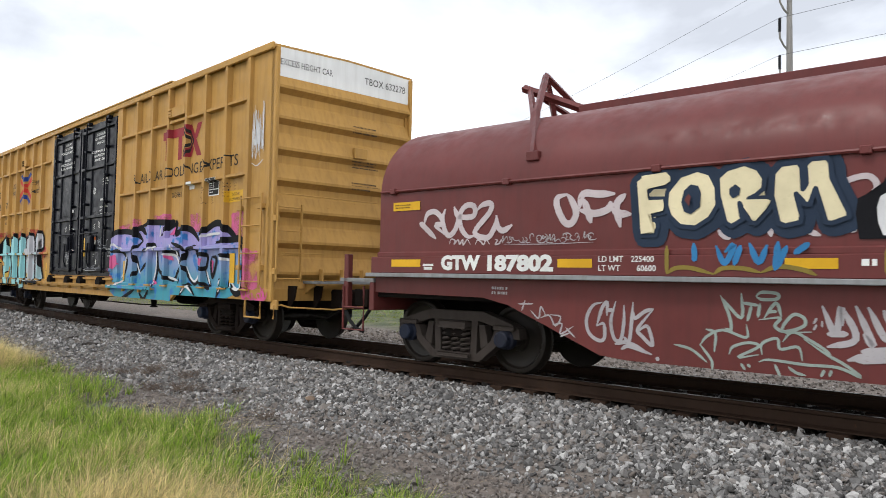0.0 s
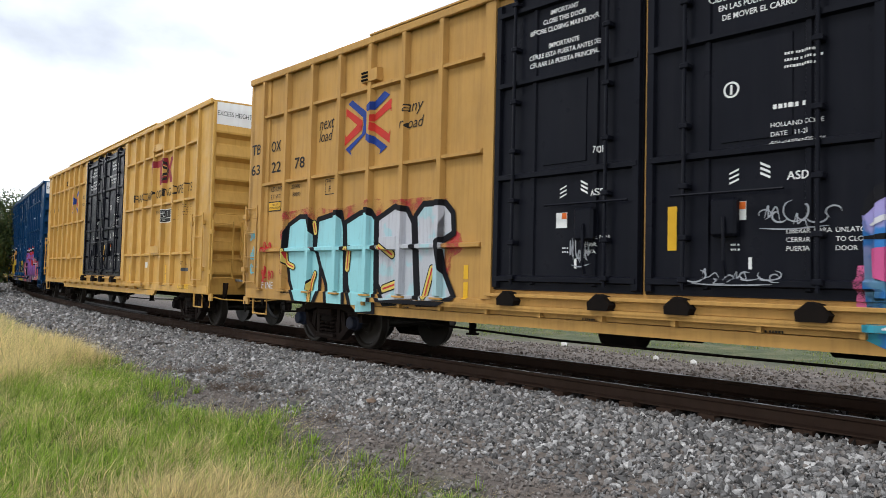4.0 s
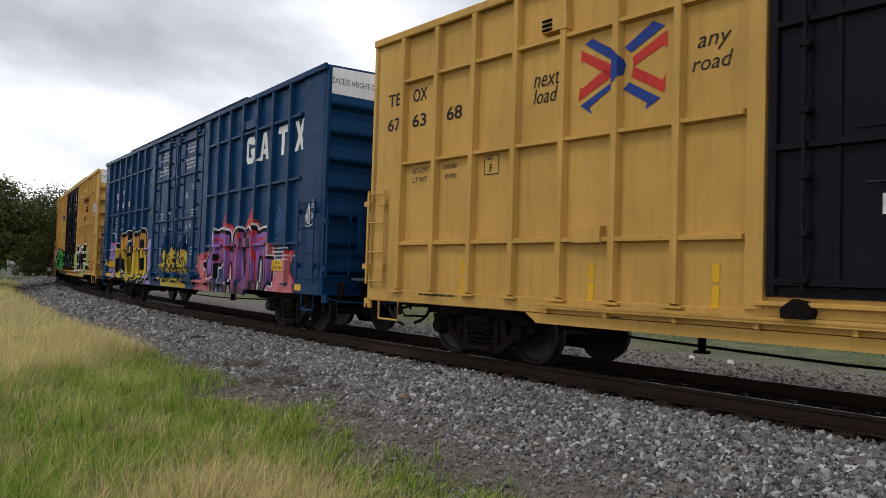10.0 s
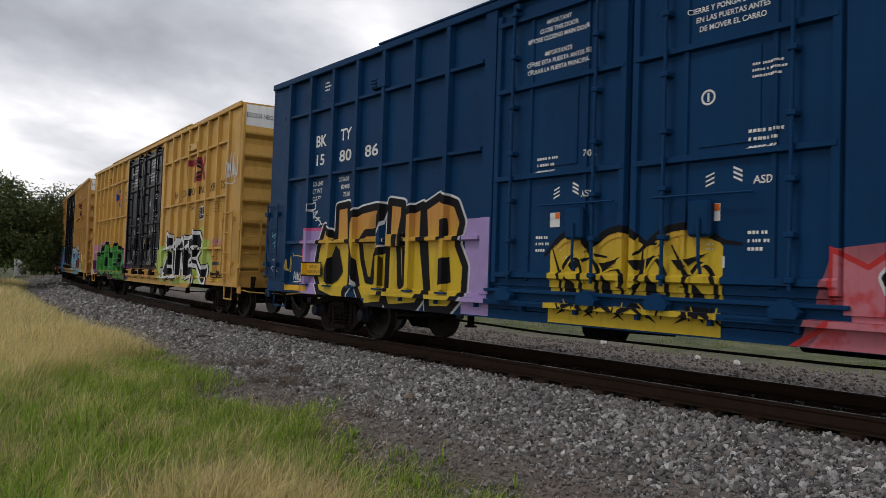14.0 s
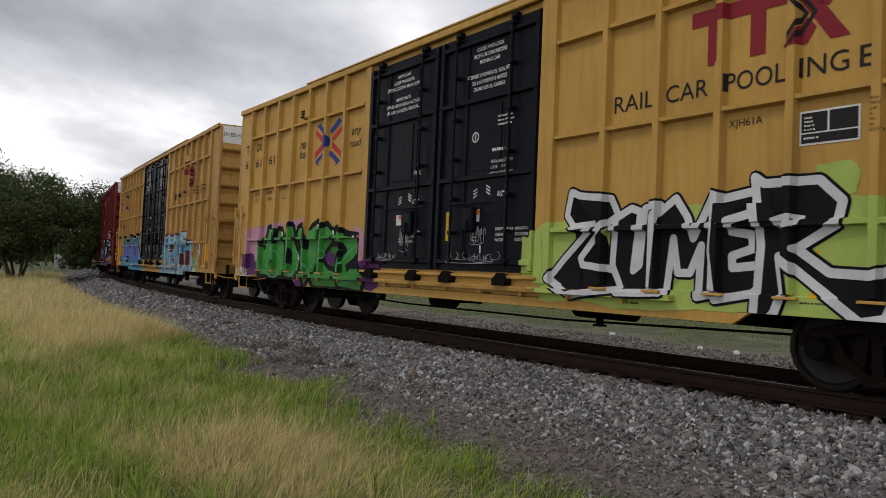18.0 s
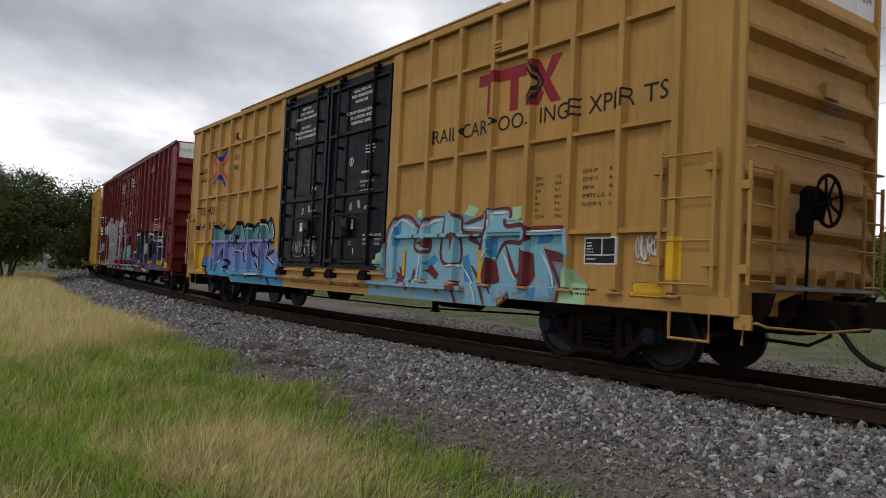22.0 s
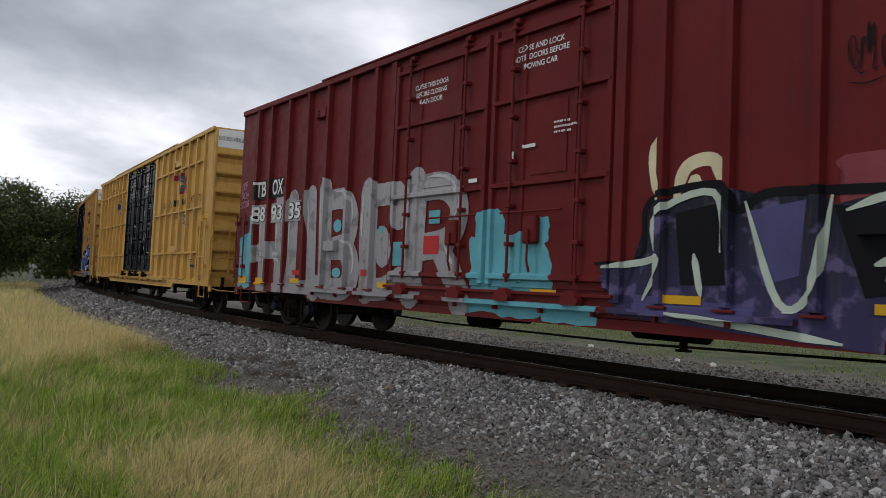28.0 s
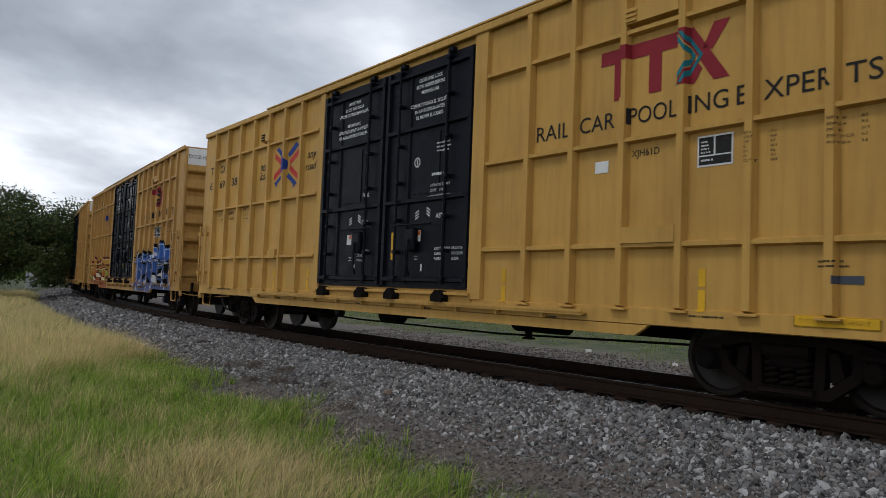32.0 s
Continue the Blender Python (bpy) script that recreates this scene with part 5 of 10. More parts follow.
def clod(x, y, a, b, h, mat, name, label, turn=0):
    bv, bf = icosa()
    v = bv * rng.uniform(0.75, 1.15, (12, 1)) * np.array([a, b, h])
    ob = new(name, Shape().add(v.tolist(), bf.tolist()).mesh(name, mat))
    ob.matrix_basis = pose(x, y, on_ground(x, y) + h * 0.35, 0, 0, turn)
    tagged(ob, label, name.split("_")[-1])


clod(-7.74, 16.36, 0.34, 0.1, 0.07, SCRAP, "timber_scrap", "dark splintered scrap of timber on the ballast", -20)
clod(-8.6, 17.5, 0.3, 0.07, 0.05, SCRAP, "timber_scrap", "dark thin scrap of timber on the ballast", 10)
clod(-3.0, 10.98, 0.09, 0.06, 0.05, SCRAP, "dark_stone", "dark lump of stone in the ballast")
clod(-3.6, 11.2, 0.08, 0.06, 0.05, SCRAP, "dark_stone", "dark lump of stone in the ballast")
clod(-1.78, 10.08, 0.09, 0.07, 0.06, paint("brown_stone", (0.17, 0.12, 0.085), 0.9, 0.3, 0), "brown_stone", "brown stone among the grey ballast")
clod(-4.44, 10.43, 0.08, 0.05, 0.04, STONE, "pale_stone", "pale stone at the edge of the grass")
for x, y in ((3.49, 17.63), (1.59, 20.16), (4.13, 16.77)):
    clod(x, y, 0.09, 0.07, 0.1, PALE, "litter", "white crumpled litter on the far verge")
WALL_PALE = paint("pale_shed_wall", (0.5, 0.5, 0.5), 0.7, 0.2, 0)
shed = thing("shed", "small pale shed far down the track", "shed")
part("wall", Shape().box(-1.5, 1.5, -1.2, 1.2, 0, 2.1, 0.02), WALL_PALE, shed)
part("roof", Shape().prism([(-1.4, 2.1), (1.4, 2.1), (0, 2.7)], 0, -1.65, 1.65), GREY_STEEL, shed)
shed.matrix_basis = pose(-60.6, 79.8, -0.5, 0, 0, 40) @ Matrix.Diagonal((0.45, 0.45, 0.7, 1))

# ---- lettering, logos, stickers and graffiti, laid over the ribs of the side walls ----
_glyph = {}


def glyphs(text, bold=0.0, lean=0.0):
    """Outline letters of the built-in font as points in a unit box and faces; also the true width over height."""
    key = (text, bold, lean)
    if key not in _glyph:
        cu = bpy.data.curves.new("lettering", "FONT")
        cu.body, cu.offset, cu.shear, cu.resolution_u, cu.fill_mode = text, bold, lean, 3, "FRONT"
        ob = bpy.data.objects.new("lettering", cu)
        me = bpy.data.meshes.new_from_object(ob)
        v = np.array([p.co[:2] for p in me.vertices])
        f = [tuple(p.vertices) for p in me.polygons]
        bpy.data.objects.remove(ob)
        bpy.data.curves.remove(cu)
        bpy.data.meshes.remove(me)
        lo, hi = v.min(0), v.max(0)
        _glyph[key] = ((v - lo) / (hi - lo), f, float((hi - lo)[0] / (hi - lo)[1]))
    return _glyph[key]


class Flat:
    """Shapes in the plane of a wall: u along, z up."""

    def __init__(self):
        self.v, self.f, self.up, self.lift = [], [], [], 0.0

    def add(self, vs, fs):
        n = len(self.v)
        self.v += [(float(a), float(b)) for a, b in vs]
        self.up += [self.lift] * len(vs)
        self.f += [tuple(n + i for i in f) for f in fs]
        return self

    def stroke(self, pts, w, step=0.0003):
        """A round-ended brush stroke; each bit lies a hair above the last."""
        self.ribbon(pts, w)
        for p in (pts[0], pts[-1]):
            self.lift -= step
            self.disc(p[0], p[1], w / 2, 14)
        self.lift -= step
        return self

    def poly(self, pts):
        return self.add(pts, [tuple(range(len(pts)))])

    def rect(self, u0, u1, z0, z1):
        return self.poly([(u0, z0), (u1, z0), (u1, z1), (u0, z1)])

    def border(self, u0, u1, z0, z1, w):
        return self.rect(u0, u1, z0, z0 + w).rect(u0, u1, z1 - w, z1).rect(u0, u0 + w, z0 + w, z1 - w).rect(u1 - w, u1, z0 + w, z1 - w)

    def text(self, s, u0, u1, z0, z1, bold=0.0, lean=0.0, turn=0.0):
        v, f, _ = glyphs(s, bold, lean)
        p = np.stack([u0 + v[:, 0] * (u1 - u0), z0 + v[:, 1] * (z1 - z0)], -1)
        if turn:
            c, q = np.array([(u0 + u1) / 2, (z0 + z1) / 2]), radians(turn)
            p = (p - c) @ np.array([[math.cos(q), math.sin(q)], [-math.sin(q), math.cos(q)]]) + c
        return self.add(p, f)

    def line(self, s, u0, z0, height, bold=0.0):
        """Text of a given letter height at its natural width."""
        return self.text(s, u0, u0 + height * glyphs(s, bold)[2], z0, z0 + height, bold)

    def bars(self, u0, z0, width, rows, h=0.045, gap=0.04, seed=1):
        """Lines of small writing that cannot be read, as plain bars."""
        r = random.Random(seed)
        for i in range(rows):
            z, u = z0 - i * (h + gap), u0
            end = u0 + width * r.uniform(0.65, 1.0)
            while u < end - 0.03:
                w = min(end - u, r.uniform(0.5, 1.1) * h)
                self.rect(u, u + w, z, z + h)
                u += w + h * (0.35 if r.random() < 0.8 else 0.9)
        return self

    def ribbon(self, pts, w, taper=False):
        """A brush stroke of width w along points."""
        P = np.array(pts, float)
        t = np.gradient(P, axis=0)
        t /= np.linalg.norm(t, axis=1)[:, None] + 1e-9
        n = np.stack([-t[:, 1], t[:, 0]], -1)
        k = np.full(len(P), w / 2)
        if taper:
            k = k * np.clip(np.minimum(np.linspace(0.3, 4, len(P)), np.linspace(4, 0.3, len(P))), 0, 1)
        a, b = P + n * k[:, None], P - n * k[:, None]
        return self.add(np.concatenate([a, b]), [(i, i + 1, len(P) + i + 1, len(P) + i) for i in range(len(P) - 1)])

    def disc(self, u, z, r, n=16, rz=None):
        rz = rz or r
        return self.poly([(u + r * math.cos(2 * math.pi * i / n), z + rz * math.sin(2 * math.pi * i / n)) for i in range(n)])


def smooth(pts, n=6):
    """A rounded path through points."""
    P = [np.array(p, float) for p in pts]
    P = [2 * P[0] - P[1]] + P + [2 * P[-1] - P[-2]]
    out = []
    for a, b, c, d in zip(P, P[1:], P[2:], P[3:]):
        for i in range(n):
            t = i / n
            out.append(0.5 * (2 * b + (c - a) * t + (2 * a - 5 * b + 4 * c - d) * t * t + (3 * b - a - 3 * c + d) * t ** 3))
    return out + [P[-2]]


def drape(name, flat, material, parent, relief, layer=1, label="", base=SIDE, sill=True):
    """Lay flat shapes over a side wall and its ribs, a paint's thickness above it."""
    bm = bmesh.new()
    vs = [bm.verts.new((u, k, z)) for (u, z), k in zip(flat.v, flat.up)]
    for f in flat.f:
        try:
            bm.faces.new([vs[i] for i in f])
        except ValueError:
            pass
    big = [q for q in bm.faces if len(q.verts) > 4]
    if big:
        bmesh.ops.triangulate(bm, faces=big)
    us, zs = [v[0] for v in flat.v], [v[1] for v in flat.v]
    a, b, c, d = min(us), max(us), min(zs), max(zs)
    cut_u, cut_z = set(), set()
    for _, u0, u1, z0, z1, h, k in relief:
        if u0 < b and u1 > a and z0 < d and z1 > c:
            cut_u |= {round(x, 4) for x in (u0, u0 + k, u1 - k, u1) if a < x < b}
            cut_z |= {round(x, 4) for x in (z0, z0 + k, z1 - k, z1) if c < x < d}
    if sill:
        # paint ends at the sill: deeper between the trucks
        if c < 0.67:
            bmesh.ops.bisect_plane(bm, geom=bm.verts[:] + bm.edges[:] + bm.faces[:], plane_co=(0, 0, 0.666), plane_no=(0, 0, 1), dist=1e-5, clear_inner=True)
        if c < 0.795 and (a < -5.6 or b > 5.5):
            for co, no in (((-5.6, 0, 0), (1, 0, 0)), ((5.5, 0, 0), (1, 0, 0)), ((0, 0, 0.795), (0, 0, 1))):
                bmesh.ops.bisect_plane(bm, geom=bm.verts[:] + bm.edges[:] + bm.faces[:], plane_co=co, plane_no=no, dist=1e-5)
            off = [q for q in bm.faces if q.calc_center_median().z < 0.795 and not -5.6 < q.calc_center_median().x < 5.5]
            bmesh.ops.delete(bm, geom=off, context="FACES")
    for x in sorted(cut_u):
        bmesh.ops.bisect_plane(bm, geom=bm.verts[:] + bm.edges[:] + bm.faces[:], plane_co=(x, 0, 0), plane_no=(1, 0, 0), dist=1e-5)
    for x in sorted(cut_z):
        bmesh.ops.bisect_plane(bm, geom=bm.verts[:] + bm.edges[:] + bm.faces[:], plane_co=(0, 0, x), plane_no=(0, 0, 1), dist=1e-5)
    U, Z = np.array([v.co.x for v in bm.verts]), np.array([v.co.z for v in bm.verts])
    D = depth_at(relief, U, Z) if relief else np.zeros_like(U)
    if sill:
        D = np.where(Z < 0.80, 0.045, D)
    for v, dep in zip(bm.verts, D):
        v.co.y += base - dep - 0.004 - 0.0025 * layer
    me = bpy.data.meshes.new(name)
    bm.to_mesh(me)
    bm.free()
    me.materials.append(material)
    ob = part(name, me, material, parent, label)
    if "lettering" in name or name in ("notice_words", "graffiti_drip", "reflector", "graffiti_gap", "graffiti_edge", "graffiti_outline", "graffiti_patch"):
        ob["kind"] = "stuff"
    return ob


def on_end(name, flat, material, car, x, label="", layer=1):
    """Flat shapes on an end wall; u runs to the far side."""
    me = bpy.data.meshes.new(name)
    me.from_pydata([(x + 0.003 * layer, u, z) for u, z in flat.v], [], flat.f)
    me.materials.append(material)
    ob = part(name, me, material, car, label)
    ob["kind"] = "stuff"
    return ob


# ---- the common lettering of the yellow cars ----


def arrow_cross(car, relief, u0, u1, z0, z1):
    """The crossed arrows: red and blue bands that bend in the middle."""
    def P(a, b):
        return (u0 + a * (u1 - u0), z0 + b * (z1 - z0))
    red, blue = Flat(), Flat()
    red.poly([P(0.01, 0.88), P(0.39, 0.61), P(0.39, 0.46), P(0.29, 0.54), P(0.04, 0.74), P(0.02, 0.69)])
    red.poly([P(0.39, 0.53), P(0.39, 0.46), P(-0.01, 0.24), P(0.01, 0.43), P(0.03, 0.39), P(0.29, 0.56)])
    red.poly([P(0.63, 0.64), P(1.0, 0.86), P(1.0, 0.64), P(0.97, 0.7), P(0.64, 0.53)])
    red.poly([P(0.64, 0.53), P(0.96, 0.3), P(0.99, 0.37), P(0.98, 0.15), P(0.62, 0.41)])
    blue.poly([P(0.06, 0.94), P(0.15, 0.99), P(0.46, 0.75), P(0.4, 0.66)])
    blue.poly([P(0.46, 0.75), P(0.51, 0.68), P(0.56, 0.57), P(0.53, 0.45), P(0.47, 0.38), P(0.39, 0.39), P(0.42, 0.53), P(0.4, 0.66)])
    blue.poly([P(0.39, 0.39), P(0.47, 0.38), P(0.13, 0.14), P(0.17, 0.05), P(0.02, 0.18)])
    blue.poly([P(0.54, 0.78), P(0.82, 0.98), P(0.85, 1.0), P(0.97, 0.92), P(0.61, 0.7)])
    blue.poly([P(0.6, 0.35), P(0.94, 0.1), P(0.78, 0.0), P(0.8, 0.07), P(0.53, 0.28)])
    a = drape("emblem_lettering", red, SIGN_SCARLET, car, relief, 1, "crossed red and blue arrows emblem")
    drape("emblem_lettering", blue, SIGN_BLUE, a, relief, 2)


SLATE = flat_paint("slate_grey_plate", (0.07, 0.08, 0.10), 0.5)
TEAL = flat_paint("logo_teal", (0.02, 0.16, 0.20), 0.5)


def bar_logo(car, relief, chevron=INK):
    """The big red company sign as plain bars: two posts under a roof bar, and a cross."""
    f = Flat()
    f.rect(4.80, 5.42, 4.06, 4.24)
    f.rect(5.02, 5.20, 3.58, 4.06)
    f.rect(5.42, 5.98, 4.06, 4.24)
    f.rect(5.55, 5.73, 3.58, 4.06)
    f.poly([(5.98, 4.24), (6.16, 4.24), (6.62, 3.58), (6.42, 3.58)])
    f.poly([(6.42, 4.24), (6.62, 4.24), (6.40, 3.93), (6.28, 3.97)])
    f.poly([(5.98, 3.58), (6.18, 3.58), (6.28, 3.74), (6.18, 3.86)])
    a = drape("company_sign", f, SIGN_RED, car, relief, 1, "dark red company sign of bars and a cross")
    g = Flat()
    for q in (5.93, 6.02):
        g.poly([(q, 4.20), (q + 0.05, 4.20), (q + 0.27, 3.90), (q + 0.22, 3.90)]).poly([(q + 0.22, 3.90), (q + 0.27, 3.90), (q + 0.05, 3.60), (q, 3.60)])
    drape("chevron", g, chevron, a, relief, 2)


DOOR_WORDS = (("IMPORTANT", "CLOSE THIS DOOR", "BEFORE CLOSING MAIN DOOR", "", "IMPORTANTE", "CIERRE ESTA PUERTA ANTES DE", "CERRAR LA PUERTA PRINCIPAL"),
              ("CLOSE AND LOCK", "BOTH DOORS BEFORE", "MOVING CAR", "", "CIERRE Y PONGA EL SEGURO", "EN LAS PUERTAS ANTES", "DE MOVER EL CARRO"))


def centred(f, lines, u, z, h, gap, wide):
    for i, s in enumerate(lines):
        if s:
            w = min(wide, h * glyphs(s, 0.012)[2] * 0.92)
            f.text(s, u - w / 2, u + w / 2, z - i * (h + gap), z - i * (h + gap) + h, 0.012)


def door_marks(car, relief, door, sticker=True, strip=True, words=True):
    d0, d1, split = door
    f = Flat()
    centred(f, DOOR_WORDS[0], (d0 + split) / 2 - 0.02, 4.66, 0.062, 0.045, 1.15)
    centred(f, DOOR_WORDS[1], (d1 + split) / 2 + 0.05, 4.66, 0.062, 0.045, 1.2)
    if words:
        for u in (d1 - 0.9, split - 0.86):
            for i, s in enumerate(("LIBERAR PARA", "CERRAR", "PUERTA")):
                f.line(s, u, 1.77 - 0.085 * i, 0.045)
        for i, s in enumerate(("UNLATCH", "TO CLOSE", "DOOR")):
            f.line(s, d1 - 0.45, 1.77 - 0.085 * i, 0.045)
        f.line("HOLLAND CODE", d1 - 1.05, 2.82, 0.045).line("DATE   11-21", d1 - 1.05, 2.73, 0.045).line("FCA-CASTANOS, MX", d1 - 1.05, 2.64, 0.045)
        f.bars(d1 - 1.03, 3.0, 0.5, 1, 0.045, 0.03, 3)
    else:
        for u in (d1 - 0.95, split - 1.5):
            f.bars(u, 1.77, 0.3, 3, 0.035, 0.05, 8).bars(u, 2.82, 0.42, 3, 0.035, 0.05, 5)
    f.bars(d1 - 0.92, 3.52, 0.42, 3, 0.025, 0.04, 9)
    f.line("70K", split - 0.70, 2.80, 0.085, 0.01)
    for u in (split - 0.74, d1 - 0.90):
        f.line("ASD", u, 2.29, 0.085, 0.012)
    for u in (split - 1.15, split + 1.05):
        for k in range(3):
            f.poly([(u - 0.05, 2.29 + 0.05 * k), (u + 0.05, 2.33 + 0.05 * k), (u + 0.05, 2.35 + 0.05 * k), (u - 0.05, 2.31 + 0.05 * k)])
            f.poly([(u + 0.27, 2.37 + 0.05 * k), (u + 0.37, 2.32 + 0.05 * k), (u + 0.37, 2.345 + 0.05 * k), (u + 0.27, 2.395 + 0.05 * k)])
    for u in (split - 0.95, split + 1.22):
        f.rect(u - 0.015, u + 0.02, 1.42, 1.54)
        f.bars(u - 0.2, 1.66, 0.15, 2, 0.02, 0.03, 4)
    ring = [(split + 1.02 + 0.075 * math.cos(2 * math.pi * i / 20), 3.27 + 0.075 * math.sin(2 * math.pi * i / 20)) for i in range(21)]
    f.ribbon(ring, 0.022)
    f.rect(split + 1.008, split + 1.032, 3.22, 3.32)
    a = drape("door_lettering", f, CHALK, car, relief, 1, "white stencilled door lettering")
    if sticker:
        st, og = Flat(), Flat()
        for u in (split - 1.25, split + 1.01):
            st.rect(u, u + 0.17, 1.92, 2.11)
            og.rect(u + 0.09, u + 0.165, 2.03, 2.105)
        drape("sticker", st, CHALK, a, relief, 2)
        drape("sticker_mark", og, ORANGE, a, relief, 3)
    if strip:
        drape("reflector", Flat().rect(split + 0.30, split + 0.41, 1.62, 2.10), REFLECT, a, relief, 2, "yellow reflector strip")


SLOGAN = (("RAIL", 3.66, 4.28), ("CAR", 4.46, 5.04), ("POOL", 5.27, 5.96), ("ING", 6.12, 6.61), ("E", 6.71, 6.85), ("XPER", 7.02, 7.75), ("TS", 7.85, 8.19))
SLOGAN_CLEAN = tuple((w, a - 0.10, b - 0.12) for w, a, b in SLOGAN)
SLOGAN_FIRST = (("RAIL", 3.45, 4.07), ("CAR", 4.23, 4.83), ("POOL", 4.92, 5.82), ("ING", 5.96, 6.50), ("E", 6.57, 6.72), ("XPER", 6.86, 7.60), ("TS", 7.74, 8.10))
SLOGAN_OLD = (("RAIL", 3.60, 4.29), ("CAR", 4.42, 5.05), ("POOL", 5.13, 6.06), ("ING", 6.22, 6.78), ("E", 6.86, 7.02), ("XPER", 7.15, 7.92), ("TS", 8.05, 8.44))
SLOGANS = {CAR[1]: SLOGAN_FIRST, CAR[2]: SLOGAN_CLEAN}
PLATES = {CAR[1]: (6.98, 2.73, 0.42), CAR[4]: (6.13, 2.53, 0.60), CAR[7]: (6.24, 2.60, 0.44)}
PAPERS = {CAR[1]: (6.14, 2.92), CAR[7]: (4.74, 2.68)}


def yellow_marks(car, top, low, note, chevron=INK, ink=INK, old=False, plate="next"):
    first = car is CAR[1]
    relief = Y_RELIEF_FIRST if first else Y_RELIEF
    if not old:
        shift = -1.14 if first else 0
        arrow_cross(car, relief, -4.96 + shift, -3.70 + shift, 3.26, 4.28)
        f = Flat()
        z = 3.67 if first else 4.02
        for w, u in zip(top, (-9.31, -8.60) if first else (-8.97, -8.36)):
            f.text(w, u, u + 0.36, z, z + 0.21, 0.015)
        for w, u in zip(low, (-9.31, -8.57, -7.72) if first else (-8.97, -8.36, -7.52)):
            f.text(w, u, u + 0.35, z - 0.41, z - 0.20, 0.015)
        nu, nz = (-6.90, 3.66) if first else (-5.74, 3.58)
        f.text("next", nu, nu + 0.46, nz + 0.22, nz + 0.40, 0, 0.25).text("load", nu, nu + 0.42, nz, nz + 0.20, 0, 0.25)
        f.text("any", -3.32 + shift, -2.92 + shift, 3.78, 3.96, 0, 0.25).text("road", -3.38 + shift, -2.90 + shift, 3.58, 3.75, 0, 0.25)
        du, dz = (0, 0) if first else (0.24, -0.03)
        f.line("LD LMT", -8.54 + du, 2.89 + dz, 0.085).line("LT WT", -8.54 + du, 2.74 + dz, 0.085)
        f.line("205400" if first else "204200", -7.81 + du, 2.895 + dz, 0.075).line("80600" if first else "81800", -7.75 + du, 2.745 + dz, 0.075)
        f.border(-6.66, -6.36, 2.70, 2.98, 0.012).bars(-6.6, 2.92, 0.18, 1, 0.03).line("F", -6.55, 2.74, 0.11)
        f.bars(-8.0, 0.93, 0.9, 1, 0.03, 0.03, 2)
    else:
        arrow_cross(car, relief, -7.55, -6.34, 3.26, 4.34)
        f = Flat()
        f.text("next", -8.51, -7.96, 3.77, 3.95, 0, 0.25).text("load", -8.50, -7.94, 3.54, 3.72, 0, 0.25)
        f.text("any", -5.86, -5.46, 3.92, 4.10, 0, 0.25).text("road", -5.90, -5.40, 3.70, 3.88, 0, 0.25)
        for w, u in zip(top, (-8.53, -7.66)):
            f.text(w, u, u + 0.50, 2.54, 2.77, 0.012)
        for w, u in zip(low, (-8.53, -7.62, -6.74)):
            f.text(w, u, u + 0.50, 2.08, 2.31, 0.012)
        f.line("LD LMT", -8.45, 1.60, 0.085).line("LT WT", -8.45, 1.46, 0.085)
        f.border(-6.66, -6.36, 2.62, 2.90, 0.012).line("F", -6.55, 2.68, 0.11)
    # slogan, panels and small notes ahead of the door
    slogan = SLOGAN_OLD if old else SLOGANS.get(car, SLOGAN)
    for word, a, b in slogan:
        f.text(word, a, b, 3.235 if not old else 3.30, 3.445 if not old else 3.53)
    sizes = (("EXH", "17-0"), ("EXW", "10-8"), ("EW", "9-7"), ("IL", "60-9"), ("IW", "9-6"), ("IH", "13-1"), ("CU FT", "7550"))
    floors = (("EXH W", "8-2"), ("EXW H", "8-0"), ("EW H", "16-9"), ("EMPTY C.G.", "5-2"), ("FLOOR H", "3-8"))
    if old:
        f.line(note, 5.31, 0.92, 0.10)
        for i, (a, b) in enumerate(sizes):
            f.line(a, 6.2, 2.49 - 0.09 * i, 0.05).line(b, 6.58, 2.49 - 0.09 * i, 0.05)
        for i, (a, b) in enumerate(floors):
            f.line(a, 7.1, 2.52 - 0.11 * i, 0.055).line(b, 7.55, 2.52 - 0.11 * i, 0.055)
        f.bars(7.0, 0.98, 0.5, 2, 0.03, 0.03, 5).border(7.98, 8.51, 0.94, 1.12, 0.012).line("THIS CAR", 8.1, 1.045, 0.045).line("EXCESS HEIGHT", 8.03, 0.965, 0.045)
    else:
        f.line(note, 5.32, 2.80, 0.11)
        for i, (a, b) in enumerate(sizes):
            f.line(a, 6.86, 2.88 - 0.05 * i, 0.028).line(b, 7.1, 2.88 - 0.05 * i, 0.028)
        for i, (a, b) in enumerate(floors):
            f.line(a, 7.72, 2.9 - 0.06 * i, 0.03).line(b, 8.0, 2.9 - 0.06 * i, 0.03)
        f.bars(7.6, 1.52, 0.35, 2, 0.018, 0.03, 4)
        f.border(7.39, 8.20, 0.885, 1.0, 0.012).line("THIS CAR EXCESS HEIGHT", 7.44, 0.925, 0.04)
    f.bars(6.2, 0.92, 0.5, 1, 0.02, 0.03, 5)
    for u in (-4.4, -1.0, 1.2, 4.0):
        f.bars(u, 0.80, 0.25, 1, 0.025, 0.02, 11)
    bar_logo(car, relief, chevron)
    a = drape("lettering", f, ink, car, relief, 1, "black stencilled lettering")
    pu, pz, pw_ = (7.17, 1.32, 0.62) if old else PLATES.get(car, (6.0, 2.55, 0.57))
    pf, pd = Flat().rect(pu, pu + pw_, pz, pz + 0.35), Flat()
    pm = pu + pw_ * 0.49
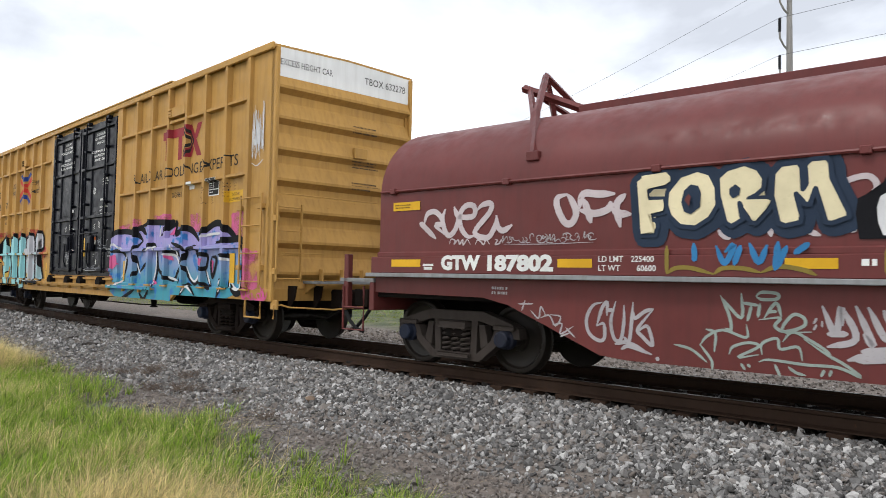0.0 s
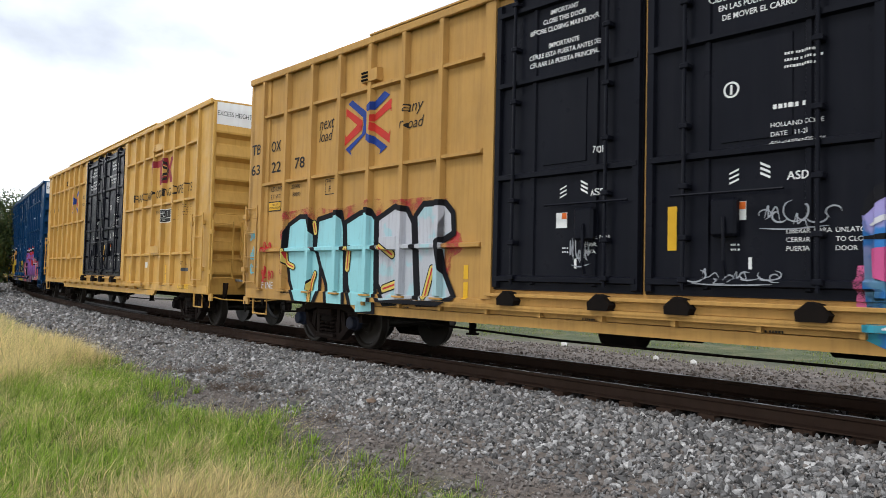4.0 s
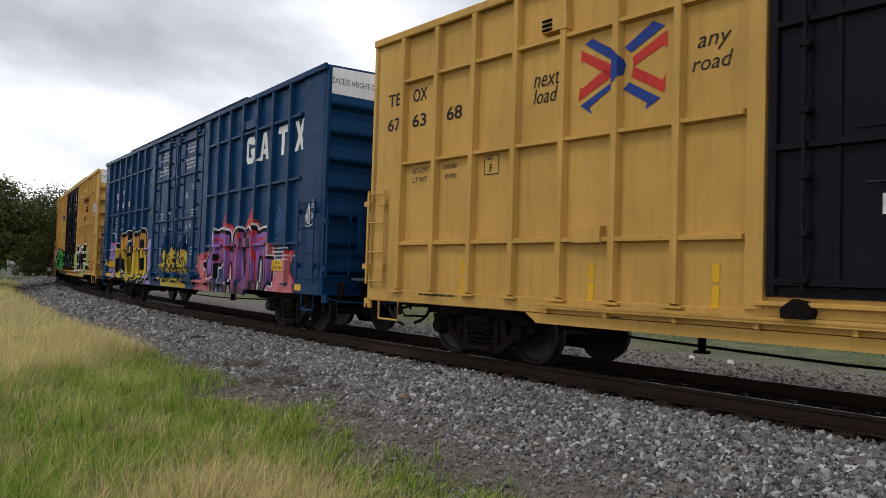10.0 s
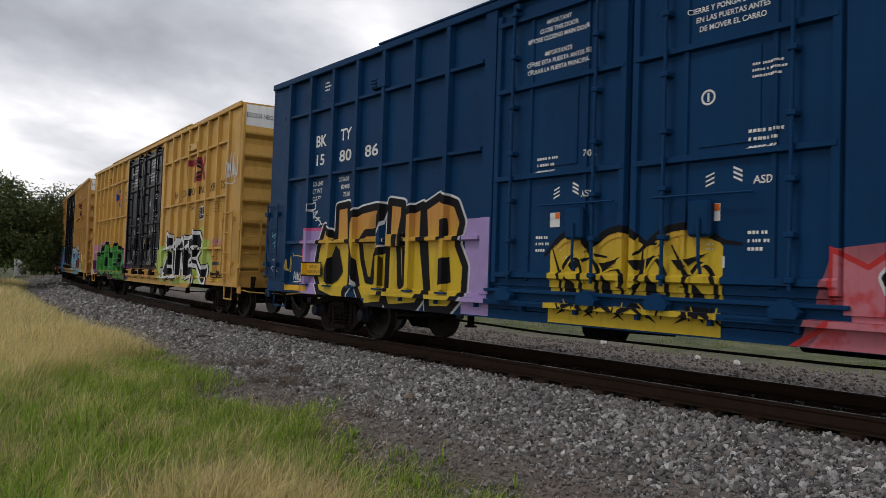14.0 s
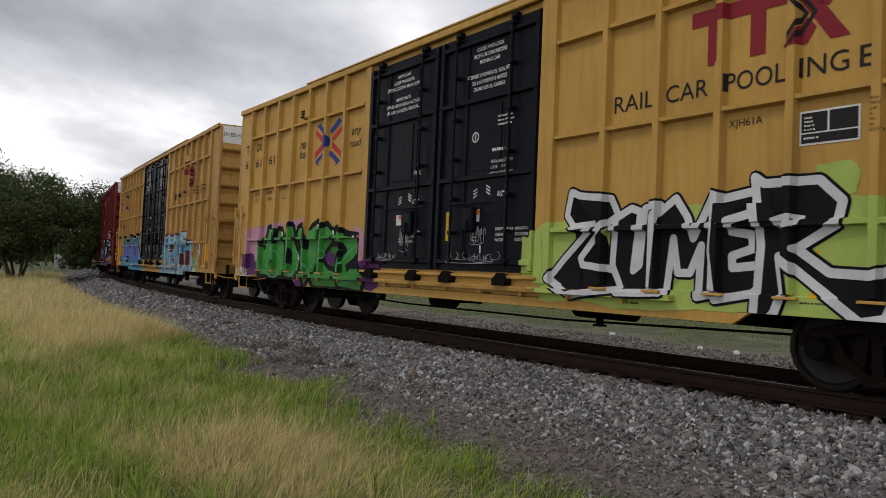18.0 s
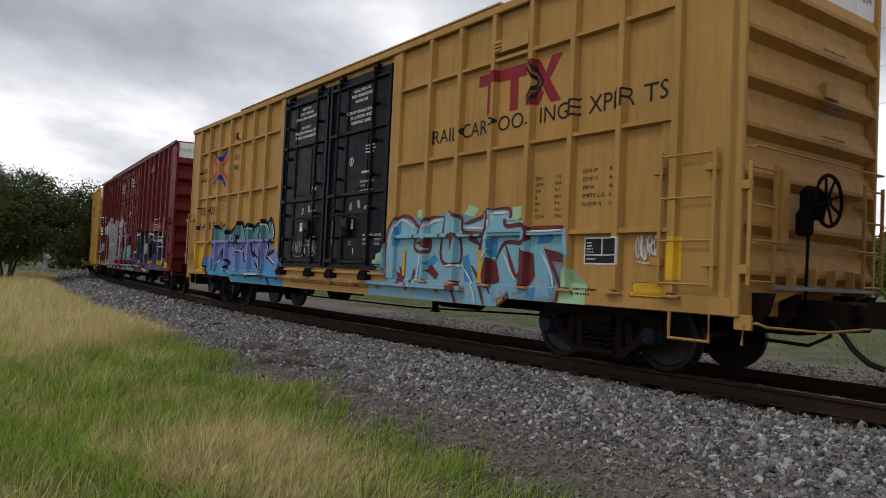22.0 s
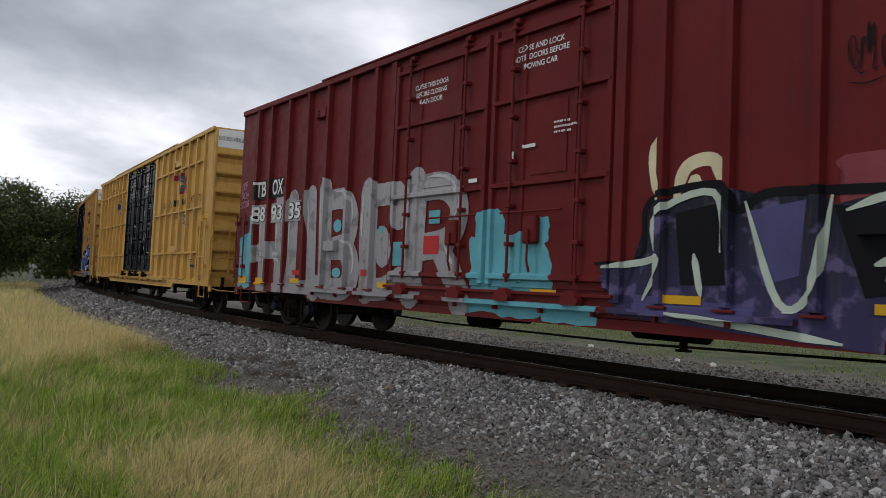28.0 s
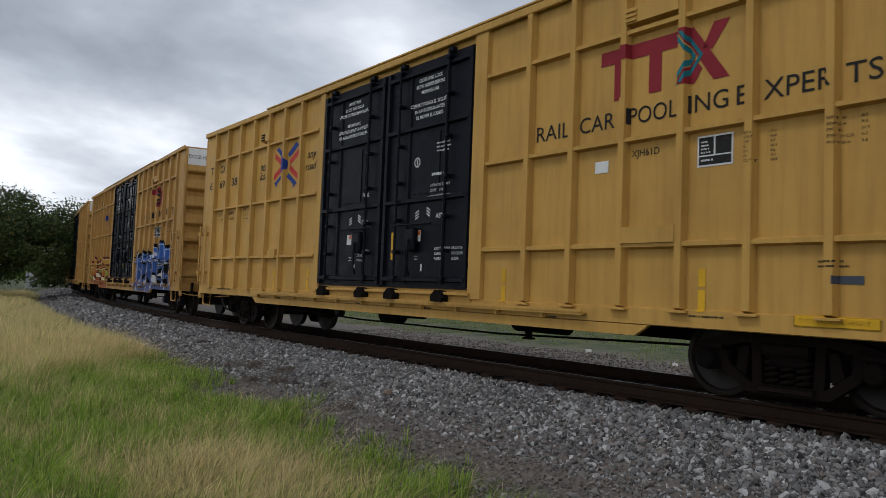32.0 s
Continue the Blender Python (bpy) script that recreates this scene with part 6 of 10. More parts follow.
    pd.rect(pu + 0.02, pm - 0.01, pz + 0.13, pz + 0.33).rect(pm + 0.01, pu + pw_ - 0.02, pz + 0.13, pz + 0.33).rect(pu + 0.02, pu + pw_ - 0.02, pz + 0.02, pz + 0.115)
    pw = Flat().bars(pu + 0.05, pz + 0.27, 0.15, 4, 0.018, 0.022, 3).bars(pu + 0.05, pz + 0.06, 0.2, 1, 0.022, 0.02, 5)
    drape("plate_lettering", pw, CHALK, a, relief, 3)
    if old:
        drape("yellow_patch", Flat().rect(-8.55, -7.89, 1.12, 1.70).rect(-8.53, -7.91, 0.87, 1.09).rect(8.48, 8.70, 1.16, 1.66), REFLECT, a, relief, 1, "bright yellow repaint patch")
    else:
        drape("small_plate", Flat().rect(7.77, 8.03, 1.31, 1.39), SLATE, a, relief, 1)
    drape("data_plate", pf, CHALK, car, relief, 1, "white-framed black data plate")
    drape("data_panel", pd, INK, a, relief, 2)
    drape("service_label", Flat().rect(*(lambda q: (q[0], q[0] + 0.22, q[1], q[1] + 0.15))(PAPERS.get(car, (4.55, 1.39)))), CHALK, car, relief, 1, "small white paper label")
    rf = Flat()
    for u in (3.02, 6.28, -4.75, -7.1, -3.1):
        rf.rect(u, u + 0.09, 0.98, 1.22).rect(u, u + 0.09, 1.26, 1.46)
    if old:
        rf.rect(7.98, 8.51, 0.94, 1.12)
    else:
        rf.rect(7.39, 8.20, 0.885, 1.0)
    drape("reflector", rf, REFLECT, car, relief, 1, "yellow reflector strips")
    door_marks(car, relief, Y_DOOR)
    e = Flat()
    x = END - 0.06 + 0.062
    e.text("EXCESS HEIGHT CAR", -1.43, -0.35, 4.86, 4.97)
    e.text("TBOX " + "".join(low), 0.38, 1.38, 4.86, 4.99)
    on_end("end_lettering", e, ink, car, x)
    n = Flat()
    for z in (4.0, 3.35, 2.95):
        n.bars(0.1, z, 0.7, 3, 0.025, 0.03, int(z * 10))
    on_end("end_notes", n, ink, car, END + 0.055)


for n, top, low, note, extra in ((1, ("TB", "OX"), ("63", "22", "78"), "XGH61C", {}), (2, ("TB", "OX"), ("67", "63", "68"), "XJH61C", {}), (4, ("TB", "OX"), ("67", "61", "61"), "XJH61A", {}),
                                 (5, ("TB", "OX"), ("64", "13", "04"), "XGH61B", {"old": True}), (7, ("TB", "OX"), ("67", "69", "38"), "XJH61D", {"chevron": TEAL}), (8, ("TB", "OX"), ("63", "21", "10"), "XJH61D", {})):
    yellow_marks(CAR[n], top, low, note, **extra)

# ---- graffiti ----


def lumpy(u0, u1, z0, z1, seed, amp=0.10, n=72):
    """An uneven cloud outline that fills a box."""
    r = random.Random(seed)
    ph = [r.uniform(0, 6.28) for _ in range(6)]
    pts = []
    for i in range(n):
        q = 2 * math.pi * i / n
        c, s = math.cos(q), math.sin(q)
        k = 1 / max(abs(c), abs(s)) ** 0.75
        k *= 1 + amp * (math.sin(5 * q + ph[0]) + 0.7 * math.sin(9 * q + ph[1]) + 0.4 * math.sin(17 * q + ph[2])) / 2
        pts.append(((u0 + u1) / 2 + c * k * (u1 - u0) / 2 * 0.93, max(0.67, (z0 + z1) / 2 + s * k * (z1 - z0) / 2 * 0.93)))
    return pts


def wild(car, relief, box, fill, edge, line, behind=(), inner=None, seed=1, count=7, label="", shine=True):
    """Interlocking angular shapes that spell nothing that can be read: body colour, arched dark edges, pale outlines."""
    u0, u1, z0, z1 = box
    r = random.Random(seed)
    h = z1 - z0
    root = None
    for mat, boxes in behind:
        for i, b in enumerate(boxes):
            ob = drape("graffiti" if root is None else "graffiti_cloud", Flat().poly(lumpy(*b, seed + 17 * i, 0.16, 48)), mat, root or car, relief, 0.08 * i, label if root is None else "")
            root = root or ob
    # arches of uneven width along the top, and points along the foot
    knots, a = [u0], u0
    while a < u1 - 0.5:
        a += (u1 - u0) / count * r.uniform(0.75, 1.35)
        knots.append(min(a, u1))
    knots[-1] = u1
    top, arches = [], []
    for a, b in zip(knots, knots[1:]):
        peak, k0, k1 = z1 - h * r.uniform(0.0, 0.12), z1 - h * r.uniform(0.16, 0.3), z1 - h * r.uniform(0.12, 0.28)
        arch = smooth([(a, k0), (a + (b - a) * 0.3, peak - 0.02), (a + (b - a) * 0.65, peak), (b, k1)], 4)
        top += [tuple(p) for p in arch[:-1]]
        arches.append([(a - 0.12, k0 - 0.1)] + [tuple(p) for p in arch] + [(b + 0.22, k1 - 0.03)])
    top.append((u1, top[-1][1] - 0.1))
    low = [(p[0], z0) for p in top]
    n = len(top) - 1
    body, dark, pale, gaps = Flat(), Flat(), Flat(), Flat()
    body.add(low + top, [(i, i + 1, n + 2 + i, n + 1 + i) for i in range(n)])
    b = drape("graffiti_body" if root else "graffiti", body, fill, root or car, relief, 1, "" if root else label)
    root = root or b
    for arch in arches:
        dark.lift -= 0.0004
        dark.ribbon(arch, r.uniform(0.07, 0.12), True)
        pale.ribbon([(p[0] + 0.03, p[1] - 0.09) for p in arch[2:-4]], 0.026, True)
    cell = (u1 - u0) / count
    for i in range(count):
        a = u0 + cell * (i + 0.5)
        w = cell * r.uniform(0.26, 0.34)
        # one bent bar with a hooked foot, one crossing arm, one spike
        lean = r.uniform(-0.25, 0.25) * cell
        bar = [(a - w + lean, z1 - h * r.uniform(0.18, 0.3)), (a - w * 0.6, z0 + h * r.uniform(0.45, 0.6)), (a - w - lean * 0.6, z0 + h * 0.3), (a - w * r.uniform(-0.6, 0.8), z0 + h * 0.12)]
        arm = [(a - w * 0.8, z0 + h * r.uniform(0.45, 0.6)), (a + w * 0.3, z0 + h * r.uniform(0.55, 0.75)), (a + w * 1.2, z0 + h * r.uniform(0.4, 0.6)), (a + w * 0.9, z0 + h * r.uniform(0.1, 0.25))]
        for path in (bar, arm):
            dark.lift -= 0.0004
            dark.ribbon(smooth(path, 4) if path is arm else path, r.uniform(0.045, 0.075), True)
            pale.lift -= 0.0004
            pale.ribbon([(p[0] + 0.055, p[1] + 0.01) for p in (smooth(path, 4) if path is arm else path)], 0.028, True)
        x, z = a + w * r.uniform(-0.2, 0.4), z0 + h * r.uniform(0.25, 0.5)
        p, k = cell * r.uniform(0.09, 0.15), h * r.uniform(0.09, 0.15)
        dark.lift -= 0.0004
        dark.poly([(x - p * 1.5, z - k * 0.2), (x + p * 1.2, z - k * 1.2), (x + p * 0.9, z + k * 0.6), (x - p * 0.7, z + k * 1.35)])
        gaps.poly([(x - p * 1.0, z - k * 0.1), (x + p * 0.8, z - k * 0.8), (x + p * 0.55, z + k * 0.4), (x - p * 0.5, z + k * 0.85)])
        tip = a + cell * r.uniform(-0.3, 0.3)
        dark.lift -= 0.0004
        dark.poly([(tip - 0.34, z0 + h * 0.08), (tip + 0.02, z0 + h * 0.30), (tip + 0.3, z0 + h * 0.07), (tip + 0.02, z0 + h * 0.2)])
        x, z = a + cell * r.uniform(-0.3, 0.3), z1 - h * r.uniform(0.25, 0.4)
        dark.lift -= 0.0004
        dark.poly([(x - 0.05, z - 0.10), (x + 0.30, z + 0.10), (x + 0.02, z + 0.03), (x - 0.16, z + 0.02)])
    drape("graffiti_edge", dark, edge, root, relief, 2)
    drape("graffiti_outline", pale, line, root, relief, 5)
    if inner:
        drape("graffiti_gap", gaps, inner, root, relief, 7)
    return root


def tag(car, relief, u0, u1, z0, z1, mat, seed, w=0.03, base=SIDE, loops=6, label="", sill=True):
    """A quick slanting scrawl of crossing strokes that cannot be read."""
    r = random.Random(seed)
    f = Flat()
    h, step = z1 - z0, (u1 - u0) / loops
    n = int(loops * 1.7)
    for i in range(n):
        a = u0 + (u1 - u0) * (i + r.uniform(-0.5, 0.5)) / n
        b, c = step * r.uniform(0.5, 1.5), h * r.uniform(0.5, 1.05)
        z = z0 + h * r.uniform(-0.12, 0.3)
        q0 = r.uniform(0, 6.28)
        kind = r.choice((0, 0, 0, 1, 2))
        if kind == 0:
            q = [(a + b * (0.5 + 0.5 * math.cos(q0 + k * 0.75)) + k * step * 0.06, z + c * (0.5 + 0.5 * math.sin(q0 + k * 0.75))) for k in range(r.randrange(5, 10))]
        elif kind == 1:
            q = [(a, z + c * 0.2), (a + b * 0.25, z + c), (a + b * 0.3, z + c * 0.25), (a + b * 0.75, z + c * r.uniform(0.6, 1.0)), (a + b, z)]
        else:
            q = [(a, z + c), (a + b * 0.35, z + c * 0.55), (a + b * 0.2, z), (a + b * 0.9, z + c * r.uniform(-0.1, 0.3))]
        f.lift -= 0.0003
        f.ribbon(smooth(q, 6), w * r.uniform(0.7, 1.1), True)
    if loops > 4:
        f.lift -= 0.0003
        f.ribbon(smooth([(u0 + step * 0.3, z0 - h * 0.12), ((u0 + u1) / 2, z0 - h * 0.2), (u1, z0 - h * 0.08)], 6), w * 0.8, True)
    return drape("tag", f, mat, car, relief, 6, label, base, sill)


def clouds(car, mat, relief, boxes, layer=0, label=""):
    """Sprayed cloud patches, each a part of its own."""
    for i, b in enumerate(boxes):
        drape("graffiti_cloud", Flat().poly(lumpy(*b, 3 + 5 * i, 0.1)), mat, car, relief, layer + 0.1 * i, label)


def hood_tag(name, flat, mat, car, layer=1, label=""):
    return drape(name, flat, mat, car, [], layer, label, -1.462, False)


def strokes(flat, w, *paths):
    """Tapered brush strokes along rounded paths."""
    for p in paths:
        flat.lift -= 0.0003
        flat.ribbon(smooth(p, 5), w, True)


def patches(flat, *outlines):
    """Filled shapes."""
    for p in outlines:
        flat.lift -= 0.0002
        flat.poly(p)


def rim(flat, outline, w):
    """A line of width w round an outline."""
    n = len(outline)
    for i, (a, b) in enumerate(outline):
        c, d = outline[(i + 1) % n]
        k = math.hypot(c - a, d - b) + 1e-9
        x, z = -(d - b) / k * w / 2, (c - a) / k * w / 2
        flat.lift -= 0.00002
        flat.poly([(a + x, b + z), (c + x, d + z), (c - x, d - z), (a - x, b - z)])
        flat.lift -= 0.00002
        flat.disc(a, b, w / 2, 8)


def lettered(car, relief, letters, fills, edge, edge_w, halo=None, halo_w=0.0, holes=(), hole_mat=None, label="", root=None, base=SIDE, sill=True):
    """Drawn letters, each lapping over the last: halo, edge, fill, and holes in the edge's colour."""
    if halo:
        f = Flat()
        for p in letters:
            rim(f, p, 1.55 * edge_w + 2 * halo_w)
        ob = drape("graffiti" if root is None else "graffiti_halo", f, halo, root or car, relief, 1, "" if root else label, base=base, sill=sill)
        root = root or ob
    for i, p in enumerate(letters):
        e, g = Flat(), Flat()
        g.lift = -0.0028 * i
        g.poly(p)
        ob = drape("graffiti" if root is None else "letter", g, fills[min(i, len(fills) - 1)], root or car, relief, 2.5, "" if root else label, base=base, sill=sill)
        root = root or ob
        e.lift = -0.0028 * i - 0.0016
        rim(e, p, 1.55 * edge_w)
        drape("graffiti_edge", e, edge, root, relief, 2.5, base=base, sill=sill)
    for p in holes:
        f = Flat().poly(p)
        f.lift = -0.0028 * len(letters)
        f.up = [f.lift] * len(f.v)
        drape("letter_gap", f, hole_mat or edge, root, relief, 3, base=base, sill=sill)
    return root


SPRAY_WHITE = flat_paint("white_spray", (0.56, 0.56, 0.57), 0.6, 0.55)
SPRAY_CHALKY = flat_paint("chalky_pink_white_spray", (0.46, 0.40, 0.41), 0.6, 0.6, (0.16, 0.07, 0.07))
SPRAY_GREY = flat_paint("thin_white_spray", (0.34, 0.32, 0.33), 0.6, 0.6, (0.14, 0.06, 0.06))
SPRAY_PALE = flat_paint("thin_pale_spray", (0.26, 0.27, 0.29), 0.6, 0.6, (0.03, 0.03, 0.035))
SPRAY_BLACK = flat_paint("black_spray", (0.007, 0.007, 0.009), 0.7, 0.2, (0.03, 0.03, 0.03))
SPRAY_CREAM = flat_paint("cream_spray", (0.66, 0.58, 0.38), 0.55, 0.3)
SPRAY_PINK = flat_paint("pink_spray", (0.50, 0.085, 0.22), 0.55, 0.3)
SPRAY_ROSE = flat_paint("rose_spray", (0.48, 0.25, 0.33), 0.55, 0.3)
SPRAY_GOLD = flat_paint("gold_spray", (0.55, 0.42, 0.10), 0.55, 0.3)
SPRAY_RED = flat_paint("red_spray", (0.42, 0.03, 0.03), 0.55, 0.4)
SPRAY_LIME = flat_paint("lime_spray", (0.36, 0.46, 0.11), 0.55, 0.3)
SPRAY_LILAC = flat_paint("lilac_spray", (0.33, 0.24, 0.46), 0.55, 0.3)
SPRAY_PLUM = flat_paint("plum_spray", (0.085, 0.018, 0.11), 0.55, 0.3)
SPRAY_AQUA = flat_paint("aqua_spray", (0.12, 0.36, 0.42), 0.55, 0.4)
SPRAY_MINT = flat_paint("mint_spray", (0.33, 0.50, 0.30), 0.55, 0.3)
SPRAY_BLUE = flat_paint("blue_spray", (0.05, 0.13, 0.30), 0.55, 0.4)
RUST_EDGE = flat_paint("oxblood_spray", (0.13, 0.03, 0.03), 0.55, 0.3)

# coil car
c = CAR[0]
f = Flat()
f.text("187802", -6.20, -5.22, 1.335, 1.545, 0.055).text("GTW", -6.98, -6.32, 1.345, 1.545, 0.055)
f.line("LD LMT", -4.62, 1.455, 0.065, 0.012).line("225400", -4.22, 1.455, 0.065, 0.012).line("LT WT", -4.62, 1.355, 0.065, 0.012).line("60600", -4.15, 1.355, 0.065, 0.012)
f.rect(-7.31, -7.12, 1.40, 1.43).rect(-7.29, -7.14, 1.35, 1.39).bars(-1.98, 1.42, 0.2, 1, 0.06, 0.03)
drape("lettering", f, CHALK, c, [], 1, "white car number and weights", -1.52, False)
f = Flat().bars(-6.2, 1.11, 0.40, 2, 0.035, 0.025)
drape("small_lettering", f, SPRAY_GREY, c, [], 1, "", -1.42, False)
f = Flat()
for u in (-7.92, -5.16, -2.63, 0.6, 3.4, 6.2):
    f.rect(u, u + (0.56 if u < -7 else 0.46), 1.39, 1.49)
drape("reflector", f, REFLECT, c, [], 1, "yellow reflector strips", -1.52, False)
f = Flat().rect(-7.96, -7.44, 2.18, 2.30)
hood_tag("notice", f, REFLECT, c, 1, "yellow notice plate")
hood_tag("notice_writing", Flat().bars(-7.92, 2.25, 0.46, 2, 0.015, 0.02), INK, c, 2)
f = Flat()
strokes(f, 0.055,
        [(-2.17, 2.13), (-2.1, 2.2), (-1.96, 2.23), (-1.89, 2.19), (-1.87, 2.12), (-1.91, 2.09)],
        [(-2.54, 1.75), (-2.46, 1.75), (-2.33, 1.7)],
        [(-2.85, 1.76), (-2.79, 1.77), (-2.77, 1.7)],
        [(-2.2, 1.72), (-2.1, 1.75), (-2.03, 1.74)],
        [(-3.29, 1.78), (-3.22, 1.71), (-3.15, 1.71)])
hood_tag("tag", f, SPRAY_CHALKY, c, 1, "old pink-white graffiti showing from behind")
INK_BLUE = flat_paint("ink_blue_spray", (0.020, 0.032, 0.056), 0.5)
FORM = [
        [(-4.2, 2.34), (-4.1, 2.41), (-3.84, 2.42), (-3.78, 2.38), (-3.77, 2.31), (-3.84, 2.26), (-3.99, 2.26), (-4.06, 2.2), (-4.05, 2.14), (-3.86, 2.13), (-3.84, 2.06), (-3.86, 1.98), (-4.04, 1.95), (-4.02, 1.92), (-3.95, 1.9), (-3.93, 1.84), (-3.96, 1.74), (-4.13, 1.74), (-4.16, 1.81)],
        [(-3.83, 2.2), (-3.69, 2.36), (-3.5, 2.41), (-3.37, 2.36), (-3.3, 2.22), (-3.29, 2.03), (-3.37, 1.9), (-3.52, 1.81), (-3.69, 1.83), (-3.8, 1.94), (-3.84, 2.06)],
        [(-3.29, 2.31), (-3.2, 2.39), (-3.02, 2.43), (-2.89, 2.37), (-2.83, 2.27), (-2.84, 2.17), (-2.91, 2.11), (-2.98, 2.08), (-2.81, 2.08), (-2.74, 2.05), (-2.79, 1.96), (-2.91, 1.83), (-2.96, 1.84), (-3.07, 2.04), (-3.05, 1.91), (-3.03, 1.88), (-3.15, 1.81), (-3.21, 1.85), (-3.28, 2.12)],
        [(-2.75, 2.31), (-2.68, 2.39), (-2.52, 2.4), (-2.49, 2.35), (-2.48, 2.14), (-2.45, 2.19), (-2.46, 2.37), (-2.41, 2.42), (-2.27, 2.42), (-2.24, 2.37), (-2.23, 2.23), (-2.09, 1.91), (-2.09, 1.86), (-2.23, 1.81), (-2.28, 1.82), (-2.37, 2.14), (-2.42, 1.99), (-2.46, 2.0), (-2.54, 2.1), (-2.49, 1.89), (-2.5, 1.83), (-2.64, 1.8), (-2.7, 1.83), (-2.76, 2.09)]]
f = Flat()
for p in FORM:
    rim(f, [(u + 0.025, z - 0.03) for u, z in p], 0.19)
hood_tag("graffiti_shadow", f, INK_BLUE, c, 2, "dark blue edge round cream letters")
lettered(c, [], FORM, (SPRAY_CREAM,), INK_BLUE, 0.03, holes=[
        [(-3.64, 2.2), (-3.57, 2.26), (-3.49, 2.24), (-3.46, 2.16), (-3.47, 2.02), (-3.57, 1.95), (-3.64, 1.98), (-3.67, 2.08)],
        [(-3.17, 2.19), (-3.11, 2.23), (-3.06, 2.19), (-3.07, 2.12), (-3.13, 2.09), (-3.17, 2.13)]], label="cream bubble-letter graffiti with dark blue edge", base=-1.470, sill=False)
f = Flat()
patches(f, [(-4.17, 2.33), (-4.08, 2.39), (-4.05, 2.2), (-4.04, 1.95), (-3.97, 1.78), (-4.12, 1.76)], [(-4.12, 2.39), (-3.84, 2.41), (-3.79, 2.36), (-3.79, 2.31), (-3.85, 2.275), (-4.08, 2.24)],
        [(-4.07, 2.12), (-3.87, 2.12), (-3.86, 2.06), (-3.87, 2.0), (-4.06, 1.965)], [(-3.0, 2.07), (-2.81, 2.065), (-2.77, 2.05), (-2.82, 1.96), (-2.91, 1.86), (-2.95, 1.88), (-3.03, 2.0)])
drape("graffiti_fill", f, SPRAY_CREAM, c, [], 8, "second coat of cream spray", -1.474, False)
hood_tag("graffiti_mark", Flat().poly([(-3.62, 2.10), (-3.58, 2.16), (-3.55, 2.13), (-3.57, 2.03)]), OXIDE, c, 26)
hood_tag("graffiti", Flat().poly([(-2.04, 1.89), (-2.02, 2.03), (-1.96, 2.06), (-1.87, 2.08), (-1.82, 2.16), (-1.77, 2.27), (-1.58, 2.35), (-1.0, 2.40), (-0.4, 2.3), (-0.2, 2.0), (-0.3, 1.67), (-2.01, 1.66)]), SPRAY_BLACK, c, 3, "black and white graffiti blot")
for k in (0, 0.72):
    hood_tag("letter", Flat().poly([(u + k, z) for u, z in [(-1.87, 1.94), (-1.84, 2.04), (-1.77, 2.08), (-1.58, 2.16), (-1.35, 2.1), (-1.26, 1.92), (-1.35, 1.69), (-1.82, 1.69), (-1.86, 1.8)]]), SPRAY_WHITE, c, 4, "white round graffiti letter")
    hood_tag("letter_gap", Flat().poly([(-1.64 + k, 1.9), (-1.56 + k, 1.99), (-1.48 + k, 1.9), (-1.56 + k, 1.8)]), SPRAY_BLACK, c, 5)
for name, w, mat, paths in (
    ("tag", 0.075, SPRAY_CHALKY, [
        [(-7.44, 2.0), (-7.35, 1.94), (-7.13, 1.77)],
        [(-7.36, 1.96), (-7.3, 2.11), (-7.16, 2.14), (-7.04, 2.05), (-7.03, 1.97), (-7.14, 1.95), (-6.98, 1.83)],
        [(-6.97, 2.17), (-7.02, 2.02), (-6.93, 1.82), (-6.81, 1.86), (-6.74, 2.04), (-6.82, 2.19)],
        [(-6.82, 2.16), (-6.75, 2.06), (-6.49, 2.05), (-6.47, 2.17), (-6.59, 2.2), (-6.7, 2.11), (-6.7, 1.93), (-6.58, 1.79), (-6.46, 1.8)],
        [(-6.43, 2.12), (-6.34, 2.19), (-6.2, 2.2), (-6.22, 2.09), (-6.46, 1.84), (-6.24, 1.77), (-6.12, 1.94), (-6.11, 2.05)],
        [(-6.11, 2.04), (-6.09, 1.91), (-6.0, 1.85), (-5.86, 1.92)]]),
    ("tag", 0.02, SPRAY_CHALKY, [
        [(-6.89, 1.69), (-6.86, 1.76), (-6.79, 1.74), (-6.81, 1.69), (-6.74, 1.75), (-6.71, 1.69), (-6.66, 1.75), (-6.65, 1.68), (-6.58, 1.75), (-6.53, 1.68)],
        [(-6.45, 1.68), (-6.41, 1.74), (-6.36, 1.72), (-6.31, 1.68), (-6.27, 1.74), (-6.21, 1.68)],
        [(-6.13, 1.74), (-6.09, 1.73), (-6.12, 1.68), (-6.06, 1.69), (-6.03, 1.73), (-6.0, 1.69)]]),
    ("tag", 0.085, SPRAY_CHALKY, [
        [(-5.07, 2.25), (-5.2, 2.22), (-5.21, 2.11), (-5.11, 1.93), (-5.01, 1.91), (-4.95, 2.03), (-5.02, 2.19), (-5.08, 2.25)],
        [(-4.91, 2.07), (-4.86, 2.24), (-4.67, 2.23), (-4.45, 2.22)],
        [(-4.85, 2.18), (-4.8, 2.05), (-4.75, 1.9)],
        [(-4.91, 2.06), (-4.71, 2.01), (-4.54, 2.05), (-4.5, 2.14)],
        [(-4.32, 2.21), (-4.43, 2.09), (-4.38, 1.84)],
        [(-4.47, 2.12), (-4.43, 2.01), (-4.25, 1.98)]])):
    f = Flat()
    strokes(f, w, *paths)
    hood_tag(name, f, mat, c, 1, "white sprayed tag")
tag(c, [], -6.0, -4.7, 1.69, 1.79, SPRAY_GREY, 21, 0.012, -1.462, 14, "faint sprayed writing", False)
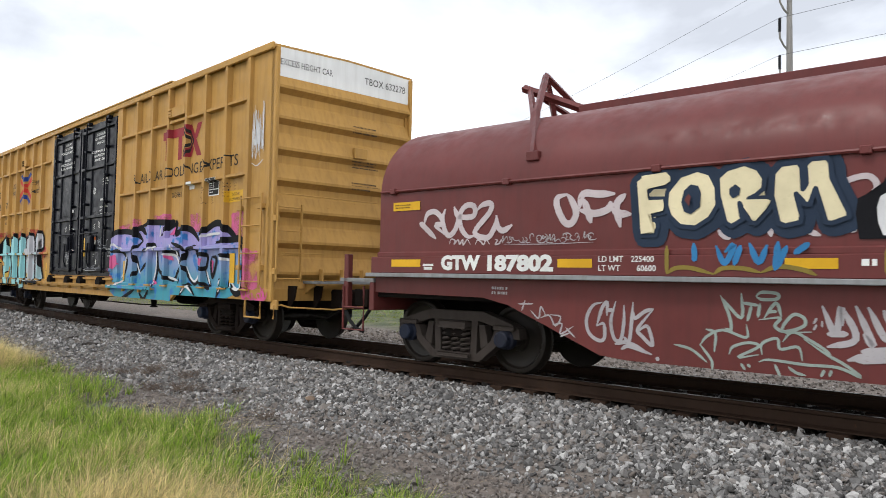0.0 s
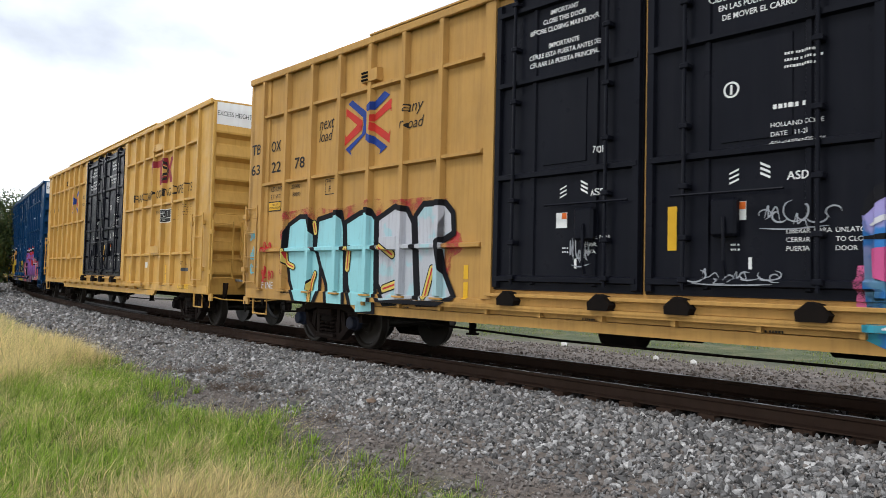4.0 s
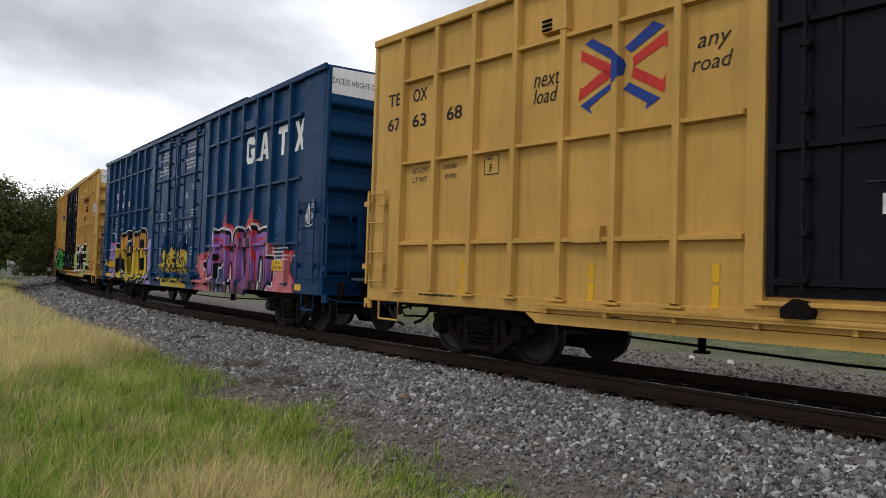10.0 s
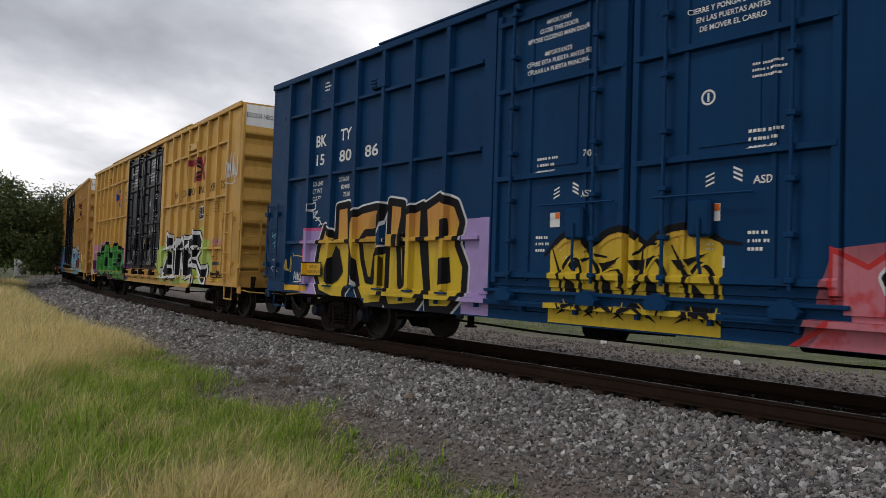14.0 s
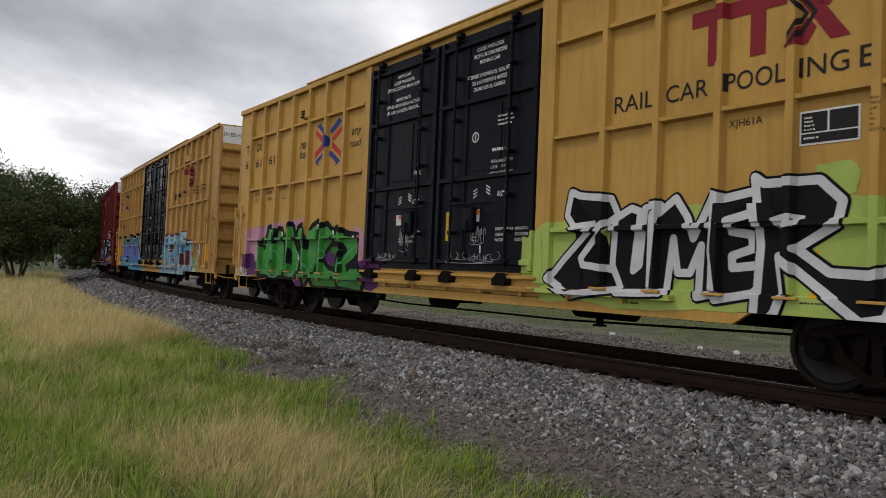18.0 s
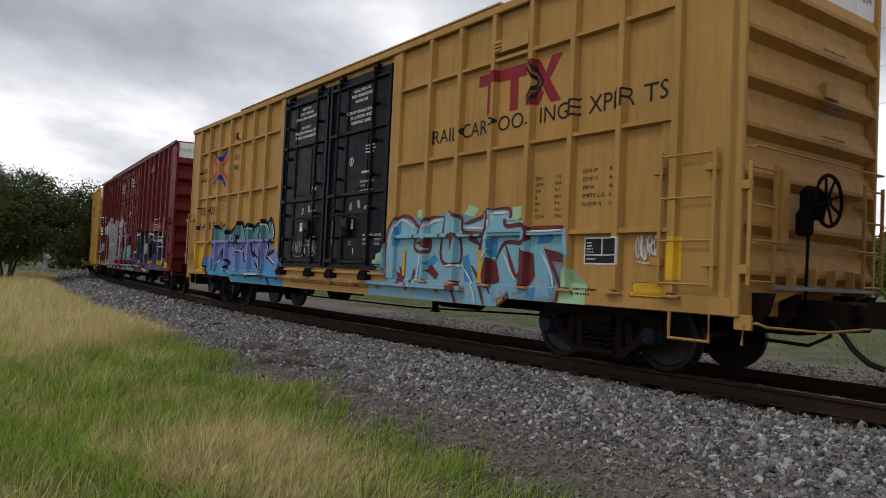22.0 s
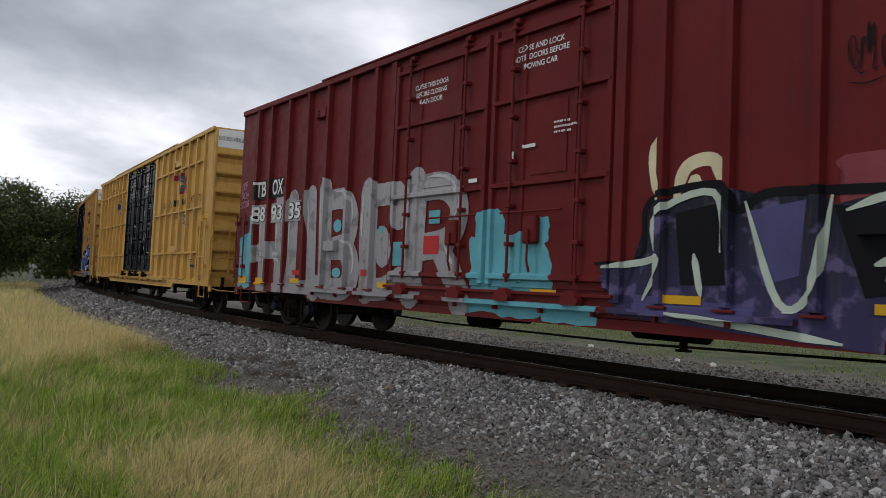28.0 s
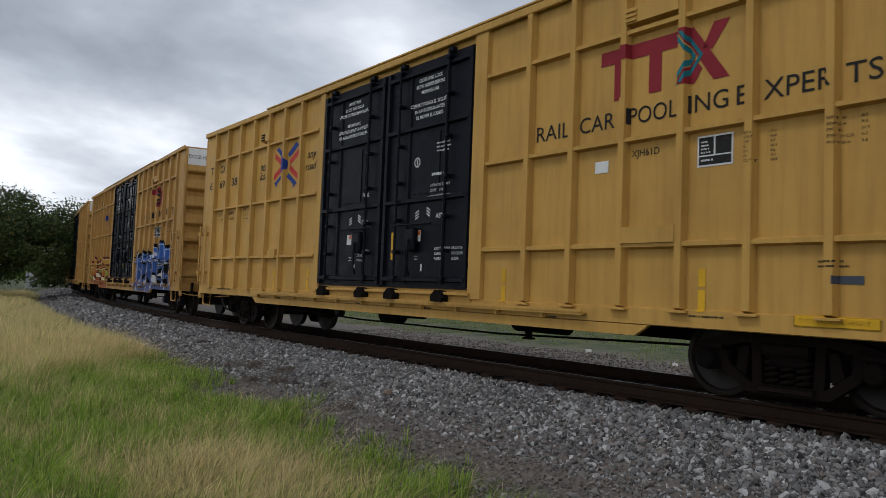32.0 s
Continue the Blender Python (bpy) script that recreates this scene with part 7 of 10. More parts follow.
f = Flat()
strokes(f, 0.06,
        [(-3.52, 1.65), (-3.51, 1.51), (-3.52, 1.46)],
        [(-3.29, 1.62), (-3.2, 1.44), (-3.11, 1.62), (-3.2, 1.55)],
        [(-3.11, 1.42), (-3.04, 1.62)],
        [(-2.96, 1.64), (-2.87, 1.45), (-2.79, 1.62)],
        [(-2.69, 1.65), (-2.72, 1.37)],
        [(-2.71, 1.38), (-2.61, 1.61)],
        [(-2.55, 1.53), (-2.41, 1.63)])
drape("tag", f, flat_paint("faded_blue_spray", (0.035, 0.17, 0.36), 0.6, 0.5), c, [], 1, "faded blue sprayed tag", -1.52, False)
f = Flat()
strokes(f, 0.045,
        [(-3.81, 1.63), (-3.81, 1.33)],
        [(-3.81, 1.33), (-3.71, 1.39), (-3.54, 1.39), (-3.31, 1.33)],
        [(-3.31, 1.33), (-3.22, 1.39), (-3.02, 1.39), (-2.85, 1.35)],
        [(-2.85, 1.35), (-2.69, 1.41), (-2.47, 1.38), (-2.35, 1.33)],
        [(-1.78, 1.58), (-1.78, 1.33)])
drape("tag", f, flat_paint("olive_spray", (0.20, 0.15, 0.035), 0.6, 0.5, (0.08, 0.04, 0.02)), c, [], 1, "olive line of older graffiti", -1.52, False)
MINT_GREY = flat_paint("thin_mint_spray", (0.26, 0.31, 0.28), 0.6, 0.6, (0.10, 0.08, 0.08))
for w, mat, label, paths in (
    (0.02, SPRAY_GREY, "thin white sprayed tag", [
        [(-5.79, 0.94), (-5.56, 0.95)],
        [(-5.68, 0.99), (-5.73, 0.86)],
        [(-5.6, 0.87), (-5.48, 0.78), (-5.45, 0.92), (-5.37, 0.8)],
        [(-5.46, 0.78), (-5.33, 0.82), (-5.24, 0.7), (-5.17, 0.81), (-5.32, 0.83)],
        [(-5.28, 0.71), (-5.15, 0.73), (-5.17, 0.61), (-4.99, 0.71)],
        [(-5.1, 0.69), (-4.97, 0.58)],
        [(-5.17, 0.58), (-5.04, 0.63)]]),
    (0.042, SPRAY_GREY, "grey-white sprayed tag", [
        [(-4.62, 1.0), (-4.74, 0.96), (-4.82, 0.81), (-4.79, 0.65), (-4.67, 0.57), (-4.59, 0.6), (-4.6, 0.76), (-4.69, 0.73)],
        [(-4.69, 0.73), (-4.62, 0.94), (-4.56, 1.0), (-4.56, 0.85)],
        [(-4.57, 0.91), (-4.48, 0.92)],
        [(-4.45, 1.02), (-4.51, 0.8), (-4.47, 0.61), (-4.39, 0.59), (-4.35, 0.78), (-4.35, 0.98)],
        [(-4.35, 0.63), (-4.28, 0.6), (-4.24, 1.02)],
        [(-4.24, 0.93), (-4.22, 0.84), (-4.1, 0.92), (-4.0, 0.95)],
        [(-4.0, 0.95), (-4.18, 0.73), (-4.13, 0.65), (-4.01, 0.56), (-4.07, 0.76), (-4.19, 0.69)],
        [(-4.46, 0.54), (-4.31, 0.57), (-4.1, 0.5)],
        [(-4.38, 0.49), (-4.28, 0.53), (-4.01, 0.46)],
        [(-3.96, 0.44), (-3.94, 0.4)]]),
    (0.032, MINT_GREY, "pale mint sprayed tag", [
        [(-3.28, 1.12), (-3.19, 0.92), (-3.17, 0.78), (-3.23, 0.79)],
        [(-3.27, 1.1), (-3.07, 0.9), (-3.07, 1.15)],
        [(-3.06, 1.05), (-2.9, 1.03)],
        [(-2.97, 1.03), (-3.01, 0.87)],
        [(-2.89, 1.05), (-2.91, 0.91)],
        [(-2.85, 0.91), (-2.74, 1.06), (-2.69, 0.93)],
        [(-2.82, 0.97), (-2.73, 0.98)],
        [(-2.93, 1.12), (-2.87, 1.16), (-2.73, 1.15), (-2.73, 1.1), (-2.87, 1.09), (-2.93, 1.12)],
        [(-2.9, 0.89), (-2.7, 0.92), (-2.75, 0.84), (-2.66, 0.79), (-2.49, 0.85), (-2.49, 0.93), (-2.59, 0.95), (-2.68, 0.79), (-2.42, 0.8)]]),
    (0.028, MINT_GREY, "pale mint sprayed tag", [
        [(-3.49, 0.6), (-3.41, 0.7), (-3.25, 0.77), (-3.02, 0.71), (-3.02, 0.84)],
        [(-3.43, 0.77), (-3.33, 0.73), (-3.34, 0.54)],
        [(-3.49, 0.61), (-3.37, 0.46), (-3.36, 0.36)],
        [(-3.77, 0.59), (-3.58, 0.55), (-3.41, 0.43)],
        [(-3.19, 0.53), (-3.15, 0.61), (-3.0, 0.66), (-2.9, 0.63), (-3.1, 0.51), (-2.9, 0.55)],
        [(-2.87, 0.55), (-2.87, 0.66), (-2.73, 0.72), (-2.7, 0.62), (-2.54, 0.65), (-2.5, 0.52)],
        [(-2.68, 0.69), (-2.59, 0.79), (-2.45, 0.73), (-2.29, 0.63), (-2.25, 0.56)],
        [(-2.9, 0.48), (-2.8, 0.51), (-2.47, 0.49), (-2.2, 0.49), (-2.01, 0.42), (-2.14, 0.52), (-2.29, 0.6), (-2.49, 0.73)],
        [(-2.75, 0.47), (-2.7, 0.36)],
        [(-2.63, 0.46), (-2.56, 0.41), (-2.47, 0.39)],
        [(-3.07, 0.45), (-3.03, 0.39)],
        [(-3.01, 0.45), (-2.98, 0.42)],
        [(-2.31, 0.46), (-2.34, 0.39)],
        [(-2.25, 0.46), (-2.27, 0.4)]]),
    (0.06, SPRAY_GREY, "thick grey-white sprayed tag", [
        [(-2.33, 1.05), (-2.22, 0.8), (-2.17, 1.04), (-2.16, 0.87)],
        [(-2.29, 0.79), (-2.11, 0.8)],
        [(-2.16, 1.04), (-2.05, 0.76), (-2.29, 0.67)],
        [(-1.99, 0.81), (-1.91, 0.71), (-2.05, 1.06)],
        [(-1.95, 1.05), (-1.79, 0.76), (-1.67, 1.06)],
        [(-1.83, 1.03), (-1.71, 0.78)],
        [(-2.01, 0.65), (-1.75, 0.68)],
        [(-2.12, 0.56), (-1.91, 0.63), (-1.75, 0.63)],
        [(-2.05, 0.56), (-1.75, 0.6)],
        [(-2.4, 0.91), (-2.38, 0.9)],
        [(-2.34, 0.88), (-2.32, 0.88)],
        [(-2.4, 0.85), (-2.38, 0.84)]])):
    f = Flat()
    strokes(f, w, *paths)
    drape("tag", f, mat, c, [], 1, label, -1.42, False)

# first yellow car: blue wild piece ahead, pale bubble letters behind
c = CAR[1]
drape("notice", Flat().rect(-8.62, -8.15, 2.50, 2.69), INK, c, Y_RELIEF_FIRST, 2, "dark frame of a yellow notice")
drape("notice", Flat().rect(-8.60, -8.17, 2.52, 2.67), REFLECT, c, Y_RELIEF_FIRST, 4, "yellow excess height notice")
drape("notice_words", Flat().line("THIS CAR", -8.48, 2.61, 0.035).line("EXCESS HEIGHT", -8.57, 2.545, 0.038), INK, c, Y_RELIEF_FIRST, 6)
drape("tag", Flat().line("FINE", -8.72, 1.0, 0.13), SPRAY_WHITE, c, Y_RELIEF_FIRST, 6, "small white sprayed tag")
for u0, u1, z0, z1, seed in ((-8.75, -8.5, 1.72, 1.9, 201), (-8.8, -8.4, 1.15, 1.45, 202)):
    tag(c, Y_RELIEF_FIRST, u0, u1, z0, z1, SPRAY_RED, seed, 0.03, SIDE, 4, "red sprayed tag")
for u0, u1, z0, z1, seed in ((-9.22, -9.0, 1.95, 2.15, 203), (-9.22, -9.0, 1.6, 1.85, 204), (-9.22, -9.0, 1.25, 1.5, 205)):
    tag(c, Y_RELIEF_FIRST, u0, u1, z0, z1, SPRAY_AQUA, seed, 0.035, SIDE, 3, "aqua sprayed tag by the ladder")
PINK_HAZE = haze("pink_haze", (0.52, 0.09, 0.22), 0.6)
clouds(c, PINK_HAZE, Y_RELIEF_FIRST, ((2.6, 3.2, 2.0, 2.36), (4.4, 5.4, 2.0, 2.5), (6.2, 6.9, 2.0, 2.45), (7.9, 8.5, 1.9, 2.4), (8.25, 9.0, 0.95, 1.7), (2.0, 2.5, 0.95, 1.5), (3.5, 3.8, 2.2, 2.45)), 0, "pink sprayed haze")
body = Flat()
patches(body,
        [(2.11, 0.79), (2.1, 1.24), (2.32, 1.33), (2.15, 1.71), (2.07, 1.95), (2.23, 2.13), (2.71, 2.19), (3.45, 2.12), (3.65, 2.19), (4.05, 2.21), (4.18, 2.29), (4.85, 2.33), (5.41, 2.26), (5.6, 2.05), (5.93, 2.14), (6.27, 2.12), (6.54, 2), (6.66, 1.88), (6.85, 2.05), (7.18, 2.17), (7.38, 2.2), (7.65, 2.13), (7.87, 2.03), (8.01, 1.93), (8.35, 1.88), (8.45, 1.7), (8.49, 1.46), (8.51, 1.17), (8.44, 0.97), (8.28, 0.9), (7.87, 0.79), (6.86, 0.67), (2.76, 0.52)])
root = drape("graffiti", body, sprayed("teal_to_lilac_spray", (0.035, 0.24, 0.31), (0.29, 0.25, 0.50), 0.95, 1.9, (0.03, 0.15, 0.40)), c, Y_RELIEF_FIRST, 1, "blue, teal and lilac wild-style graffiti")
f = Flat()
strokes(f, 0.13,
        [(2.07, 1.92), (2.27, 2.13), (2.86, 2.18), (3.59, 2.09), (3.93, 1.94)],
        [(3.45, 2.16), (3.79, 2.23), (4.1, 2.07)],
        [(3.83, 2.27), (4.37, 2.33), (5.19, 2.29), (5.5, 2.26), (4.86, 2.03)],
        [(5.47, 2), (5.63, 2.29), (5.6, 2.05), (5.98, 2.15), (6.36, 2.08), (6.69, 1.85)],
        [(6.72, 1.93), (7.02, 2.11), (7.38, 2.2), (7.72, 2.11), (8.08, 1.9), (7.69, 1.9)],
        [(7.34, 1.83), (7.8, 1.86), (8.35, 1.87), (8.46, 1.64), (8.49, 1.23), (8.42, 0.97), (8.28, 0.9), (8.11, 0.95), (7.97, 1.07)])
strokes(f, 0.085,
        [(3.93, 1.94), (3.46, 1.72), (3.63, 1.51), (3.81, 1.25)],
        [(2.08, 1.71), (2.72, 1.72), (3.03, 1.51), (2.92, 1.17)],
        [(3.46, 1.77), (3.68, 1.34), (3.47, 1.12)],
        [(4.07, 1.71), (4.56, 1.84), (4.75, 1.34), (4.52, 0.87)],
        [(3.81, 1.25), (4.14, 1.42), (4.23, 1.07)],
        [(4.75, 1.5), (4.87, 1.26), (5.53, 1.1), (5.74, 1.27), (5.99, 1.49)],
        [(5.03, 1.69), (5.73, 1.64), (5.94, 1.38), (5.74, 1.03)],
        [(5.63, 1.86), (6.15, 1.7), (5.99, 1.4)],
        [(6.22, 1.7), (6.5, 1.76), (6.65, 1.53)],
        [(6.08, 1.41), (6.23, 1.19), (6.55, 1.04), (6.78, 1.27), (6.72, 1.55)],
        [(6.72, 1.62), (7.04, 1.58), (6.98, 1.34), (6.73, 1.38)],
        [(6.98, 1.29), (7.2, 0.97), (6.81, 1.09)])
strokes(f, 0.085,
        [(7.22, 1.57), (7.4, 1.51), (7.27, 1.17), (7.19, 1.41), (7.22, 1.57)],
        [(7.46, 1.6), (8.02, 1.53), (7.95, 1.16), (7.88, 0.96)],
        [(7.74, 1.16), (7.5, 0.79)],
        [(5.9, 0.75), (6.23, 1.02), (6.62, 0.81)],
        [(3.62, 0.85), (2.76, 0.59)],
        [(3.89, 0.79), (4.15, 0.66), (4.4, 0.89)])
drape("graffiti_edge", f, SPRAY_BLACK, root, Y_RELIEF_FIRST, 2)
f = Flat()
strokes(f, 0.05,
        [(2.14, 1.82), (2.34, 1.89), (2.75, 1.76)],
        [(4.14, 1.67), (4.62, 1.78), (4.68, 1.35), (4.5, 0.93)],
        [(4.88, 2.24), (4.82, 1.99)],
        [(5.54, 1.83), (5.75, 1.58)],
        [(6.15, 1.38), (6.37, 1.15), (6.55, 1.09), (6.72, 1.24), (6.76, 1.48)],
        [(7.98, 1.5), (8, 1.28), (7.94, 0.99)],
        [(8.39, 1.7), (8.44, 1.41)],
        [(8.01, 1.09), (8.18, 0.98), (8.35, 0.99), (8.42, 1.17)],
        [(6.85, 1.94), (7.1, 1.99), (7.65, 2)],
        [(3.03, 1.65), (2.89, 1.24), (2.74, 1.11)],
        [(7.03, 1.3), (7.2, 1.03)],
        [(5.76, 1.09), (5.3, 1.16)],
        [(3.63, 1.45), (3.85, 1.21)],
        [(5.09, 1.63), (5.65, 1.59), (5.86, 1.37)],
        [(7.5, 1.56), (7.94, 1.49)],
        [(2.27, 0.9), (2.9, 1.05)])
strokes(f, 0.05,
        [(7.59, 0.9), (7.75, 1.13)],
        [(5.99, 0.84), (6.23, 0.98), (6.51, 0.86)])
drape("graffiti_outline", f, SPRAY_WHITE, root, Y_RELIEF_FIRST, 6)
f = Flat()
patches(f,
        [(2.15, 1.61), (2.51, 1.65), (2.62, 1.42), (2.34, 1.3), (2.16, 1.35)],
        [(5.2, 1.65), (5.48, 1.58), (5.55, 1.5), (5.29, 1.52)],
        [(6.77, 1.53), (6.95, 1.53), (6.94, 1.39), (6.75, 1.41)],
        [(7.23, 1.51), (7.31, 1.47), (7.26, 1.24)],
        [(4.52, 1.1), (4.76, 1.04), (4.7, 0.96)],
        [(5.62, 2.2), (5.31, 2.03), (5.54, 2.03)])
drape("graffiti_patch", f, SPRAY_PINK, root, Y_RELIEF_FIRST, 7)
drape("reflector", Flat().rect(7.93, 8.12, 1.08, 1.62).rect(2.84, 2.92, 1.05, 1.5).rect(5.02, 5.12, 1.05, 1.55), REFLECT, c, Y_RELIEF_FIRST, 8, "orange-yellow reflector strips")
tag(c, Y_RELIEF_FIRST, 8.45, 9.25, 0.82, 1.02, SPRAY_PINK, 61, 0.035, SIDE, 6, "pink sprayed tag")
tag(c, Y_RELIEF_FIRST, 8.66, 9.08, 3.3, 4.1, SPRAY_WHITE, 62, 0.022, SIDE, 8, "white sprayed tag on the corner post")
drape("graffiti_cloud", Flat().poly(lumpy(-8.2, -3.1, 1.0, 2.55, 7)), haze("red_haze", (0.40, 0.03, 0.03), 0.42), c, Y_RELIEF_FIRST, 0, "red sprayed haze")
AQUA_PALE = sprayed("pale_teal_spray", (0.24, 0.50, 0.52), (0.26, 0.52, 0.56), 0.9, 2.2)
GREY_PALE = sprayed("pale_grey_spray", (0.36, 0.38, 0.41), (0.42, 0.42, 0.45), 0.9, 2.2, (0.30, 0.44, 0.47))
root = lettered(c, Y_RELIEF_FIRST, [
        [(-7.9, 1.8), (-7.84, 2.21), (-7.46, 2.35), (-7.08, 2.33), (-6.96, 2.01), (-6.95, 1.79), (-6.73, 1.54), (-6.74, 1.01), (-6.92, 0.74), (-7.53, 0.76), (-7.76, 1.16)],
        [(-6.9, 1.79), (-6.85, 2.27), (-6.43, 2.33), (-6.13, 2.36), (-6.03, 2.1), (-5.96, 0.64), (-6.47, 0.62), (-6.54, 1.12), (-6.74, 1.45)],
        [(-6, 2.18), (-5.6, 2.32), (-5.31, 2.36), (-5.15, 2.2), (-5.14, 1.45), (-5.11, 0.67), (-5.7, 0.63), (-5.91, 1.13)],
        [(-5.11, 2.2), (-4.66, 2.38), (-4.36, 2.32), (-4.21, 2.12), (-4.1, 0.91), (-4.85, 0.85), (-5.07, 1.15)],
        [(-4.16, 2.21), (-3.97, 2.38), (-3.49, 2.37), (-3.33, 2.22), (-3.3, 1.92), (-3.6, 1.79), (-3.49, 1.36), (-3.28, 1), (-3.5, 0.9), (-4.04, 0.88)]],
    (AQUA_PALE, AQUA_PALE, AQUA_PALE, GREY_PALE, GREY_PALE), SPRAY_BLACK, 0.06, label="pale blue bubble-letter graffiti with a red haze")
for layer, mat, k in ((8, SPRAY_BLACK, 1.0), (9, SPRAY_GOLD, 0.74), (10, SPRAY_RED, 0.2)):
    for path, w in (([(-7.9, 1.72), (-7.84, 1.5), (-7.62, 1.42)], 0.13), ([(-6.95, 2.2), (-6.9, 2.05)], 0.15), ([(-7.02, 0.72), (-6.98, 1.1), (-6.88, 1.3)], 0.13), ([(-5.9, 1.4), (-5.87, 1.72)], 0.15),
                    ([(-4.95, 1.75), (-4.7, 1.62)], 0.15), ([(-4.9, 1.08), (-4.6, 1.16)], 0.15), ([(-3.9, 1.0), (-3.75, 1.4)], 0.15)):
        drape("letter_gap", Flat().stroke(smooth(path, 4), w * k), mat, c, Y_RELIEF_FIRST, layer)
drape("notice", Flat().rect(7.78, 8.32, 2.56, 2.77), REFLECT, c, Y_RELIEF_FIRST, 1, "yellow excess height notice")
drape("notice_words", Flat().text("THIS CAR", 7.9, 8.2, 2.68, 2.73).text("EXCESS HEIGHT", 7.83, 8.27, 2.59, 2.64), INK, c, Y_RELIEF_FIRST, 2)
for u0, u1, z0, z1, seed in ((1.1, 1.8, 1.85, 2.05, 71), (0.4, 1.3, 1.28, 1.4, 72), (-1.2, -0.9, 1.5, 1.8, 73)):
    tag(c, Y_RELIEF_FIRST, u0, u1, z0, z1, SPRAY_PALE, seed, 0.018, SIDE, 5, "white sprayed tag on the door")

# blue car
c = CAR[3]
f = Flat()
for k, u in enumerate((5.28, 6.09, 7.08, 7.92)):
    f = Flat()
    h, w, z = 0.62, 0.50, 3.69
    if k == 0:
        f.poly([(u, z + 0.1), (u, z + h - 0.1), (u + 0.1, z + h), (u + 0.14, z + h - 0.14), (u + 0.14, z + 0.14), (u + 0.1, z)])
        f.poly([(u + 0.1, z + h), (u + w - 0.1, z + h), (u + w, z + h - 0.1), (u + w, z + h - 0.2), (u + w - 0.14, z + h - 0.2), (u + w - 0.14, z + h - 0.14), (u + 0.14, z + h - 0.14)])
        f.poly([(u + 0.1, z), (u + 0.14, z + 0.14), (u + w - 0.14, z + 0.14), (u + w - 0.1, z)])
        f.poly([(u + w - 0.1, z), (u + w - 0.14, z + 0.14), (u + w - 0.14, z + 0.22), (u + w - 0.24, z + 0.22), (u + w - 0.24, z + 0.34), (u + w, z + 0.34), (u + w, z + 0.1)])
    elif k == 1:
        f.poly([(u, z), (u + 0.15, z), (u + 0.29, z + h), (u + 0.17, z + h)]).poly([(u + w, z), (u + 0.35, z), (u + 0.23, z + h), (u + 0.35, z + h)])
        f.lift = -0.0006
        f.rect(u + 0.12, u + 0.38, z + 0.13, z + 0.24)
    elif k == 2:
        f.rect(u, u + w, z + h - 0.15, z + h).rect(u + 0.18, u + 0.33, z, z + h - 0.15)
    else:
        f.poly([(u, z), (u + 0.16, z), (u + w, z + h), (u + w - 0.16, z + h)])
        f.lift = -0.0006
        f.poly([(u + w - 0.16, z), (u + w, z), (u + 0.16, z + h), (u, z + h)])
    drape("sign_block", f, CHALK, c, B_RELIEF, 1, "white block shape of a company sign")

f = Flat()
f.text("BK", -7.56, -7.17, 3.68, 3.91, 0.02).text("TY", -6.66, -6.28, 3.71, 3.93, 0.02)
for w, u in (("15", -7.53), ("80", -6.68), ("86", -5.81)):
    f.text(w, u, u + (0.30 if w == "15" else 0.42), 3.31, 3.53, 0.02)
for i, (a, b) in enumerate((("LD LMT", "205600"), ("LT WT", "80400"), ("CU FT", "7550"))):
    f.line(a, -7.63, 2.915 - 0.145 * i, 0.085, 0.006).line(b, -6.66 + 0.085 * i, 2.935 - 0.145 * i, 0.085, 0.006)
f.bars(7.0, 1.7, 1.2, 4, 0.03, 0.05, 3).bars(-7.3, 4.9, 0.3, 3, 0.03, 0.04)
a = drape("lettering", f, CHALK, c, B_RELIEF, 1, "white stencilled car number and weights")
door_marks(c, B_RELIEF, B_DOOR, True, False, False)
drape("reflector", Flat().rect(8.25, 8.55, 0.86, 0.98).rect(-8.6, -7.7, 0.84, 0.95), REFLECT, c, B_RELIEF, 1, "yellow reflector strips")
e = Flat().text("EXCESS HEIGHT CAR", -1.43, -0.35, 4.86, 4.97).text("TBOX 158086", 0.38, 1.38, 4.86, 4.99)
on_end("end_lettering", e, INK, c, END + 0.002)
f = Flat()
patches(f,
        [(1.95, 0.66), (2.31, 0.9), (2.32, 1.61), (2.65, 1.44), (2.98, 1.69), (3.43, 1.93), (3.48, 0.62), (1.96, 0.48)],
        [(3.79, 2.2), (3.99, 2.35), (4.09, 2.69), (4.22, 2.38), (4.57, 2.26), (4.78, 2.1)],
        [(5.32, 2.15), (5.59, 2.32), (5.73, 2.62), (5.82, 2.64), (5.86, 2.37), (6.11, 2.32), (6.35, 2.13)],
        [(6.73, 1.83), (7.05, 1.79), (7.2, 1.39), (7.45, 1.37), (7.7, 1.57), (7.87, 1.65), (8.07, 1.62), (7.9, 1.51), (7.89, 1.23), (8.11, 1.02), (8.19, 0.79), (6.79, 0.71)])
drape("graffiti", f, sprayed("coral_spray", (0.42, 0.13, 0.16), (0.44, 0.024, 0.022), 1.9, 2.6, (0.40, 0.06, 0.07)), c, B_RELIEF, 0, "coral red flames behind purple graffiti")
f = Flat()
rim(f, [(1.95, 0.66), (2.31, 0.9), (2.32, 1.61), (2.65, 1.44), (2.98, 1.69), (3.43, 1.93), (3.48, 0.62), (1.96, 0.48)], 0.05)
rim(f, [(3.79, 2.2), (3.99, 2.35), (4.09, 2.69), (4.22, 2.38), (4.57, 2.26), (4.78, 2.1)], 0.05)
rim(f, [(5.32, 2.15), (5.59, 2.32), (5.73, 2.62), (5.82, 2.64), (5.86, 2.37), (6.11, 2.32), (6.35, 2.13)], 0.05)
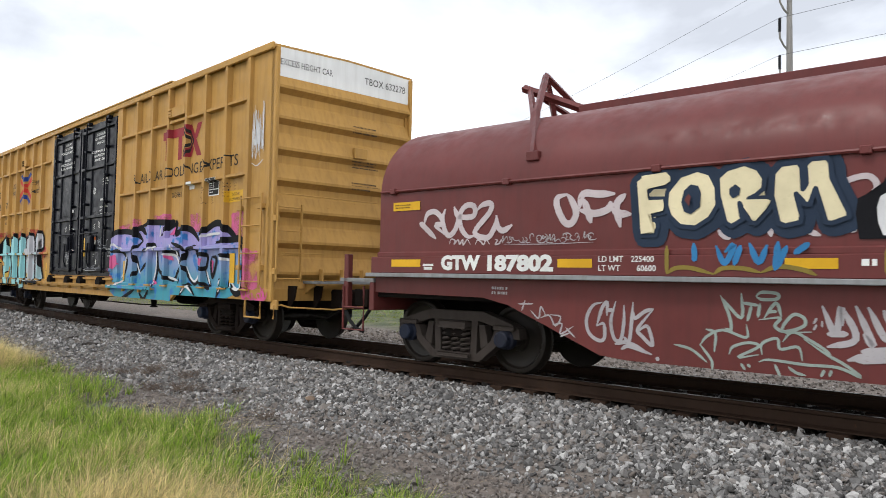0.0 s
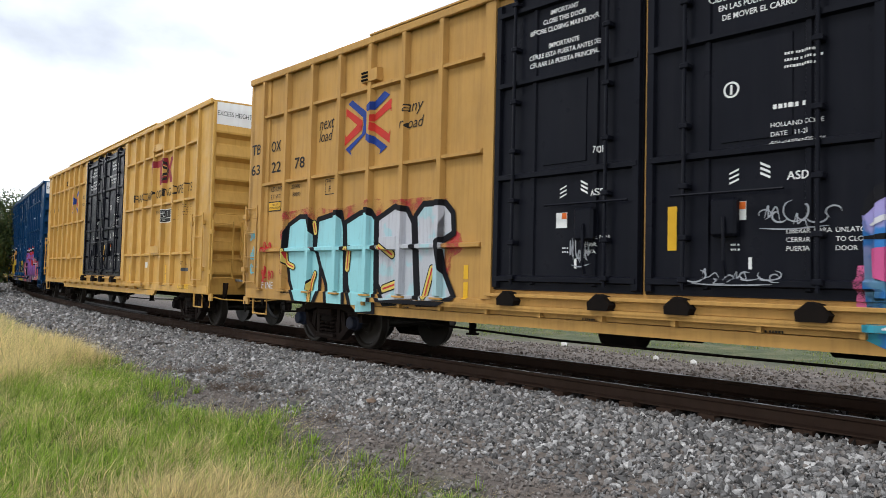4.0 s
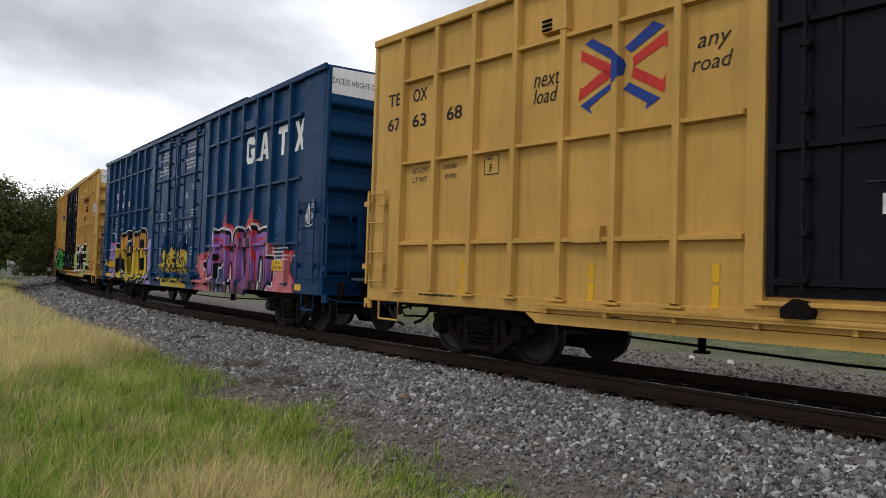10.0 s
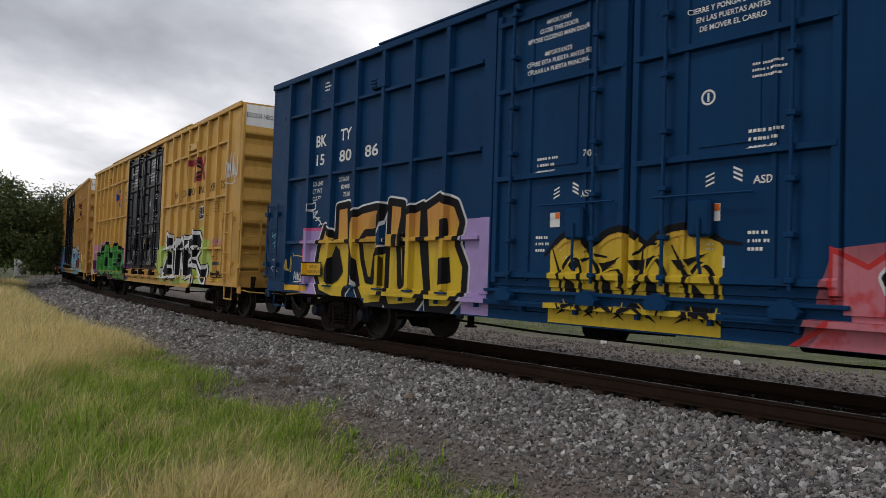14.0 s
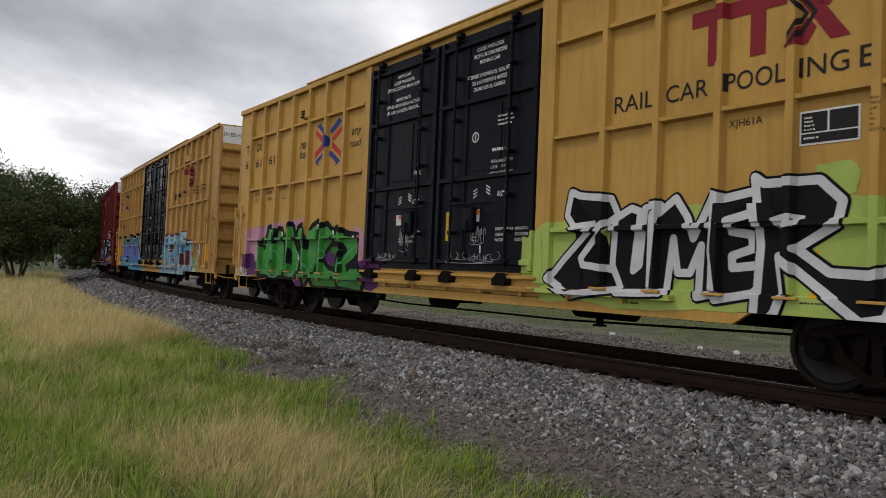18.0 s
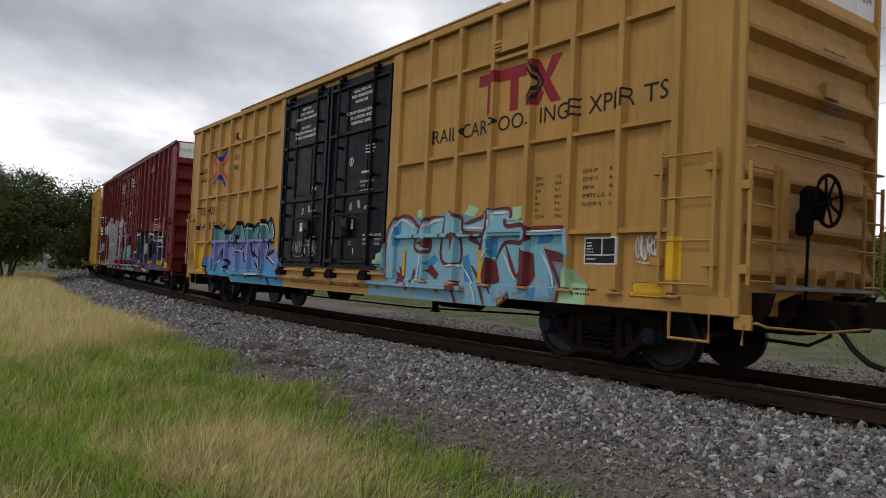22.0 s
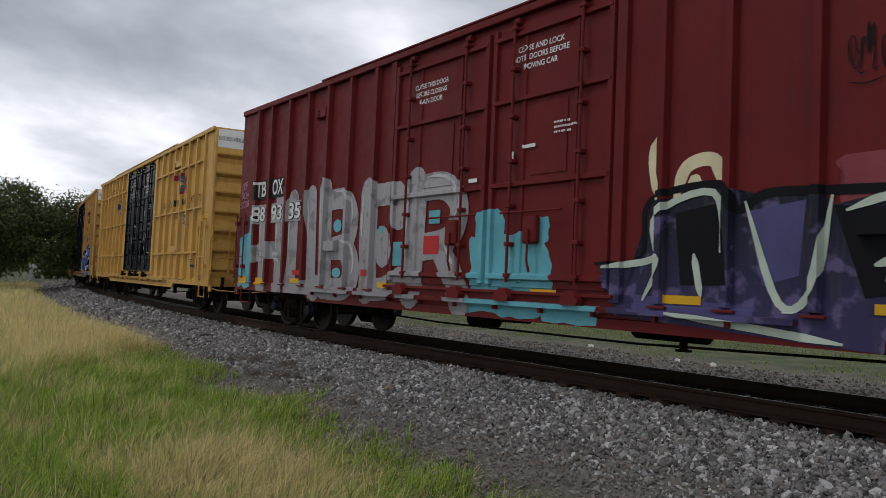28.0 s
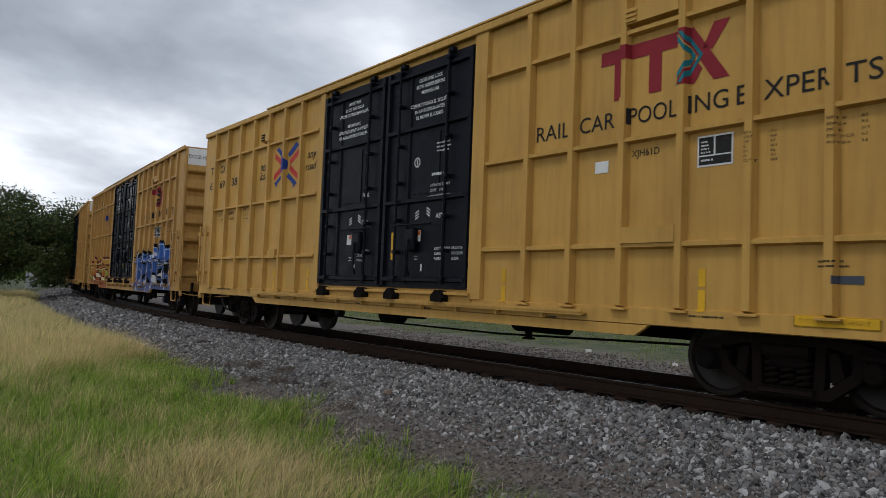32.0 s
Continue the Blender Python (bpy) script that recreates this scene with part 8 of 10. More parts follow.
rim(f, [(6.73, 1.83), (7.05, 1.79), (7.2, 1.39), (7.45, 1.37), (7.7, 1.57), (7.87, 1.65), (8.07, 1.62), (7.9, 1.51), (7.89, 1.23), (8.11, 1.02), (8.19, 0.79), (6.79, 0.71)], 0.05)
drape("graffiti_edge", f, SPRAY_RED, c, B_RELIEF, 0.6)
PURPLE = sprayed("purple_spray", (0.06, 0.013, 0.022), (0.21, 0.095, 0.31), 0.75, 1.35, (0.23, 0.07, 0.24))
root = lettered(c, B_RELIEF, [
        [(2.79, 1.35), (2.99, 1.61), (3.2, 1.77), (3.2, 1.1), (2.92, 1.01)],
        [(6.86, 1.52), (7.1, 1.51), (7.04, 1.03), (7.1, 0.94), (6.87, 0.96)]], (PURPLE,), SPRAY_BLACK, 0.04, SPRAY_WHITE, 0.03, label="purple spikes beside graffiti letters")
root = lettered(c, B_RELIEF, [
        [(3.24, 2.18), (3.39, 2.25), (3.62, 2.14), (3.9, 2.19), (4.09, 2.06), (4.11, 1.54), (3.87, 1.33), (3.62, 1.34), (3.66, 0.51), (3.28, 0.51)],
        [(4.13, 2.13), (4.3, 2.19), (4.48, 2.08), (4.55, 1.69), (4.67, 1.68), (4.66, 2.03), (4.81, 2.17), (4.99, 2.06), (5, 0.61), (4.7, 0.59), (4.62, 1.38), (4.5, 1.38), (4.42, 0.57), (4.15, 0.55)],
        [(5.06, 2.09), (5.2, 2.17), (5.36, 2.11), (5.39, 1.59), (5.49, 1.13), (5.56, 1.59), (5.43, 2.03), (5.6, 2.17), (5.76, 2.06), (5.83, 1.65), (5.91, 0.61), (5.13, 0.58), (5.06, 1.16)],
        [(5.87, 2.08), (6.07, 2.21), (6.22, 2.07), (6.47, 2.12), (6.69, 2.13), (6.78, 1.94), (6.85, 1.58), (6.84, 0.93), (6.57, 0.66), (6.5, 1.52), (6.34, 1.52), (6.27, 0.6), (5.96, 0.59), (6.01, 1.32)]],
    (PURPLE,), SPRAY_BLACK, 0.055, SPRAY_WHITE, 0.05, [
        [(3.52, 1.59), (3.69, 1.62), (3.79, 1.51), (3.65, 1.41), (3.52, 1.46)]], None, "purple bubble-letter graffiti with black and white edges")
f = Flat()
f.lift = -0.012
strokes(f, 0.05,
        [(3.33, 1.94), (3.32, 2.1), (3.42, 2.17)],
        [(3.38, 1.85), (3.67, 1.97), (3.97, 1.92), (3.99, 1.68), (3.81, 1.48), (3.57, 1.42)],
        [(4.21, 1.91), (4.25, 2.06), (4.36, 2.12)],
        [(4.28, 1.91), (4.49, 1.6), (4.49, 0.99)],
        [(4.75, 1.89), (4.81, 2.07), (4.89, 1.89), (4.7, 1.52), (4.74, 0.85)],
        [(5.16, 2.02), (5.22, 2.09), (5.21, 1.66), (5.17, 1.02)],
        [(5.57, 2.03), (5.64, 2.1), (5.56, 1.73), (5.69, 1.17), (5.73, 0.76)],
        [(6, 1.79), (6.32, 1.94), (6.62, 1.9), (6.74, 1.7)],
        [(6.03, 2.04), (6.11, 2.1), (6.06, 1.85), (6.17, 1.19), (6.15, 0.79)],
        [(6.6, 1.64), (6.68, 1.33), (6.65, 0.82)])
drape("graffiti_drip", f, SPRAY_RED, root, B_RELIEF, 3)
drape("notice", Flat().rect(7.02, 7.72, 1.24, 1.46), REFLECT, c, B_RELIEF, 7, "yellow excess height notice")
drape("notice_words", Flat().line("THIS CAR", 7.17, 1.38, 0.05).line("EXCESS HEIGHT", 7.09, 1.28, 0.055), INK, c, B_RELIEF, 8)
for u0, u1, z1 in ((-7.92, -7.0, 2.07), (-3.0, -2.4, 2.1)):
    drape("graffiti_cloud", Flat().rect(u0, u1, 0.68, z1), SPRAY_LILAC, c, B_RELIEF, 0, "lilac block behind yellow graffiti")
drape("graffiti_edge", Flat().rect(-7.96, -7.90, 0.78, 2.09).rect(-7.90, -7.12, 2.03, 2.09), SPRAY_PINK, c, B_RELIEF, 1, "magenta edge of lilac block")
drape("notice", Flat().rect(-7.72, -7.09, 1.14, 1.42), INK, c, B_RELIEF, 24, "dark frame of a yellow notice")
drape("notice", Flat().rect(-7.69, -7.12, 1.17, 1.39), REFLECT, c, B_RELIEF, 26, "yellow excess height notice")
drape("notice_words", Flat().line("THIS CAR", -7.55, 1.305, 0.05).line("EXCESS HEIGHT", -7.62, 1.205, 0.05), INK, c, B_RELIEF, 28)
for w, mat, label, paths in (
    (0.032, SPRAY_WHITE, "white sprayed initials", [
        [(-7.68, 2.57), (-7.69, 2.41)],
        [(-7.68, 2.56), (-7.52, 2.59), (-7.5, 2.47), (-7.66, 2.44), (-7.52, 2.39)],
        [(-7.57, 2.4), (-7.54, 2.26)],
        [(-7.57, 2.39), (-7.4, 2.41), (-7.52, 2.32), (-7.37, 2.26), (-7.5, 2.23)],
        [(-7.29, 2.29), (-7.39, 2.27), (-7.27, 2.19), (-7.35, 2.12)],
        [(-7.25, 2.16), (-7.2, 2.16)]]),
    (0.026, SPRAY_WHITE, "small white sprayed tag", [
        [(-8.28, 1.04), (-8.24, 1.21), (-8.18, 1.04)],
        [(-8.26, 1.1), (-8.18, 1.1)],
        [(-8.15, 1.04), (-8.14, 1.21), (-8.1, 1.06), (-8.09, 1.21)],
        [(-8.03, 1.2), (-8.08, 1.1), (-8.03, 1.05), (-8.01, 1.11)],
        [(-7.96, 1.21), (-8.0, 1.21), (-7.99, 1.06), (-7.95, 1.06)],
        [(-7.98, 1.14), (-7.95, 1.14)],
        [(-8.29, 1.01), (-7.96, 1.03)]]),
    (0.018, SPRAY_GOLD, "thin old sprayed tags", [
        [(-8.52, 1.46), (-8.51, 1.24), (-8.43, 1.34), (-8.43, 1.52), (-8.36, 1.28)],
        [(-8.35, 1.61), (-8.31, 1.52)],
        [(-8.31, 1.55), (-7.98, 1.53), (-7.95, 1.49)],
        [(-8.42, 1.31), (-8.4, 1.23), (-8.46, 1.21)]]),
    (0.028, SPRAY_PALE, "pale tag beside the ladder", [
        [(-9.25, 1.42), (-9.1, 1.46), (-9.07, 1.33), (-9.22, 1.29), (-9.12, 1.2)],
        [(-9.05, 1.26), (-8.93, 1.2)]]),
    (0.026, SPRAY_AQUA, "teal tag beside the ladder", [
        [(-9.22, 2.04), (-9.23, 1.94), (-9.08, 2.01), (-9.15, 1.88)],
        [(-9.2, 1.78), (-9.07, 1.84), (-9.14, 1.68)]])):
    f = Flat()
    strokes(f, w, *paths)
    drape("tag", f, mat, c, B_RELIEF, 2, label)
YEL = sprayed("yellow_spray", (0.50, 0.35, 0.025), (0.46, 0.22, 0.05), 1.5, 2.1)
root = lettered(c, B_RELIEF, [
        [(-7.31, 1.7), (-7.1, 2.1), (-6.85, 1.99), (-6.66, 1.88), (-6.65, 2.46), (-6.26, 2.49), (-6.2, 1.85), (-6.11, 1.39), (-6.07, 1.07), (-6.29, 0.88), (-6.3, 0.63), (-6.68, 0.72), (-7.2, 0.83), (-7.39, 1.16), (-7.37, 1.44)],
        [(-6.2, 1.96), (-6.06, 2.28), (-5.81, 2.36), (-5.4, 2.4), (-5.07, 2.37), (-5.2, 2.14), (-5.31, 1.96), (-5.69, 1.95), (-5.83, 1.82), (-5.75, 1.46), (-5.6, 1.12), (-5.43, 1.1), (-5.35, 1.57), (-5, 1.66), (-4.91, 1.41), (-4.96, 1), (-5.08, 0.7), (-5.63, 0.64), (-5.85, 0.95), (-6, 1.39)],
        [(-4.97, 1.8), (-4.95, 2.47), (-4.56, 2.41), (-4.57, 2.2), (-4.68, 1.8), (-4.6, 1.05), (-4.47, 1.14), (-4.51, 1.79), (-4.49, 2.24), (-4.03, 2.36), (-4.04, 1.78), (-3.88, 0.95), (-4.1, 0.73), (-4.87, 0.66), (-4.98, 0.82)],
        [(-3.99, 2.32), (-3.6, 2.47), (-3.21, 2.34), (-3.05, 2.05), (-3.16, 1.72), (-2.96, 1.39), (-2.98, 0.97), (-3.28, 0.71), (-3.79, 0.69), (-3.88, 1.27)]],
    (YEL,), SPRAY_BLACK, 0.085, SPRAY_WHITE, 0.035, [
        [(-6.66, 1.74), (-6.52, 1.65), (-6.38, 1.25), (-6.53, 1.1), (-6.77, 1), (-6.98, 1.1), (-6.87, 1.38)],
        [(-3.6, 2.08), (-3.38, 2.12), (-3.37, 1.82), (-3.58, 1.78)],
        [(-3.55, 1.48), (-3.33, 1.53), (-3.28, 1.14), (-3.52, 1.08)]], None, "yellow graffiti letters with black edges")
wild(c, B_RELIEF, (-1.25, 1.2, 0.68, 1.9), YEL, SPRAY_BLACK, YEL, (), SPRAY_BLACK, 19, 4, "yellow and black graffiti on the doors")
for u0, u1, z0, z1, seed in ((7.1, 7.5, 2.0, 2.5, 83), (8.62, 9.0, 2.2, 2.6, 84)):
    tag(c, B_RELIEF, u0, u1, z0, z1, SPRAY_WHITE if seed != 83 else SPRAY_BLUE, seed, 0.022, SIDE, 5, "sprayed tag")

# second graffiti car: black and white letters ahead, green ones behind
c = CAR[4]
clouds(c, SPRAY_LIME, Y_RELIEF, ((2.3, 5.2, 0.7, 1.95), (4.6, 7.35, 0.7, 2.05), (2.2, 3.0, 0.9, 1.8), (6.3, 6.75, 2.0, 2.35), (7.2, 7.6, 1.1, 1.4)), 0, "lime green sprayed patch")
root = lettered(c, Y_RELIEF, [
        [(2.89, 1.94), (2.96, 2.26), (3.11, 2.2), (3.67, 2.13), (3.79, 1.91), (3.55, 1.78), (3.16, 1.36), (3.2, 1.27), (3.65, 1.23), (3.93, 1.18), (3.87, 0.97), (3.19, 0.89), (3.02, 0.85), (2.58, 1.07), (2.87, 1.35), (3.39, 1.81), (3.02, 1.78)],
        [(3.75, 1.87), (4, 1.99), (4.14, 1.94), (4.05, 1.21), (4.15, 1.28), (4.21, 1.98), (4.44, 2.01), (4.51, 1.84), (4.44, 0.95), (3.9, 0.93), (3.72, 1.27)],
        [(4.39, 1.89), (4.66, 2.08), (4.83, 1.84), (4.91, 1.6), (5.05, 1.87), (5.16, 2.09), (5.28, 2.05), (5.22, 0.98), (5, 0.93), (5.02, 1.52), (4.88, 1.2), (4.71, 1.2), (4.64, 1.61), (4.56, 0.96), (4.32, 0.95)],
        [(5.17, 2.02), (5.68, 2.1), (5.69, 1.85), (5.39, 1.78), (5.4, 1.67), (5.65, 1.63), (5.66, 1.48), (5.41, 1.4), (5.42, 1.27), (5.71, 1.3), (5.82, 1.16), (5.67, 1), (5.23, 0.91), (5.14, 1.45)],
        [(5.66, 2.25), (5.77, 2.17), (6.36, 2.17), (6.59, 1.95), (6.54, 1.72), (6.14, 1.48), (6.48, 1.24), (6.89, 1.22), (7.09, 1.29), (7.17, 1.19), (7.02, 0.82), (6.79, 0.77), (5.95, 1.4), (6.01, 1.02), (5.93, 0.8), (5.79, 0.68), (5.7, 0.74), (5.75, 1.52)]],
    (SPRAY_BLACK,), SPRAY_WHITE, 0.062, SPRAY_BLACK, 0.03, [
        [(5.9, 1.79), (6.07, 1.84), (6.23, 1.81), (6.18, 1.72), (5.96, 1.68)]], None, "black graffiti letters with white edges on lime")
clouds(c, SPRAY_ROSE, Y_RELIEF, ((-8.7, -7.4, 1.2, 2.1), (-7.6, -6.4, 1.6, 2.15), (-6.2, -5.2, 1.7, 2.2), (-3.3, -2.5, 1.1, 1.95)), 0, "rose pink sprayed patch")
GREEN = sprayed("green_spray", (0.028, 0.19, 0.022), (0.05, 0.27, 0.045), 0.9, 1.9, (0.05, 0.25, 0.05))
root = lettered(c, Y_RELIEF, [
        [(-7.92, 1.63), (-7.7, 1.67), (-7.52, 1.54), (-7.38, 1.88), (-7.34, 2.05), (-7.11, 2.05), (-6.95, 1.87), (-6.85, 1.67), (-6.77, 1.86), (-6.74, 2), (-6.53, 1.99), (-6.39, 1.78), (-6.31, 1.53), (-6.27, 0.83), (-6.71, 0.8), (-7.36, 0.82), (-7.79, 0.84), (-7.89, 1.26)],
        [(-6.32, 1.68), (-6.22, 1.98), (-5.95, 2.09), (-5.85, 2.01), (-5.75, 1.69), (-5.63, 1.53), (-5.41, 1.3), (-5.5, 0.99), (-5.65, 0.78), (-6.24, 0.81)],
        [(-5.71, 1.84), (-5.62, 2), (-5.36, 2.07), (-5.21, 1.95), (-5.18, 1.76), (-5.09, 1.53), (-5.04, 1.9), (-4.91, 2.01), (-4.63, 2.11), (-4.48, 2.03), (-4.43, 1.81), (-4.46, 1.46), (-4.66, 1.02), (-4.94, 0.82), (-5.13, 0.62), (-5.39, 0.91), (-5.37, 1.3), (-5.53, 1.61)],
        [(-4.43, 1.81), (-4.36, 1.99), (-4.19, 2.05), (-4.01, 1.94), (-3.8, 1.87), (-3.92, 1.6), (-4.19, 1.42), (-4.27, 1.25), (-4.06, 1.11), (-3.69, 1.06), (-3.56, 0.89), (-3.59, 0.65), (-4.65, 0.64), (-4.84, 0.82), (-4.54, 1.24), (-4.46, 1.53)],
        [(-3.91, 1.6), (-3.8, 1.93), (-3.69, 1.96), (-3.31, 1.82), (-2.84, 1.77), (-2.77, 1.53), (-2.8, 1.37), (-3, 1.24), (-3.24, 1.14), (-2.8, 1.16), (-2.53, 1.05), (-2.49, 0.81), (-2.58, 0.62), (-3.56, 0.68), (-3.65, 1), (-3.58, 1.33), (-3.32, 1.47), (-3.52, 1.6)]],
    (GREEN,), SPRAY_BLACK, 0.075, None, 0, [
        [(-7.1, 1.36), (-6.81, 1.21), (-6.97, 1.02)],
        [(-5.98, 1.53), (-5.88, 1.41), (-5.9, 1.13), (-6, 1.17)],
        [(-3.31, 1.17), (-3.1, 1.12), (-3.23, 1)]], None, "green graffiti letters with black edges on pink")
f = Flat()
f.lift = -0.0145
patches(f,
        [(-4.22, 1.36), (-3.91, 1.44), (-3.73, 1.26), (-3.9, 1.12), (-4.15, 1.25)],
        [(-8.41, 1.06), (-7.82, 1.26), (-7.79, 0.88), (-8.47, 0.82)],
        [(-5.6, 0.79), (-5.4, 0.91), (-5.18, 0.62), (-5.54, 0.58)])
drape("graffiti_patch", f, SPRAY_PLUM, root, Y_RELIEF, 3)
f = Flat()
f.lift = -0.0145
strokes(f, 0.03,
        [(-7.7, 1.63), (-7.01, 1.54), (-6.48, 1.2), (-6.59, 0.86), (-7.16, 0.88), (-7.32, 1.27)],
        [(-6.09, 1.53), (-6.12, 1.13), (-5.83, 0.89), (-5.57, 1.06), (-5.53, 1.38), (-5.81, 1.49)],
        [(-5.22, 1.46), (-5.05, 1.01), (-4.69, 1.31), (-4.66, 1.68)],
        [(-4.42, 1.53), (-4.24, 1.39), (-4.41, 1.17), (-4.31, 0.89), (-3.89, 0.85)],
        [(-2.81, 1.59), (-3.22, 1.4), (-3.51, 1.13), (-3.38, 0.84), (-2.85, 0.85)])
drape("graffiti_outline", f, flat_paint("pale_green_spray", (0.10, 0.36, 0.20), 0.55), root, Y_RELIEF, 3)
f = Flat()
f.lift = -0.016
strokes(f, 0.07,
        [(-7.13, 1.96), (-7.03, 1.87)],
        [(-6.5, 1.91), (-6.42, 1.82)],
        [(-5.3, 2), (-5.24, 1.9)],
        [(-4.63, 2.03), (-4.53, 1.92)],
        [(-3.91, 1.89), (-3.86, 1.79)],
        [(-3.73, 1.92), (-3.66, 1.89)],
        [(-2.92, 1.75), (-2.84, 1.7)],
        [(-5.53, 1.36), (-5.49, 1.25)])
drape("letter_shine", f, SPRAY_WHITE, root, Y_RELIEF, 3)
clouds(c, SPRAY_PLUM, Y_RELIEF, ((-8.9, -8.1, 0.82, 1.4), (-3.0, -1.9, 0.68, 1.3)), 1, "plum purple sprayed patch")
drape("graffiti_cloud", Flat().poly(lumpy(2.0, 2.5, 0.9, 1.7, 8, 0.1)), SPRAY_LIME, c, Y_RELIEF, 2)
tag(c, Y_RELIEF, 8.5, 9.2, 3.4, 3.95, SPRAY_WHITE, 91, 0.03, SIDE, 8, "white sprayed tag on the corner post")
tag(c, Y_RELIEF, 7.55, 8.15, 1.85, 2.0, SPRAY_ROSE, 92, 0.03, SIDE, 5, "pink sprayed tag")
tag(c, Y_RELIEF, 7.65, 8.3, 1.02, 1.14, SPRAY_BLACK, 93, 0.03, SIDE, 6, "black sprayed tag")
tag(c, Y_RELIEF, -9.25, -8.2, 0.84, 1.0, SPRAY_WHITE, 94, 0.03, SIDE, 8, "white sprayed tag")
for u0, u1, z0, z1, seed in ((-1.3, -0.95, 1.5, 1.8, 95), (0.75, 1.15, 1.6, 1.85, 96), (-2.0, -1.4, 1.3, 1.42, 97), (0.2, 1.5, 1.28, 1.42, 98)):
    tag(c, Y_RELIEF, u0, u1, z0, z1, SPRAY_PALE, seed, 0.014, SIDE, 6, "white sprayed tag on the door")

# faded yellow car: pale blue wild pieces
c = CAR[5]
f = Flat()
patches(f,
        [(6.67, 1.3), (6.82, 1.36), (6.94, 1.08), (7.25, 1.05), (7.26, 0.76), (6.7, 0.72), (6.78, 0.92)],
        [(3.22, 1.95), (3.23, 2.2), (3.4, 2.21), (3.39, 2)],
        [(4.5, 2.02), (4.69, 2.23), (4.93, 2.15), (4.8, 1.96)],
        [(5.7, 1.93), (5.72, 2.14), (5.93, 2.14), (6, 1.93)],
        [(1.93, 1.43), (2.36, 1.54), (2.39, 1.23), (1.89, 1.2)])
drape("graffiti_cloud", f, SPRAY_MINT, c, Y_RELIEF, 0, "mint green sprayed patch")
body = Flat()
patches(body,
        [(1.74, 0.68), (1.76, 0.84), (2.38, 0.94), (2.38, 1.74), (2.52, 2), (2.77, 2.1), (3.07, 2.05), (3.29, 1.91), (3.67, 2.05), (4.04, 2.06), (4.13, 2.14), (4.5, 2.02), (4.58, 1.92), (4.97, 2), (5.21, 2.08), (5.23, 2.12), (5.66, 2.11), (5.71, 1.91), (6.06, 1.93), (6.08, 1.82), (6.9, 1.81), (6.95, 1.45), (6.47, 1.52), (6.68, 1.3), (6.77, 0.92), (6.63, 0.64), (5.06, 0.6), (2.64, 0.57)])
root = drape("graffiti", body, sprayed("sky_blue_spray", (0.16, 0.34, 0.44), (0.20, 0.42, 0.50), 0.9, 2.0, (0.26, 0.33, 0.38)), c, Y_RELIEF, 1, "pale blue wild-style graffiti with oxblood edges")
f = Flat()
patches(f,
        [(3.56, 1.29), (3.8, 1.44), (3.91, 1.33), (3.66, 1.19)],
        [(4.58, 1.4), (4.72, 1.44), (4.87, 1), (4.64, 1)],
        [(5.23, 1.66), (5.42, 1.7), (5.41, 1.4), (5.28, 1.4)],
        [(6.31, 1.7), (6.64, 1.72), (6.54, 1.61), (6.28, 1.59)],
        [(6.13, 0.89), (6.32, 1.02), (6.31, 0.74), (6.1, 0.73)],
        [(2.52, 1.97), (2.74, 2.04), (2.7, 1.64), (2.56, 1.54)])
drape("graffiti_patch", f, flat_paint("deep_sky_spray", (0.05, 0.22, 0.42), 0.55, 0.4), root, Y_RELIEF, 2)
f = Flat()
patches(f,
        [(2.63, 1.13), (2.82, 1.08), (2.91, 0.9), (2.72, 0.94)],
        [(3.72, 1.27), (3.94, 1.11), (3.87, 1.01), (3.58, 1.15)],
        [(5.25, 1.4), (5.42, 1.32), (5.5, 1.03), (5.2, 0.93), (5.18, 1.23)],
        [(5.97, 1.53), (6.21, 1.45), (6.26, 1.13), (6.12, 0.96), (5.88, 1), (5.99, 1.2)],
        [(6.43, 1.53), (6.9, 1.44), (6.89, 1.33), (6.52, 1.36)],
        [(3.19, 1.63), (3.63, 1.53), (3.7, 1.72)],
        [(4.18, 1.67), (4.24, 1.85), (4.43, 1.76), (4.35, 1.51)],
        [(4.68, 1.67), (4.99, 1.57), (4.91, 1.75)],
        [(4.31, 1.02), (4.55, 1.01), (4.59, 0.86), (4.35, 0.88)],
        [(5.62, 0.78), (5.73, 0.91), (5.84, 0.67), (5.56, 0.65)])
strokes(f, 0.06,
        [(2.38, 0.92), (2.35, 1.69), (2.52, 2), (2.77, 2.11), (3.07, 2.06), (3.31, 1.91), (3.67, 2.05), (4.04, 2.06)],
        [(3.29, 1.91), (3.2, 1.53), (3.63, 1.48), (3.7, 1.72)],
        [(4.04, 2.06), (4, 1.35), (4.51, 1.3), (4.48, 1.71), (4.25, 1.76)],
        [(4.13, 2.14), (4.5, 2.02), (4.58, 1.8), (5.19, 1.77)],
        [(4.58, 1.92), (4.97, 2), (5.21, 2.08)],
        [(5.23, 2.12), (5.22, 1.83), (5, 1.53), (5.32, 0.85)],
        [(5.23, 2.12), (5.66, 2.11), (5.71, 1.86), (6.07, 1.85), (6.05, 1.61), (5.59, 1.61), (5.35, 1.28)],
        [(5.59, 1.61), (5.87, 1.12), (6.03, 1.53)],
        [(6.08, 1.82), (6.9, 1.81)],
        [(6.43, 1.53), (6.69, 1.14), (6.76, 0.92), (6.63, 0.64)])
strokes(f, 0.06,
        [(4.81, 1.27), (5.03, 1.01), (5.22, 0.63)],
        [(4.31, 0.98), (4.52, 0.59)],
        [(2.74, 1.23), (2.95, 0.91)],
        [(3.23, 1.19), (3.13, 0.89)])
drape("graffiti_edge", f, RUST_EDGE, root, Y_RELIEF, 3)
f = Flat()
